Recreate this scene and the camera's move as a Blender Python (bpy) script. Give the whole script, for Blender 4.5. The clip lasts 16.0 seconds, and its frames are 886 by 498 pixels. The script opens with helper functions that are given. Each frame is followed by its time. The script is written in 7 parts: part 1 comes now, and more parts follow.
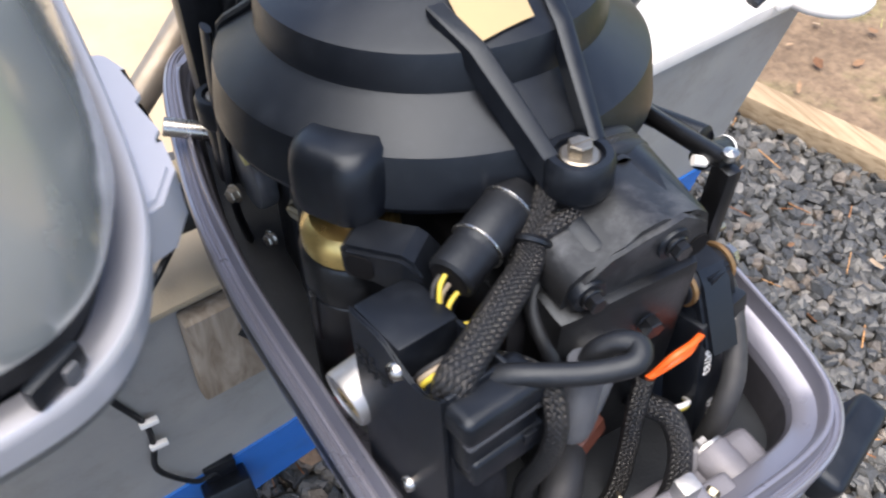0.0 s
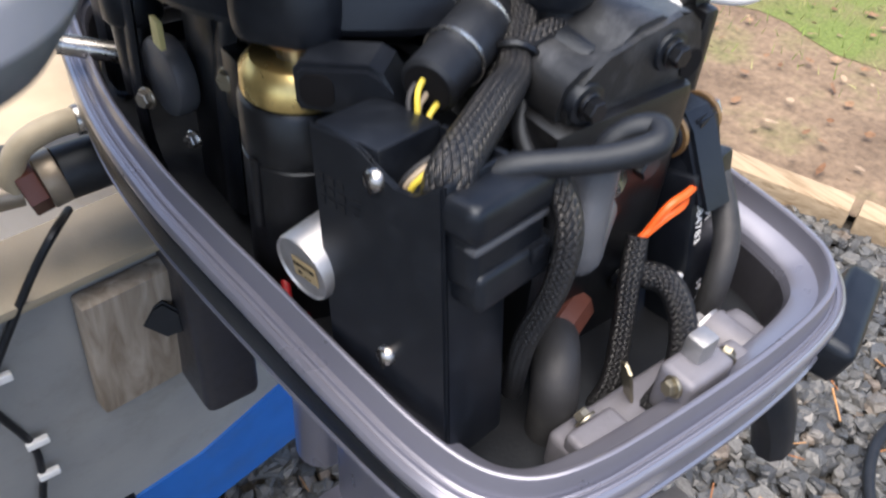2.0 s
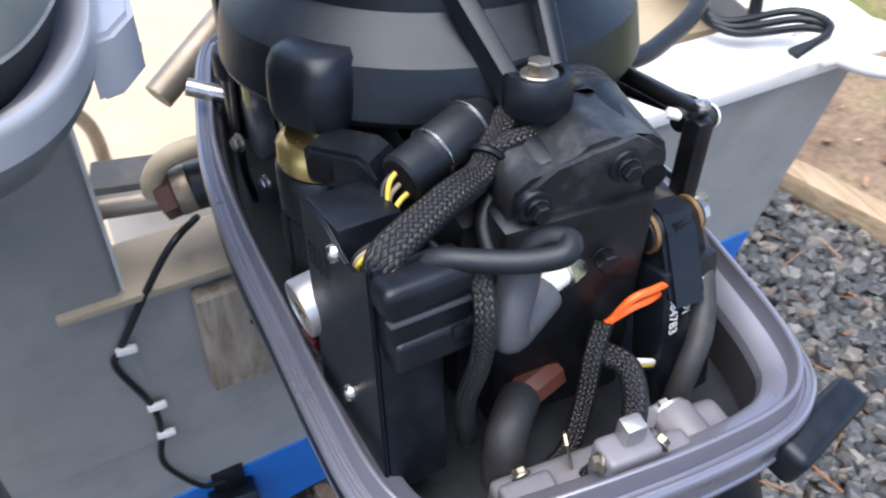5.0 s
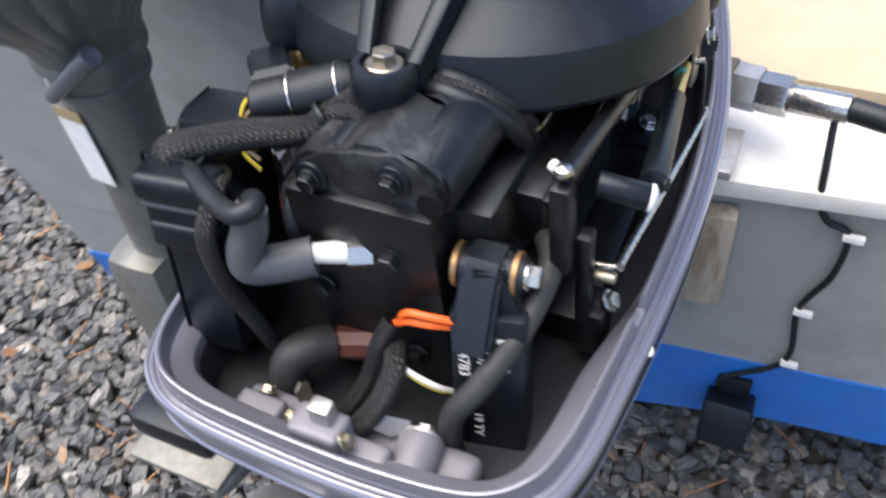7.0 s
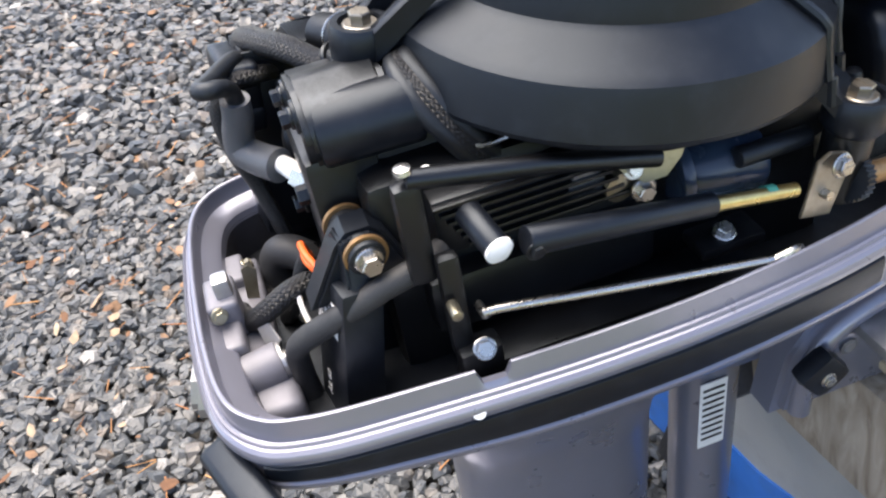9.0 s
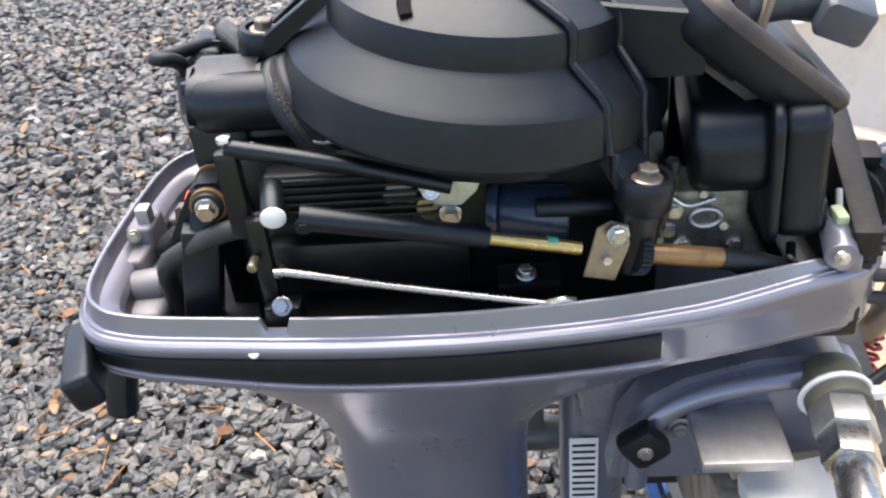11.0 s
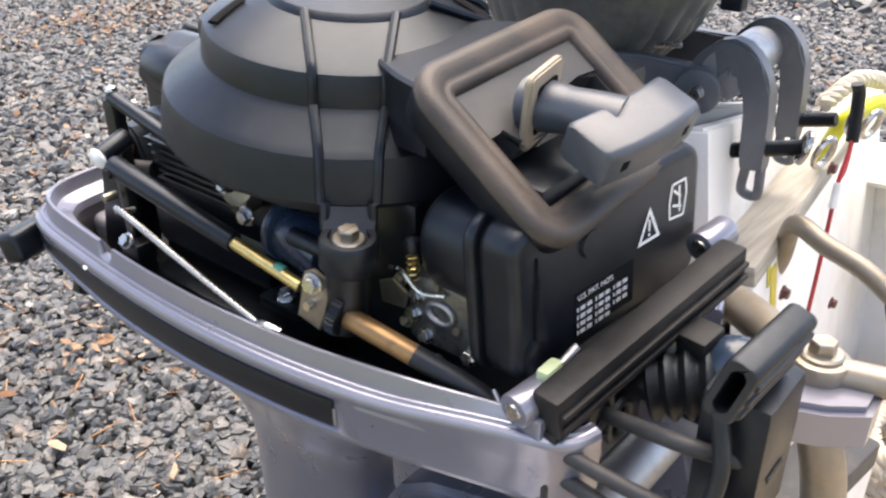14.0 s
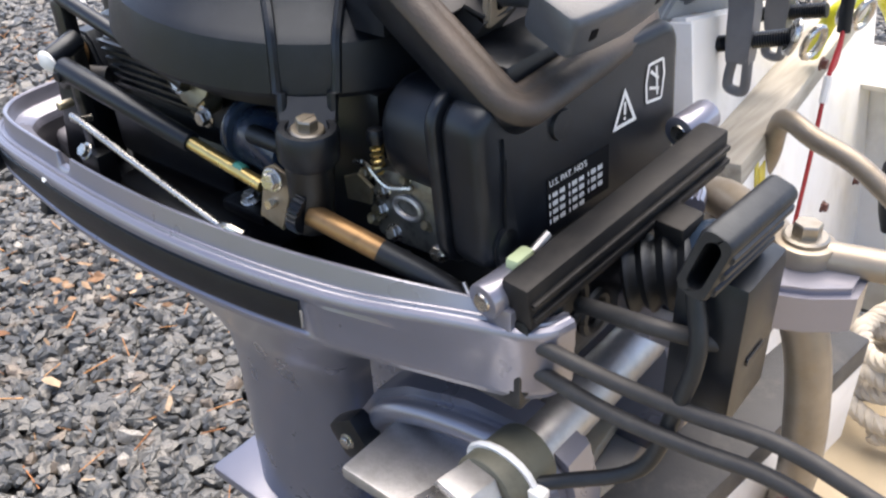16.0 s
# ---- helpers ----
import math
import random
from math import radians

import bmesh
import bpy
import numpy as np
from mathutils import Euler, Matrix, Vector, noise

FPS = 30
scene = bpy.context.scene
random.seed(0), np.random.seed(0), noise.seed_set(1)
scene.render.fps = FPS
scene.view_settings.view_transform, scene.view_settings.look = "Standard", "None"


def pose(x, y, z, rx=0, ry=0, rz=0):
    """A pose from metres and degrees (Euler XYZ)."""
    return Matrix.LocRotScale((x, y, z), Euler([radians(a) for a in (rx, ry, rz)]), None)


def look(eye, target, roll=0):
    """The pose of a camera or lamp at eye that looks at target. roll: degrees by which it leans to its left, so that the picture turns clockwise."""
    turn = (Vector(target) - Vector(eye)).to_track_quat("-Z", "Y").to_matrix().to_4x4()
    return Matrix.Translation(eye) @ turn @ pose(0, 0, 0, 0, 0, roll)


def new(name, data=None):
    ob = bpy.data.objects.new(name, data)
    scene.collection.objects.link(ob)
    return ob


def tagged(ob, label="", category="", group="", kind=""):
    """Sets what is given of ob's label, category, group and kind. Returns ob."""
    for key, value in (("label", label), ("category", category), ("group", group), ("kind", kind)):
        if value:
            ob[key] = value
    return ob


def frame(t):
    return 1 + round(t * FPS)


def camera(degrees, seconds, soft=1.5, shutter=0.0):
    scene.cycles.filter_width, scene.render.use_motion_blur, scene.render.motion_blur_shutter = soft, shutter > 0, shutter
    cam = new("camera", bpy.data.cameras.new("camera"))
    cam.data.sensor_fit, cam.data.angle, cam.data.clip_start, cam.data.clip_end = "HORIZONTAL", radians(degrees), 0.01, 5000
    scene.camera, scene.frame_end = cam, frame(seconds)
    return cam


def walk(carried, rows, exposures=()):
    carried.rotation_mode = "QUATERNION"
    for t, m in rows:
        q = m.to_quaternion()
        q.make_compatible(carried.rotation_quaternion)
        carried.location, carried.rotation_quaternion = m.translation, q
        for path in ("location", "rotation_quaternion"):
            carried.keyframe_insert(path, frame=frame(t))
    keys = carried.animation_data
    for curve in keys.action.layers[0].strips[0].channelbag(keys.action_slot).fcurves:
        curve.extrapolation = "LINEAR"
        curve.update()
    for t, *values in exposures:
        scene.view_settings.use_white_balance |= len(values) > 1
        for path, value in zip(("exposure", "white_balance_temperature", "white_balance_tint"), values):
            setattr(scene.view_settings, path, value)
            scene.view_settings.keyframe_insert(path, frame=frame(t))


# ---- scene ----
cam = camera(54.6, 16.0, 2.2, 0.4)
PATH = [
    (0, (-0.253, -0.2759, 1.626), (0.0822, 0.2912, 0.8736), 1.14),
    (0.5, (-0.3043, -0.251, 1.645), (0.0788, 0.285, 0.8932), 1.32),
    (1, (-0.3037, -0.254, 1.678), (0.072, 0.2399, 0.894), 0.72),
    (1.5, (-0.3045, -0.275, 1.613), (0.1097, 0.2331, 0.8582), 2.91),
    (2, (-0.3165, -0.2958, 1.471), (0.1678, 0.2678, 0.8017), 4.97),
    (2.5, (-0.3209, -0.2963, 1.397), (0.2048, 0.2923, 0.7824), 4.86),
    (3, (-0.328, -0.2914, 1.389), (0.2339, 0.3068, 0.8176), 5.56),
    (3.5, (-0.3356, -0.3064, 1.404), (0.2341, 0.2902, 0.8384), 5.93),
    (4, (-0.3452, -0.3253, 1.447), (0.1956, 0.2924, 0.8762), 6.06),
    (4.5, (-0.3071, -0.3602, 1.501), (0.1382, 0.2934, 0.8894), 3.82),
    (4.7, (-0.2746, -0.3877, 1.53), (0.1112, 0.2797, 0.8933), 2.77),
    (6.8, (0.1647, -0.3705, 1.597), (-0.1168, 0.2429, 0.8596), -8.8),
    (7, (0.2388, -0.365, 1.587), (-0.1117, 0.225, 0.8595), -8.29),
    (7.5, (0.3533, -0.3218, 1.558), (-0.1428, 0.1786, 0.848), -8.99),
    (8, (0.3927, -0.2185, 1.516), (-0.2046, 0.1764, 0.8175), -9.17),
    (8.5, (0.5035, -0.1111, 1.508), (-0.2053, 0.1223, 0.8428), -10.8),
    (9, (0.525, -0.0789, 1.523), (-0.2376, 0.0713, 0.8935), -11.45),
    (9.5, (0.5648, 0.0155, 1.521), (-0.2184, 0.1069, 0.9063), -8.97),
    (9.7, (0.5801, 0.06, 1.519), (-0.2051, 0.107, 0.9014), -8.69),
    (11.8, (0.7019, 0.2633, 1.514), (-0.1367, 0.1141, 0.9901), -3.08),
    (12, (0.6892, 0.2964, 1.532), (-0.1242, 0.0907, 0.9878), -4.19),
    (12.5, (0.6411, 0.4075, 1.503), (-0.1535, 0.07, 0.9988), -3.36),
    (13, (0.5889, 0.5515, 1.498), (-0.1218, 0.0524, 1.002), -1.13),
    (13.5, (0.5391, 0.6428, 1.498), (-0.1312, 0.0847, 1.009), -0.99),
    (14, (0.4911, 0.6888, 1.487), (-0.179, 0.1207, 1.009), -0.77),
    (14.5, (0.4727, 0.7022, 1.516), (-0.2133, 0.1305, 1.066), -0.58),
    (15, (0.4749, 0.6998, 1.497), (-0.208, 0.1267, 1.044), -1.16),
    (15.5, (0.4718, 0.7001, 1.464), (-0.189, 0.1424, 0.9614), -1.91),
    (16, (0.4718, 0.7003, 1.444), (-0.1702, 0.1552, 0.9048), -2.41),
]
walk(cam, [(t, look(eye, target, roll)) for t, eye, target, roll in PATH], [(0.0, 2.34, 7450, 14), (1.0, 2.26, 7500, 14), (2.0, 2.28, 7400, 14), (3.0, 2.46, 6950, 13), (3.5, 2.46, 6850, 13), (4.5, 2.36, 6800, 13), (7.0, 2.28, 7350, 13), (9.0, 2.66, 7550, 13), (12.0, 2.50, 7800, 13), (14.0, 2.60, 8000, 14), (16.0, 2.44, 7750, 14)])


# ---------------------------------------------------------------- light
world = bpy.data.worlds.new("sky")
scene.world = world
world.use_nodes = True
wn = world.node_tree
wn.nodes.clear()
sky = wn.nodes.new("ShaderNodeTexSky")
sky.sky_type = "NISHITA"
sky.sun_disc = False
sky.sun_elevation = radians(70)
sky.sun_rotation = radians(245)
sky.dust_density = 1.0
sky.air_density = 0.6
bg = wn.nodes.new("ShaderNodeBackground")
bg.inputs["Strength"].default_value = 0.10
wo = wn.nodes.new("ShaderNodeOutputWorld")
wn.links.new(sky.outputs[0], bg.inputs[0])
wn.links.new(bg.outputs[0], wo.inputs[0])
sun_data = bpy.data.lights.new("sun", "SUN")
sun_data.energy = 1.5
sun_data.angle = radians(70)
sun_data.color = (1.0, 0.99, 0.98)
sun = new("sun", sun_data)
az, el = radians(245), radians(74)
sun.matrix_world = look((0, 0, 0), (-math.sin(az) * math.cos(el), -math.cos(az) * math.cos(el), -math.sin(el)))

# ---------------------------------------------------------------- materials


def mat(name, color, rough=0.5, metal=0.0, color2=None, scale=60.0, mix=0.5, bump=0.0, bump_scale=400.0, rough_var=0.1, spec=0.5, coat=0.0, dirt=None, dirt_scale=14.0, dirt_amount=0.3, island=0.0):
    """A surface with fine grain, broad variation, optional dirt patches and relief."""
    m = bpy.data.materials.new(name)
    m.use_nodes = True
    nt = m.node_tree
    p = nt.nodes["Principled BSDF"]
    tc = nt.nodes.new("ShaderNodeTexCoord")
    n1 = nt.nodes.new("ShaderNodeTexNoise")
    n1.inputs["Scale"].default_value = scale
    n1.inputs["Detail"].default_value = 6
    nt.links.new(tc.outputs["Object"], n1.inputs["Vector"])
    ramp = nt.nodes.new("ShaderNodeMapRange")
    ramp.inputs["From Min"].default_value = 0.35
    ramp.inputs["From Max"].default_value = 0.68
    nt.links.new(n1.outputs["Fac"], ramp.inputs["Value"])
    mx = nt.nodes.new("ShaderNodeMix")
    mx.data_type = "RGBA"
    c2 = color2 or tuple(c * 0.75 for c in color)
    mx.inputs["A"].default_value = (*color, 1)
    mx.inputs["B"].default_value = (*c2, 1)
    mul = nt.nodes.new("ShaderNodeMath")
    mul.operation = "MULTIPLY"
    mul.inputs[1].default_value = mix
    nt.links.new(ramp.outputs["Result"], mul.inputs[0])
    nt.links.new(mul.outputs[0], mx.inputs["Factor"])
    out = mx.outputs["Result"]
    if dirt:
        n2 = nt.nodes.new("ShaderNodeTexNoise")
        n2.inputs["Scale"].default_value = dirt_scale
        n2.inputs["Detail"].default_value = 8
        n2.inputs["Roughness"].default_value = 0.7
        nt.links.new(tc.outputs["Object"], n2.inputs["Vector"])
        r2 = nt.nodes.new("ShaderNodeMapRange")
        r2.inputs["From Min"].default_value = 0.5
        r2.inputs["From Max"].default_value = 0.72
        r2.inputs["To Max"].default_value = dirt_amount
        nt.links.new(n2.outputs["Fac"], r2.inputs["Value"])
        m2 = nt.nodes.new("ShaderNodeMix")
        m2.data_type = "RGBA"
        m2.inputs["B"].default_value = (*dirt, 1)
        nt.links.new(out, m2.inputs["A"])
        nt.links.new(r2.outputs["Result"], m2.inputs["Factor"])
        out = m2.outputs["Result"]
    if island:
        geo = nt.nodes.new("ShaderNodeNewGeometry")
        hs = nt.nodes.new("ShaderNodeHueSaturation")
        rr = nt.nodes.new("ShaderNodeMapRange")
        rr.inputs["To Min"].default_value = 1 - island
        rr.inputs["To Max"].default_value = 1 + island
        nt.links.new(geo.outputs["Random Per Island"], rr.inputs["Value"])
        nt.links.new(rr.outputs["Result"], hs.inputs["Value"])
        nt.links.new(out, hs.inputs["Color"])
        out = hs.outputs["Color"]
    nt.links.new(out, p.inputs["Base Color"])
    rv = nt.nodes.new("ShaderNodeMapRange")
    rv.inputs["To Min"].default_value = max(rough - rough_var, 0.03)
    rv.inputs["To Max"].default_value = min(rough + rough_var, 1.0)
    nt.links.new(n1.outputs["Fac"], rv.inputs["Value"])
    nt.links.new(rv.outputs["Result"], p.inputs["Roughness"])
    p.inputs["Metallic"].default_value = metal
    p.inputs["Specular IOR Level"].default_value = spec
    p.inputs["Coat Weight"].default_value = coat
    p.inputs["Coat Roughness"].default_value = 0.12
    if bump:
        n3 = nt.nodes.new("ShaderNodeTexNoise")
        n3.inputs["Scale"].default_value = bump_scale
        n3.inputs["Detail"].default_value = 4
        nt.links.new(tc.outputs["Object"], n3.inputs["Vector"])
        bp = nt.nodes.new("ShaderNodeBump")
        bp.inputs["Strength"].default_value = bump
        bp.inputs["Distance"].default_value = 0.002
        nt.links.new(n3.outputs["Fac"], bp.inputs["Height"])
        nt.links.new(bp.outputs["Normal"], p.inputs["Normal"])
    return m


BLACK_PLASTIC = mat("black_plastic", (0.0042, 0.0054, 0.0080), 0.36, spec=0.40, scale=30, bump=0.12, bump_scale=1800, color2=(0.0060, 0.0076, 0.0108), dirt=(0.050, 0.060, 0.076), dirt_scale=60, dirt_amount=0.10)
BLACK_PAINT = mat("black_engine_paint", (0.004, 0.004, 0.0045), 0.32, scale=40, bump=0.15, bump_scale=900, dirt=(0.022, 0.025, 0.030), dirt_scale=45, dirt_amount=0.25)
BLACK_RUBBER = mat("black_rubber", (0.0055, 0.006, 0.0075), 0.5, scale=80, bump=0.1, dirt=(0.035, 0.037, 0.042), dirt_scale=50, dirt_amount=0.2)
GREY_RUBBER = mat("grey_rubber", (0.020, 0.021, 0.023), 0.6, scale=80, bump=0.1, dirt=(0.07, 0.07, 0.065), dirt_scale=60, dirt_amount=0.3)
PAN_PAINT = mat("pan_grey_paint", (0.200, 0.205, 0.250), 0.28, metal=0.5, scale=25, mix=0.3, color2=(0.230, 0.235, 0.285), coat=0.4, rough_var=0.02, dirt=(0.14, 0.13, 0.125), dirt_scale=4, dirt_amount=0.05)
CASTING = mat("dull_grey_casting", (0.17, 0.17, 0.195), 0.52, metal=0.2, scale=60, dirt=(0.09, 0.085, 0.08), dirt_scale=18, dirt_amount=0.35, bump=0.1, bump_scale=500)
# Pan grey darkened for shade in the bay and on the port leg
PAN_IN_SHADE = mat("pan_grey_in_shade", (0.036, 0.036, 0.042), 0.4, metal=0.2, scale=120, dirt=(0.035, 0.032, 0.03), dirt_scale=16, dirt_amount=0.7)
COWL_PAINT = mat("cowl_grey_paint", (0.40, 0.42, 0.405), 0.24, metal=0.45, scale=30, mix=0.12, color2=(0.42, 0.44, 0.42), coat=0.6, dirt=(0.40, 0.40, 0.33), dirt_scale=2.5, dirt_amount=0.12)
# Lit copy of the cowl paint: sky light is put into its pale grey
SECOND_PAN_LIT = mat("pan_paint_skylit", (0.46, 0.47, 0.51), 0.34, metal=0.25, scale=30, mix=0.15, coat=0.3, dirt=(0.30, 0.30, 0.28), dirt_scale=6, dirt_amount=0.2)
# Shaded copy of the pan paint: shade under the pan darkens the colour
SECOND_PAN_SHADED = mat("pan_paint_shaded", (0.17, 0.185, 0.19), 0.38, metal=0.3, scale=40, dirt=(0.10, 0.10, 0.09), dirt_scale=9, dirt_amount=0.4)
LEG_PAINT = mat("leg_olive_grey_paint", (0.16, 0.165, 0.155), 0.38, metal=0.3, scale=80, dirt=(0.07, 0.07, 0.055), dirt_scale=10, dirt_amount=0.6)
ALU = mat("worn_aluminium", (0.48, 0.48, 0.485), 0.46, metal=0.9, scale=90, dirt=(0.20, 0.19, 0.17), dirt_scale=25, dirt_amount=0.5, bump=0.1)
CHROME = mat("zinc_steel", (0.50, 0.49, 0.465), 0.28, metal=1.0, scale=150, dirt=(0.30, 0.26, 0.2), dirt_scale=60, dirt_amount=0.4)
DULL_STEEL = mat("tarnished_steel", (0.36, 0.33, 0.28), 0.38, metal=0.95, scale=150, dirt=(0.20, 0.15, 0.10), dirt_scale=60, dirt_amount=0.5)
BRASS = mat("yellow_zinc", (0.62, 0.48, 0.20), 0.30, metal=0.9, scale=90, dirt=(0.18, 0.12, 0.05), dirt_scale=50, dirt_amount=0.5)
COPPER = mat("worn_brass_sleeve", (0.30, 0.18, 0.085), 0.42, metal=0.7, scale=90, dirt=(0.10, 0.07, 0.04), dirt_scale=60, dirt_amount=0.6)
ZINC = mat("dull_zinc", (0.36, 0.33, 0.25), 0.36, metal=0.9, scale=90, dirt=(0.10, 0.08, 0.05), dirt_scale=60, dirt_amount=0.5)
SCUFFED = mat("scuffed_black_casting", (0.010, 0.0105, 0.0115), 0.40, scale=30, bump=0.08, bump_scale=420, dirt=(0.15, 0.158, 0.17), dirt_scale=18, dirt_amount=0.45)
WHITE_PLASTIC = mat("white_plastic", (0.80, 0.80, 0.78), 0.35)
WHITE_PAINT = mat("white_boat_paint", (0.83, 0.81, 0.77), 0.42, scale=20, mix=0.25, dirt=(0.46, 0.40, 0.30), dirt_scale=7, dirt_amount=0.4)
GREY_HULL = mat("grey_hull_paint", (0.27, 0.275, 0.27), 0.42, scale=12, mix=0.6, color2=(0.34, 0.34, 0.32), dirt=(0.16, 0.15, 0.12), dirt_scale=8, dirt_amount=0.5, bump=0.15, bump_scale=120)
BLUE_HULL = mat("blue_hull_paint", (0.008, 0.15, 0.52), 0.4, scale=14, dirt=(0.10, 0.16, 0.25), dirt_scale=9, dirt_amount=0.35)
BEIGE = mat("beige_deck_paint", (0.42, 0.35, 0.245), 0.55, scale=10, mix=0.6, dirt=(0.30, 0.27, 0.21), dirt_scale=6, dirt_amount=0.6, bump=0.2, bump_scale=300)
RED = mat("red_plastic", (0.12, 0.008, 0.018), 0.45)
RED_WIRE = mat("red_wire", (0.35, 0.015, 0.02), 0.5)
ORANGE = mat("orange_wire", (0.85, 0.13, 0.02), 0.45)
YELLOW = mat("yellow_wire", (0.60, 0.48, 0.06), 0.45)
BROWN = mat("brown_fitting", (0.10, 0.035, 0.025), 0.45)
TEAL = mat("teal_tape", (0.03, 0.25, 0.20), 0.5)
YELLOW_HOSE = mat("yellow_hose", (0.62, 0.62, 0.03), 0.4, dirt=(0.4, 0.38, 0.1), dirt_scale=20)
STICKER = mat("yellow_sticker", (0.36, 0.27, 0.14), 0.6, scale=25, color2=(0.30, 0.23, 0.13))
# Near-black print; also flat patches painted as the shade inside holes and slots
INK_AND_HOLES = mat("dark_print_and_holes", (0.008, 0.008, 0.009), 0.85, spec=0.1)
WHITE_INK = mat("white_print", (0.75, 0.75, 0.73), 0.6)
HANDLE_GREY = mat("worn_grey_handle", (0.062, 0.068, 0.078), 0.40, scale=40, color2=(0.075, 0.08, 0.09), bump=0.2, bump_scale=700, dirt=(0.14, 0.14, 0.14), dirt_scale=30, dirt_amount=0.3)
GRIP_GREY = mat("worn_blue_grey_grip", (0.048, 0.057, 0.071), 0.34, scale=40, color2=(0.062, 0.072, 0.087), bump=0.15, bump_scale=700, dirt=(0.10, 0.11, 0.12), dirt_scale=35, dirt_amount=0.35)
GASKET = mat("brown_worn_gasket", (0.026, 0.021, 0.018), 0.55, scale=22, color2=(0.075, 0.056, 0.043), mix=0.8, bump=0.2, bump_scale=500, dirt=(0.03, 0.025, 0.02), dirt_scale=40, dirt_amount=0.5)
TAN_PLASTIC = mat("tan_plastic", (0.33, 0.27, 0.20), 0.5)
OLD_ALU_TUBE = mat("weathered_tube", (0.29, 0.25, 0.20), 0.42, metal=0.5, scale=60, dirt=(0.22, 0.17, 0.11), dirt_scale=22, dirt_amount=0.7)
DARK_GREY = mat("dark_grey_paint", (0.055, 0.055, 0.055), 0.6, scale=25, dirt=(0.2, 0.18, 0.15), dirt_scale=18, dirt_amount=0.35, bump=0.2)
ROPE = mat("white_rope", (0.55, 0.50, 0.42), 0.85, scale=200, dirt=(0.3, 0.26, 0.2), dirt_scale=30, dirt_amount=0.5)
RAIL = mat("dusty_black_plastic", (0.0060, 0.0066, 0.0080), 0.55, spec=0.3, scale=40, color2=(0.013, 0.0128, 0.0128), dirt=(0.075, 0.068, 0.06), dirt_scale=30, dirt_amount=0.25)
CLAMP_GREY = mat("grey_clamp_casting", (0.13, 0.135, 0.145), 0.42, metal=0.25, scale=40, color2=(0.18, 0.185, 0.195), dirt=(0.07, 0.06, 0.05), dirt_scale=18, dirt_amount=0.4)
POCKET = mat("worn_dark_plastic", (0.026, 0.027, 0.029), 0.5, scale=30, color2=(0.04, 0.04, 0.042), dirt=(0.10, 0.095, 0.09), dirt_scale=14, dirt_amount=0.3)
OLIVE = mat("grimy_olive_rubber", (0.10, 0.10, 0.075), 0.6, scale=30, dirt=(0.03, 0.03, 0.025), dirt_scale=20, dirt_amount=0.6)
BLUE_GREY = mat("smoky_plastic", (0.02, 0.035, 0.06), 0.25)


def wood_mat(name, c1, c2, along=(1, 0, 0), rough=0.8):
    m = bpy.data.materials.new(name)
    m.use_nodes = True
    nt = m.node_tree
    p = nt.nodes["Principled BSDF"]
    tc = nt.nodes.new("ShaderNodeTexCoord")
    mp = nt.nodes.new("ShaderNodeMapping")
    mp.inputs["Scale"].default_value = tuple(4 if a else 45 for a in along)
    nt.links.new(tc.outputs["Object"], mp.inputs["Vector"])
    n = nt.nodes.new("ShaderNodeTexNoise")
    n.inputs["Scale"].default_value = 1.0
    n.inputs["Detail"].default_value = 8
    n.inputs["Distortion"].default_value = 1.2
    nt.links.new(mp.outputs[0], n.inputs["Vector"])
    cr = nt.nodes.new("ShaderNodeValToRGB")
    cr.color_ramp.elements[0].position = 0.32
    cr.color_ramp.elements[0].color = (*c1, 1)
    cr.color_ramp.elements[1].position = 0.66
    cr.color_ramp.elements[1].color = (*c2, 1)
    nt.links.new(n.outputs["Fac"], cr.inputs[0])
    nt.links.new(cr.outputs[0], p.inputs["Base Color"])
    p.inputs["Roughness"].default_value = rough
    bp = nt.nodes.new("ShaderNodeBump")
    bp.inputs["Strength"].default_value = 0.5
    bp.inputs["Distance"].default_value = 0.003
    nt.links.new(n.outputs["Fac"], bp.inputs["Height"])
    nt.links.new(bp.outputs["Normal"], p.inputs["Normal"])
    return m


TIMBER = wood_mat("pale_timber", (0.22, 0.155, 0.09), (0.42, 0.32, 0.21), (0, 1, 0))
OLD_BOARD = wood_mat("greyed_board", (0.26, 0.24, 0.20), (0.46, 0.43, 0.37), (1, 0, 0))
PAD_WOOD = wood_mat("rotten_wood", (0.20, 0.155, 0.11), (0.40, 0.34, 0.27), (0, 0, 1))
for dark in (BLACK_PLASTIC, BLACK_PAINT, BLACK_RUBBER, SCUFFED):
    dark.node_tree.nodes["Principled BSDF"].inputs["Specular Tint"].default_value = (0.80, 0.90, 1.0, 1)
BARK = wood_mat("grey_bark", (0.07, 0.06, 0.05), (0.20, 0.18, 0.15), (0, 0, 1))


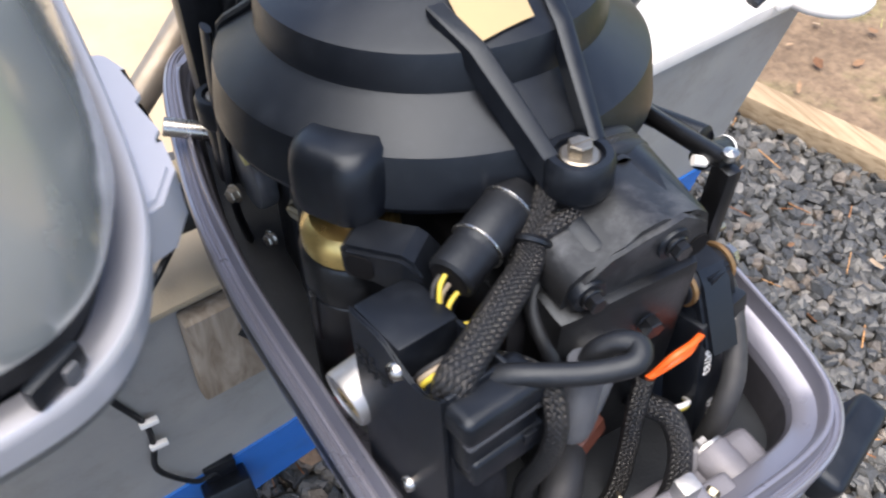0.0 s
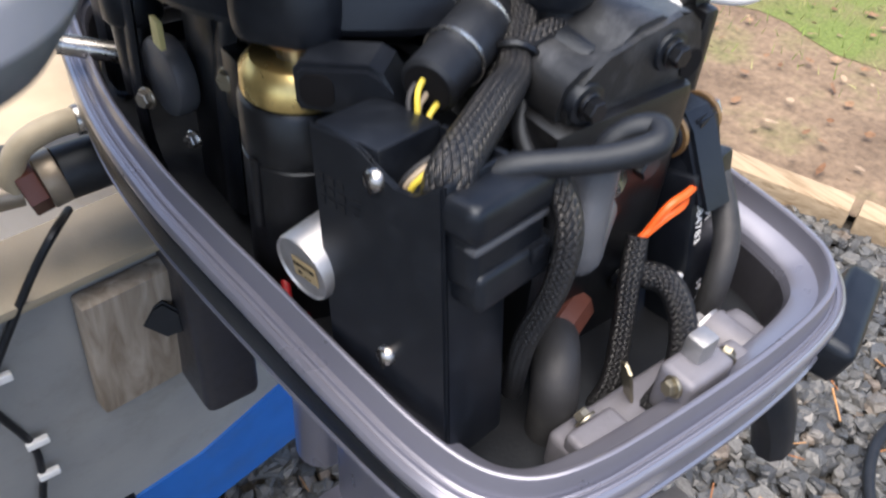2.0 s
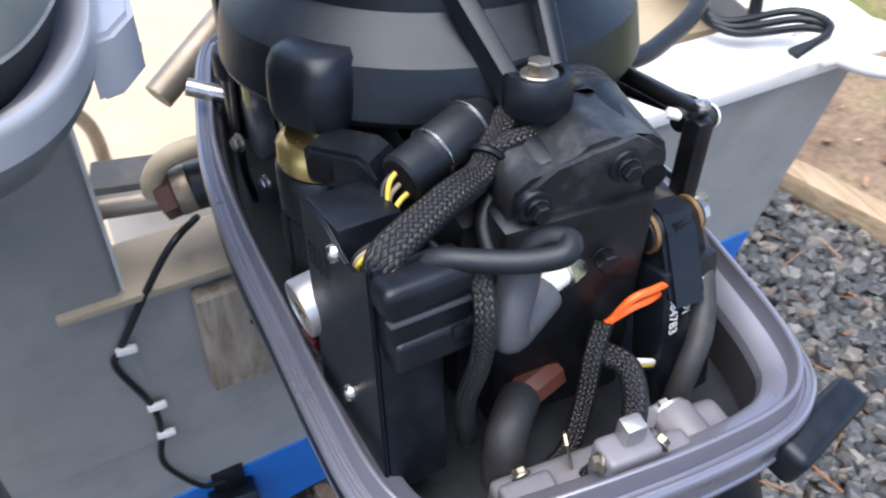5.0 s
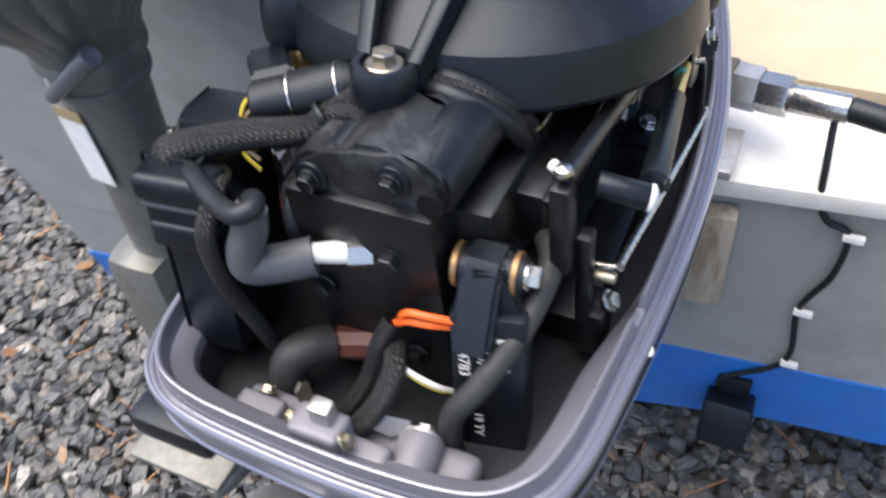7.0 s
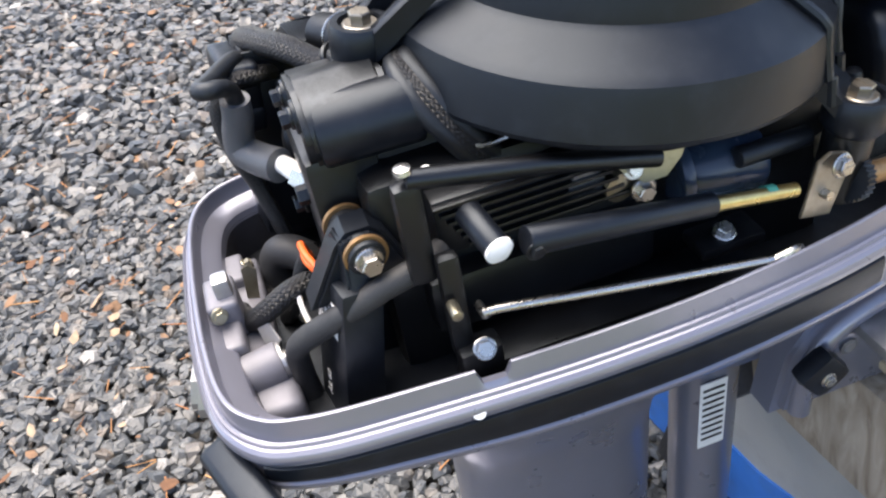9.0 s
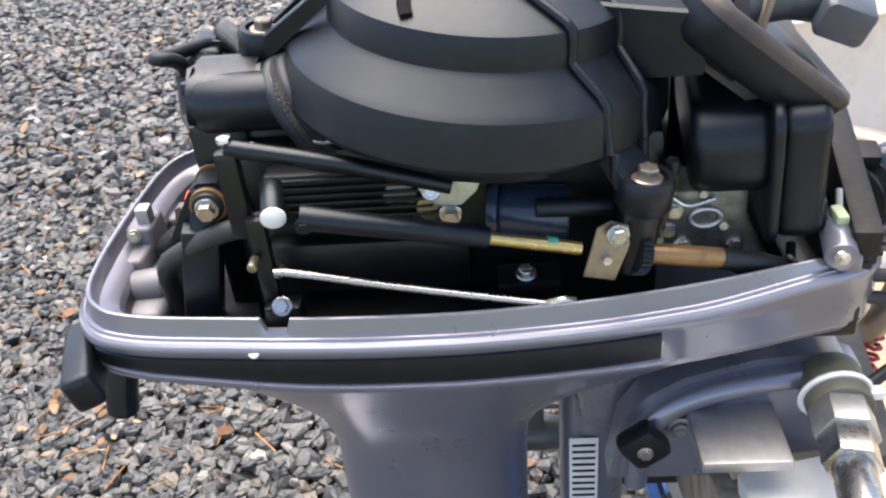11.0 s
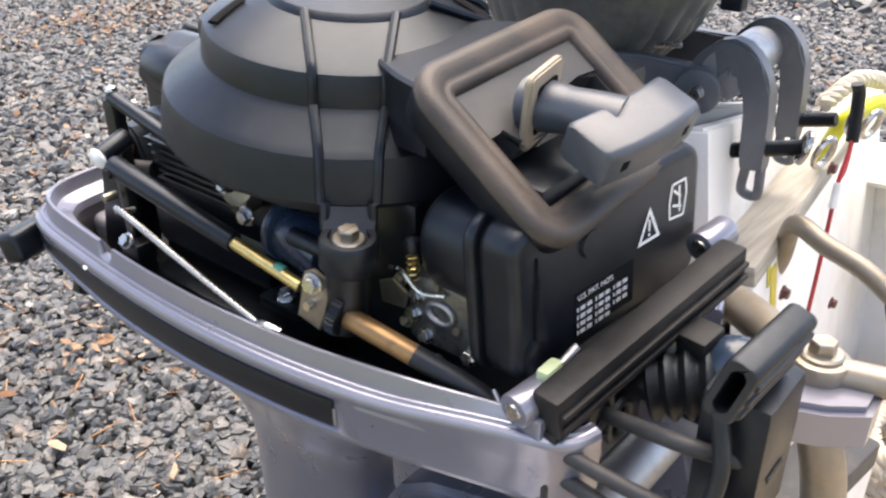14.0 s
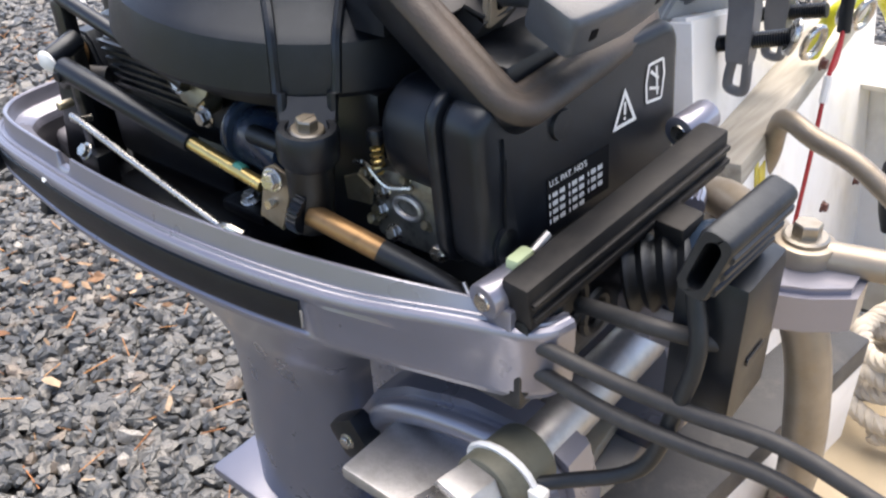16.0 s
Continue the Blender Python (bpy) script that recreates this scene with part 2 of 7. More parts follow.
def braid_mat():
    """Woven sleeve: two crossing sets of strands, one over the other in turn."""
    m = bpy.data.materials.new("braided_sleeve")
    m.use_nodes = True
    nt = m.node_tree
    p = nt.nodes["Principled BSDF"]

    def calc(op, a, b=None):
        n = nt.nodes.new("ShaderNodeMath")
        n.operation = op
        for k, v in enumerate((a, b)):
            if v is None:
                continue
            if isinstance(v, (int, float)):
                n.inputs[k].default_value = v
            else:
                nt.links.new(v, n.inputs[k])
        return n.outputs[0]

    uv = nt.nodes.new("ShaderNodeUVMap")
    sp = nt.nodes.new("ShaderNodeSeparateXYZ")
    nt.links.new(uv.outputs[0], sp.inputs[0])
    a = calc("MULTIPLY", calc("ADD", sp.outputs[0], sp.outputs[1]), math.pi)
    b = calc("MULTIPLY", calc("SUBTRACT", sp.outputs[0], sp.outputs[1]), math.pi)
    A, B = calc("SINE", a), calc("SINE", b)
    over = calc("GREATER_THAN", calc("MULTIPLY", A, B), 0.0)
    ta = calc("ABSOLUTE", calc("SINE", calc("MULTIPLY", a, 3.0)))
    tb = calc("ABSOLUTE", calc("SINE", calc("MULTIPLY", b, 3.0)))
    thread = calc("ADD", calc("MULTIPLY", ta, over), calc("MULTIPLY", tb, calc("SUBTRACT", 1.0, over)))
    edge = calc("POWER", calc("ABSOLUTE", calc("MULTIPLY", A, B)), 0.35)
    h = calc("MULTIPLY", edge, calc("ADD", 0.55, calc("MULTIPLY", thread, 0.45)))
    cr = nt.nodes.new("ShaderNodeValToRGB")
    cr.color_ramp.elements[0].position = 0.35
    cr.color_ramp.elements[0].color = (0.0025, 0.0025, 0.0028, 1)
    cr.color_ramp.elements[1].position = 0.95
    cr.color_ramp.elements[1].color = (0.020, 0.021, 0.023, 1)
    nt.links.new(h, cr.inputs[0])
    nt.links.new(cr.outputs[0], p.inputs["Base Color"])
    p.inputs["Roughness"].default_value = 0.30
    bp = nt.nodes.new("ShaderNodeBump")
    bp.inputs["Strength"].default_value = 0.8
    bp.inputs["Distance"].default_value = 0.0012
    nt.links.new(h, bp.inputs["Height"])
    nt.links.new(bp.outputs["Normal"], p.inputs["Normal"])
    return m


BRAID = braid_mat()


def ramp_mat(name, stops, scale, rough=0.9, island=False, bump=0.6, bump_scale=60, detail_scale=None):
    """A patchy surface: colours from a ramp, driven by noise or by a random number for each loose piece."""
    m = bpy.data.materials.new(name)
    m.use_nodes = True
    nt = m.node_tree
    p = nt.nodes["Principled BSDF"]
    tc = nt.nodes.new("ShaderNodeTexCoord")
    n = nt.nodes.new("ShaderNodeTexNoise")
    n.inputs["Scale"].default_value = scale
    n.inputs["Detail"].default_value = 8
    n.inputs["Roughness"].default_value = 0.65
    nt.links.new(tc.outputs["Object"], n.inputs["Vector"])
    cr = nt.nodes.new("ShaderNodeValToRGB")
    els = cr.color_ramp.elements
    while len(els) < len(stops):
        els.new(0.5)
    for e, (pos, c) in zip(els, stops):
        e.position, e.color = pos, (*c, 1)
    if island:
        geo = nt.nodes.new("ShaderNodeNewGeometry")
        nt.links.new(geo.outputs["Random Per Island"], cr.inputs[0])
    else:
        nt.links.new(n.outputs["Fac"], cr.inputs[0])
    n2 = nt.nodes.new("ShaderNodeTexNoise")
    n2.inputs["Scale"].default_value = detail_scale or bump_scale
    n2.inputs["Detail"].default_value = 5
    nt.links.new(tc.outputs["Object"], n2.inputs["Vector"])
    hs = nt.nodes.new("ShaderNodeHueSaturation")
    rr = nt.nodes.new("ShaderNodeMapRange")
    rr.inputs["From Min"].default_value = 0.25
    rr.inputs["From Max"].default_value = 0.75
    rr.inputs["To Min"].default_value = 0.65
    rr.inputs["To Max"].default_value = 1.35
    nt.links.new(n2.outputs["Fac"], rr.inputs["Value"])
    nt.links.new(rr.outputs["Result"], hs.inputs["Value"])
    nt.links.new(cr.outputs[0], hs.inputs["Color"])
    nt.links.new(hs.outputs["Color"], p.inputs["Base Color"])
    p.inputs["Roughness"].default_value = rough
    bp = nt.nodes.new("ShaderNodeBump")
    bp.inputs["Strength"].default_value = bump
    bp.inputs["Distance"].default_value = 0.01
    nt.links.new(n2.outputs["Fac"], bp.inputs["Height"])
    nt.links.new(bp.outputs["Normal"], p.inputs["Normal"])
    return m


STONE = ramp_mat("crushed_stone", [(0.0, (0.036, 0.039, 0.041)), (0.35, (0.058, 0.062, 0.064)), (0.68, (0.083, 0.087, 0.086)), (0.86, (0.118, 0.117, 0.110)), (0.92, (0.115, 0.092, 0.071)), (0.97, (0.155, 0.152, 0.142)), (1.0, (0.26, 0.25, 0.23))], 10, rough=0.38, island=True, bump=0.25, bump_scale=160)
STONE_BED = ramp_mat("stone_bed", [(0.0, (0.05, 0.048, 0.045)), (0.5, (0.10, 0.094, 0.085)), (1.0, (0.16, 0.135, 0.11))], 40, rough=0.95)
SOIL = ramp_mat("leaf_litter_soil", [(0.3, (0.10, 0.068, 0.045)), (0.5, (0.19, 0.135, 0.09)), (0.62, (0.16, 0.14, 0.07)), (0.72, (0.11, 0.13, 0.04))], 2.2, bump_scale=45)
LAWN = ramp_mat("lawn", [(0.30, (0.21, 0.155, 0.10)), (0.42, (0.15, 0.14, 0.06)), (0.55, (0.11, 0.15, 0.035)), (0.75, (0.14, 0.19, 0.05))], 1.6, bump_scale=70)
GRASS = ramp_mat("grass_blade", [(0.0, (0.10, 0.16, 0.03)), (0.6, (0.20, 0.28, 0.07)), (1.0, (0.34, 0.30, 0.14))], 10, island=True, bump=0)
LEAF = ramp_mat("fallen_leaf", [(0.0, (0.13, 0.06, 0.03)), (0.5, (0.22, 0.13, 0.075)), (1.0, (0.34, 0.26, 0.18))], 10, island=True, bump=0.1)
NEEDLE = ramp_mat("pine_needle", [(0.0, (0.25, 0.10, 0.04)), (1.0, (0.45, 0.24, 0.10))], 10, island=True, bump=0)

# ---------------------------------------------------------------- mesh helpers


def part(name, bm, material, parent=None, label="", smooth=40):
    """Links a bmesh as one mesh object, in world coordinates, under a thing or a part."""
    me = bpy.data.meshes.new(name)
    bmesh.ops.recalc_face_normals(bm, faces=bm.faces)
    bm.to_mesh(me)
    bm.free()
    me.materials.append(material)
    if smooth:
        me.shade_smooth()
        me.set_sharp_from_angle(angle=radians(smooth))
    ob = new(name, me)
    if parent is not None:
        ob.parent = parent
        off = Vector((0, 0, 0))
        q = parent
        while q is not None:
            off -= q.location
            q = q.parent
        ob.location = off
    if label:
        tagged(ob, label)
    return ob


def thing(name, at, label, category, group="", kind=""):
    ob = new(name)
    ob.location = at
    ob.empty_display_size = 0.05
    return tagged(ob, label, category, group, kind)


def V(*a):
    return Vector(a)


def frame_to(p, d, up=(0, 0, 1)):
    """A matrix at p whose z axis points along d and whose x axis is level."""
    d = Vector(d).normalized()
    up = Vector(up)
    if abs(d.dot(up)) > 0.98:
        up = Vector((0, 1, 0))
    x = up.cross(d).normalized()
    y = d.cross(x)
    return Matrix(((x.x, y.x, d.x, p[0]), (x.y, y.y, d.y, p[1]), (x.z, y.z, d.z, p[2]), (0, 0, 0, 1)))


def add_box(bm, c, s, bevel=0.002, m=None, seg=2):
    """A bevelled box of size s at c, in the frame m."""
    mm = (m or Matrix()) @ Matrix.Translation(c) @ Matrix.Diagonal((*s, 1))
    r = bmesh.ops.create_cube(bm, size=1, matrix=mm)
    if bevel:
        edges = list({e for v in r["verts"] for e in v.link_edges})
        bmesh.ops.bevel(bm, geom=edges, offset=bevel, segments=seg, affect="EDGES", profile=0.6)
    return bm


def box(c, s, bevel=0.002, m=None, seg=2):
    return add_box(bmesh.new(), c, s, bevel, m, seg)


def add_lathe(bm, prof, m, n=32, cap=True):
    """Turns a profile of (radius, height) about the z axis of m."""
    rings = []
    for r, z in prof:
        rings.append([bm.verts.new(m @ Vector((r * math.cos(2 * math.pi * k / n), r * math.sin(2 * math.pi * k / n), z))) for k in range(n)])
    for a, b in zip(rings, rings[1:]):
        for k in range(n):
            bm.faces.new((a[k], a[(k + 1) % n], b[(k + 1) % n], b[k]))
    if cap:
        bm.faces.new(rings[0][::-1])
        bm.faces.new(rings[-1])
    return bm


def add_cyl(bm, p0, p1, r0, r1=None, n=24, bevel=0.0):
    p0, p1 = Vector(p0), Vector(p1)
    r1 = r0 if r1 is None else r1
    h = (p1 - p0).length
    m = frame_to(p0, p1 - p0)
    b = bevel
    prof = [(r0, 0), (r1, h)] if not b else [(r0 - b, 0), (r0 - b * 0.3, b * 0.3), (r0, b), (r1, h - b), (r1 - b * 0.3, h - b * 0.3), (r1 - b, h)]
    return add_lathe(bm, prof, m, n)


def cyl(p0, p1, r0, r1=None, n=24, bevel=0.0):
    return add_cyl(bmesh.new(), p0, p1, r0, r1, n, bevel)


def lathe(prof, m, n=32, cap=True):
    return add_lathe(bmesh.new(), prof, m, n, cap)


def spline(pts, k=8, closed=False):
    """A smooth curve through the points."""
    P = [Vector(p) for p in pts]
    if len(P) < 3:
        return P
    out = []
    N = len(P)
    last = N if closed else N - 1
    for i in range(last):
        if closed:
            a, b, c, d = P[i - 1], P[i], P[(i + 1) % N], P[(i + 2) % N]
        else:
            b, c = P[i], P[i + 1]
            a = P[i - 1] if i else b * 2 - c
            d = P[i + 2] if i + 2 < N else c * 2 - b
        for j in range(k):
            t = j / k
            out.append(0.5 * ((2 * b) + (c - a) * t + (2 * a - 5 * b + 4 * c - d) * t * t + (3 * b - a - 3 * c + d) * t ** 3))
    if not closed:
        out.append(P[-1])
    return out


WEAVE = 0.0042   # width of one diamond of the cable sleeves


def add_tube(bm, pts, r, n=12, k=8, smooth=True, flat=1.0):
    """A round (or flattened) pipe along the points; r is a number or a function of 0..1."""
    C = spline(pts, k) if smooth else [Vector(p) for p in pts]
    rings = []
    uv = bm.loops.layers.uv.verify()
    r_mid = r(0.5) if callable(r) else r
    turns = 2 * max(3, round(math.pi * r_mid / WEAVE))
    run = 0.0
    along = []
    t0 = (C[1] - C[0]).normalized()
    ref = Vector((0, 0, 1)) if abs(t0.z) < 0.9 else Vector((1, 0, 0))
    x = ref.cross(t0).normalized()
    for i, p in enumerate(C):
        t = (C[min(i + 1, len(C) - 1)] - C[max(i - 1, 0)]).normalized()
        x = (x - t * x.dot(t)).normalized()
        y = t.cross(x)
        run += (p - C[i - 1]).length if i else 0.0
        along.append(run / WEAVE)
        rr = r(i / (len(C) - 1)) if callable(r) else r
        rings.append([bm.verts.new(p + (x * math.cos(2 * math.pi * j / n) + y * math.sin(2 * math.pi * j / n) * flat) * rr) for j in range(n)])
    for i, (a, b) in enumerate(zip(rings, rings[1:])):
        for j in range(n):
            f = bm.faces.new((a[j], a[(j + 1) % n], b[(j + 1) % n], b[j]))
            for lp, q in zip(f.loops, ((j, i), (j + 1, i), (j + 1, i + 1), (j, i + 1))):
                lp[uv].uv = (q[0] * turns / n, along[q[1]])
    bm.faces.new(rings[0][::-1])
    bm.faces.new(rings[-1])
    return bm


def tube(pts, r, n=12, k=8, smooth=True, flat=1.0):
    return add_tube(bmesh.new(), pts, r, n, k, smooth, flat)


def add_plate(bm, poly, thick, m, bevel=0.0):
    """A plate: the polygon (x, y) in the plane of m, from z = 0 to thick."""
    lo = [bm.verts.new(m @ Vector((x, y, 0))) for x, y in poly]
    hi = [bm.verts.new(m @ Vector((x, y, thick))) for x, y in poly]
    n = len(poly)
    fs = [bm.faces.new(lo[::-1]), bm.faces.new(hi)]
    for i in range(n):
        fs.append(bm.faces.new((lo[i], lo[(i + 1) % n], hi[(i + 1) % n], hi[i])))
    if bevel:
        es = [e for e in fs[1].edges] + [e for e in fs[0].edges]
        bmesh.ops.bevel(bm, geom=es, offset=bevel, segments=2, affect="EDGES")
    return bm


def plate(poly, thick, m, bevel=0.0):
    return add_plate(bmesh.new(), poly, thick, m, bevel)


def axes(o, x, y):
    """A frame at o with its x axis along x and its y axis near y."""
    x = Vector(x).normalized()
    z = x.cross(Vector(y)).normalized()
    y = z.cross(x)
    return Matrix(((x.x, y.x, z.x, o[0]), (x.y, y.y, z.y, o[1]), (x.z, y.z, z.z, o[2]), (0, 0, 0, 1)))


def rounded(w, h, r, n=5, cx=0, cy=0):
    """A rectangle with rounded corners, as a polygon."""
    out = []
    for sx, sy, a0 in ((1, 1, 0), (-1, 1, 90), (-1, -1, 180), (1, -1, 270)):
        for j in range(n + 1):
            a = radians(a0 + 90 * j / n)
            out.append((cx + sx * (w / 2 - r) + r * math.cos(a), cy + sy * (h / 2 - r) + r * math.sin(a)))
    return out


def ring_offsets(loop, closed=True):
    """Outward unit normals, in plan, of a counter-clockwise loop."""
    N = len(loop)
    out = []
    for i in range(N):
        a = loop[(i - 1) % N] if closed or i else loop[i]
        b = loop[(i + 1) % N] if closed or i < N - 1 else loop[i]
        t = (b - a).normalized()
        out.append(Vector((t.y, -t.x, 0)))
    return out


def bolt(at, d, r, parent, material, h=None, flange=1.5, slot=True, name="bolt"):
    """A hex head with a flange and a screwdriver slot, facing along d."""
    bm = bmesh.new()
    m = frame_to(at, d)
    h = h or r * 1.0
    add_lathe(bm, [(r * flange, 0), (r * flange, h * 0.2), (r * flange * 0.9, h * 0.3)], m, 20)
    add_lathe(bm, [(r, h * 0.25), (r, h * 0.9), (r * 0.9, h)], m, 6)
    if slot:
        add_box(bm, (0, 0, h * 1.0), (r * 1.7, r * 0.22, h * 0.1), 0, m)
    return part(name, bm, material, parent, smooth=30)

# ---------------------------------------------------------------- ground
GZ = 0.03


def ground_sheet():
    bm = bmesh.new()
    bmesh.ops.create_grid(bm, x_segments=60, y_segments=60, size=1.0)
    for v in bm.verts:
        v.co = Vector((math.copysign(abs(v.co.x) ** 3, v.co.x) * 400, math.copysign(abs(v.co.y) ** 3, v.co.y) * 400, GZ - 0.03))
    return tagged(part("ground", bm, STONE_BED, smooth=0), "dark ground sheet under the gravel yard", "ground", kind="structure")


ground_sheet()


def scatter(name, spots, base_v, base_f, size, squash, material, label, category, seed, tilt=0.30, jitter=0.5):
    """Joins many small deformed copies of a base solid into one mesh."""
    rng = np.random.default_rng(seed)
    n = len(spots)
    bv = np.array(base_v, float)
    bf = np.array(base_f, int)
    v = np.repeat(bv[None], n, 0) * (1 + jitter * rng.uniform(-1, 1, (n, len(bv), 1)))
    s = rng.uniform(size[0], size[1], (n, 1, 1)) * np.array([1, 1, squash])[None, None] * rng.uniform(0.7, 1.3, (n, 1, 3))
    v = v * s
    a, b, c = rng.uniform(0, 6.28, n), rng.normal(0, tilt, n), rng.normal(0, tilt, n)
    ca, sa, cb, sb, cc, sc = np.cos(a), np.sin(a), np.cos(b), np.sin(b), np.cos(c), np.sin(c)
    rz = np.stack([np.stack([ca, -sa, 0 * a], -1), np.stack([sa, ca, 0 * a], -1), np.stack([0 * a, 0 * a, 1 + 0 * a], -1)], 1)
    rx = np.stack([np.stack([1 + 0 * a, 0 * a, 0 * a], -1), np.stack([0 * a, cb, -sb], -1), np.stack([0 * a, sb, cb], -1)], 1)
    ry = np.stack([np.stack([cc, 0 * a, sc], -1), np.stack([0 * a, 1 + 0 * a, 0 * a], -1), np.stack([-sc, 0 * a, cc], -1)], 1)
    v = np.einsum("nij,nkj->nki", rx @ ry @ rz, v) + np.asarray(spots)[:, None, :]
    f = bf[None] + (np.arange(n) * len(bv))[:, None, None]
    me = bpy.data.meshes.new(name)
    v, f = v.reshape(-1, 3), f.reshape(-1, bf.shape[1])
    me.vertices.add(len(v))
    me.vertices.foreach_set("co", v.ravel())
    me.loops.add(f.size)
    me.loops.foreach_set("vertex_index", f.ravel().astype(np.int32))
    me.polygons.add(len(f))
    me.polygons.foreach_set("loop_start", (np.arange(len(f)) * bf.shape[1]).astype(np.int32))
    me.update(calc_edges=True)
    me.shade_flat()
    me.materials.append(material)
    return tagged(new(name, me), label, category, kind="stuff")


def stone_solid():
    """A flat angular chip of crushed stone: an uneven five-sided prism with a smaller top."""
    vs = []
    for z, r, turn in ((-0.5, 0.50, 0.3), (0.32, 0.46, 0.0), (0.5, 0.26, 0.2)):
        for k in range(5):
            a = 2 * math.pi * (k + turn + 0.18 * math.sin(2.3 * k)) / 5
            vs.append((r * math.cos(a), r * 0.8 * math.sin(a), z))
    fs = []
    for i in (0, 5):
        for k in range(5):
            n = (k + 1) % 5
            fs += [[i + k, i + n, i + 5 + n], [i + k, i + 5 + n, i + 5 + k]]
    fs += [[10, 11, 12], [10, 12, 13], [10, 13, 14]]
    return vs, fs


def edge_x(y):
    """Where the gravel ends and the timber edging runs."""
    return 1.852 - 0.36 * y


SV, SF = stone_solid()
CUBE_V = [(x, y, z) for x in (-.5, .5) for y in (-.5, .5) for z in (-.5, .5)]


def spots_in(x0, x1, y0, y1, step, seed, keep=None, z=0.0, dz=0.008):
    r = np.random.default_rng(seed)
    gx, gy = np.meshgrid(np.arange(x0, x1, step), np.arange(y0, y1, step))
    p = np.stack([gx.ravel(), gy.ravel()], 1) + r.uniform(-0.5, 0.5, (gx.size, 2)) * step
    if keep is not None:
        p = p[keep(p[:, 0], p[:, 1])]
    return np.column_stack([p, GZ + z + r.uniform(-dz, dz, len(p))])


def on_gravel(x, y):
    return x < edge_x(y) - 0.03


near = spots_in(-2.0, 2.5, -2.2, 1.3, 0.0235, 1, on_gravel)
scatter("gravel", near, SV, SF, (0.026, 0.056), 0.44, STONE, "grey crushed stone gravel covering the yard", "gravel", 2, jitter=0.3)
far_spots = np.concatenate([spots_in(-6, 4.1, -7, -2.2, 0.042, 3, on_gravel), spots_in(-6, -2.0, -2.2, 4.0, 0.042, 4, on_gravel), spots_in(-2.0, -1.15, 1.3, 4.0, 0.042, 31, on_gravel)])
scatter("gravel", far_spots, SV, SF, (0.045, 0.078), 0.5, STONE, "grey crushed stone gravel further off", "gravel", 6, jitter=0.3)
far2 = np.concatenate([spots_in(-14, -6, -16, 4, 0.15, 8), spots_in(-6, 6.0, -16, -7, 0.15, 9, on_gravel)])
scatter("gravel", far2, SV, SF, (0.13, 0.22), 0.35, STONE, "distant grey gravel", "gravel", 7)
needle_f = [[0, 1, 3, 2], [4, 6, 7, 5], [0, 4, 5, 1], [2, 3, 7, 6], [0, 2, 6, 4], [1, 5, 7, 3]]
nspots = spots_in(-4.0, 1.4, -4.0, 1.0, 0.125, 12, on_gravel, z=0.02)
needles = scatter("pine_needles", nspots, np.array(CUBE_V) * (1, 0.035, 0.035), needle_f, (0.03, 0.085), 1.0, NEEDLE, "dry orange pine needles strewn over gravel", "pine needles", 13, tilt=0.15, jitter=0.0)
lspots = spots_in(-6.0, 1.4, -6.0, 1.0, 0.33, 14, on_gravel, z=0.025)
leaf_v = np.array([(-.5, 0, 0), (-.15, .28, .05), (.3, .22, .0), (.5, 0, .06), (.3, -.22, .02), (-.15, -.28, .0)])
scatter("fallen_leaves", lspots, leaf_v, [[0, 5, 4, 3, 2, 1]], (0.03, 0.06), 1.0, LEAF, "brown fallen leaves scattered on gravel", "leaves", 15, tilt=0.3, jitter=0.15)


def litter(cx, cy, r, n, seed):
    """A drift of dead leaves and needles."""
    q = np.random.default_rng(seed)
    a, d = q.uniform(0, 6.28, n), r * np.sqrt(q.uniform(0, 1, n)) * q.uniform(0.4, 1.0, n)
    return np.column_stack([cx + d * np.cos(a) * 1.6, cy + d * np.sin(a), GZ + 0.028 + q.uniform(0, 0.012, n)])


drift = np.concatenate([litter(-0.5, -1.35, 0.28, 45, 41), litter(-1.5, -0.5, 0.45, 60, 42), litter(-2.6, -5.0, 0.7, 420, 43), litter(-4.2, -4.2, 0.8, 300, 44), litter(-0.9, -0.9, 0.3, 40, 45)])
scatter("fallen_leaves", drift, leaf_v, [[0, 5, 4, 3, 2, 1]], (0.018, 0.045), 1.0, LEAF, "drifts of rusty brown leaves on the gravel", "leaves", 46, tilt=0.35, jitter=0.2)


def yard():
    """Soil and lawn beyond the timber edging."""
    bm = bmesh.new()
    ys = [-30, -12, -4, -2, -1, -0.5, 0, 0.5, 1, 2, 4, 8, 20, 60]
    rows = []
    for y in ys:
        rows.append([bm.verts.new((edge_x(y) + dx, y, GZ + 0.005 + 0.004 * dx)) for dx in (0.04, 0.5, 1.0, 2, 4, 8, 20, 80)])
    for a, b in zip(rows, rows[1:]):
        for i in range(len(a) - 1):
            bm.faces.new((a[i], a[i + 1], b[i + 1], b[i]))
    tagged(part("ground", bm, SOIL), "brown leaf-littered soil beside the gravel", "ground", kind="structure")
    bm = bmesh.new()
    rows = []
    for y in [-30, -12, -6] + [-3 + 0.12 * k for k in range(110)] + [11, 14, 20, 40, 60]:
        w = 1.15 + 0.55 * noise.noise((0.9, y * 0.8, 3.1)) + 0.30 * noise.noise((4.2, y * 2.7, 1.0))
        rows.append([bm.verts.new((edge_x(y) + w + dx, y, GZ + 0.012 + 0.004 * dx)) for dx in (0.0, 0.8, 2.8, 7, 20, 80)])
    for a, b in zip(rows, rows[1:]):
        for i in range(len(a) - 1):
            bm.faces.new((a[i], a[i + 1], b[i + 1], b[i]))
    tagged(part("lawn", bm, LAWN), "green lawn with brown worn patches", "lawn", kind="structure")


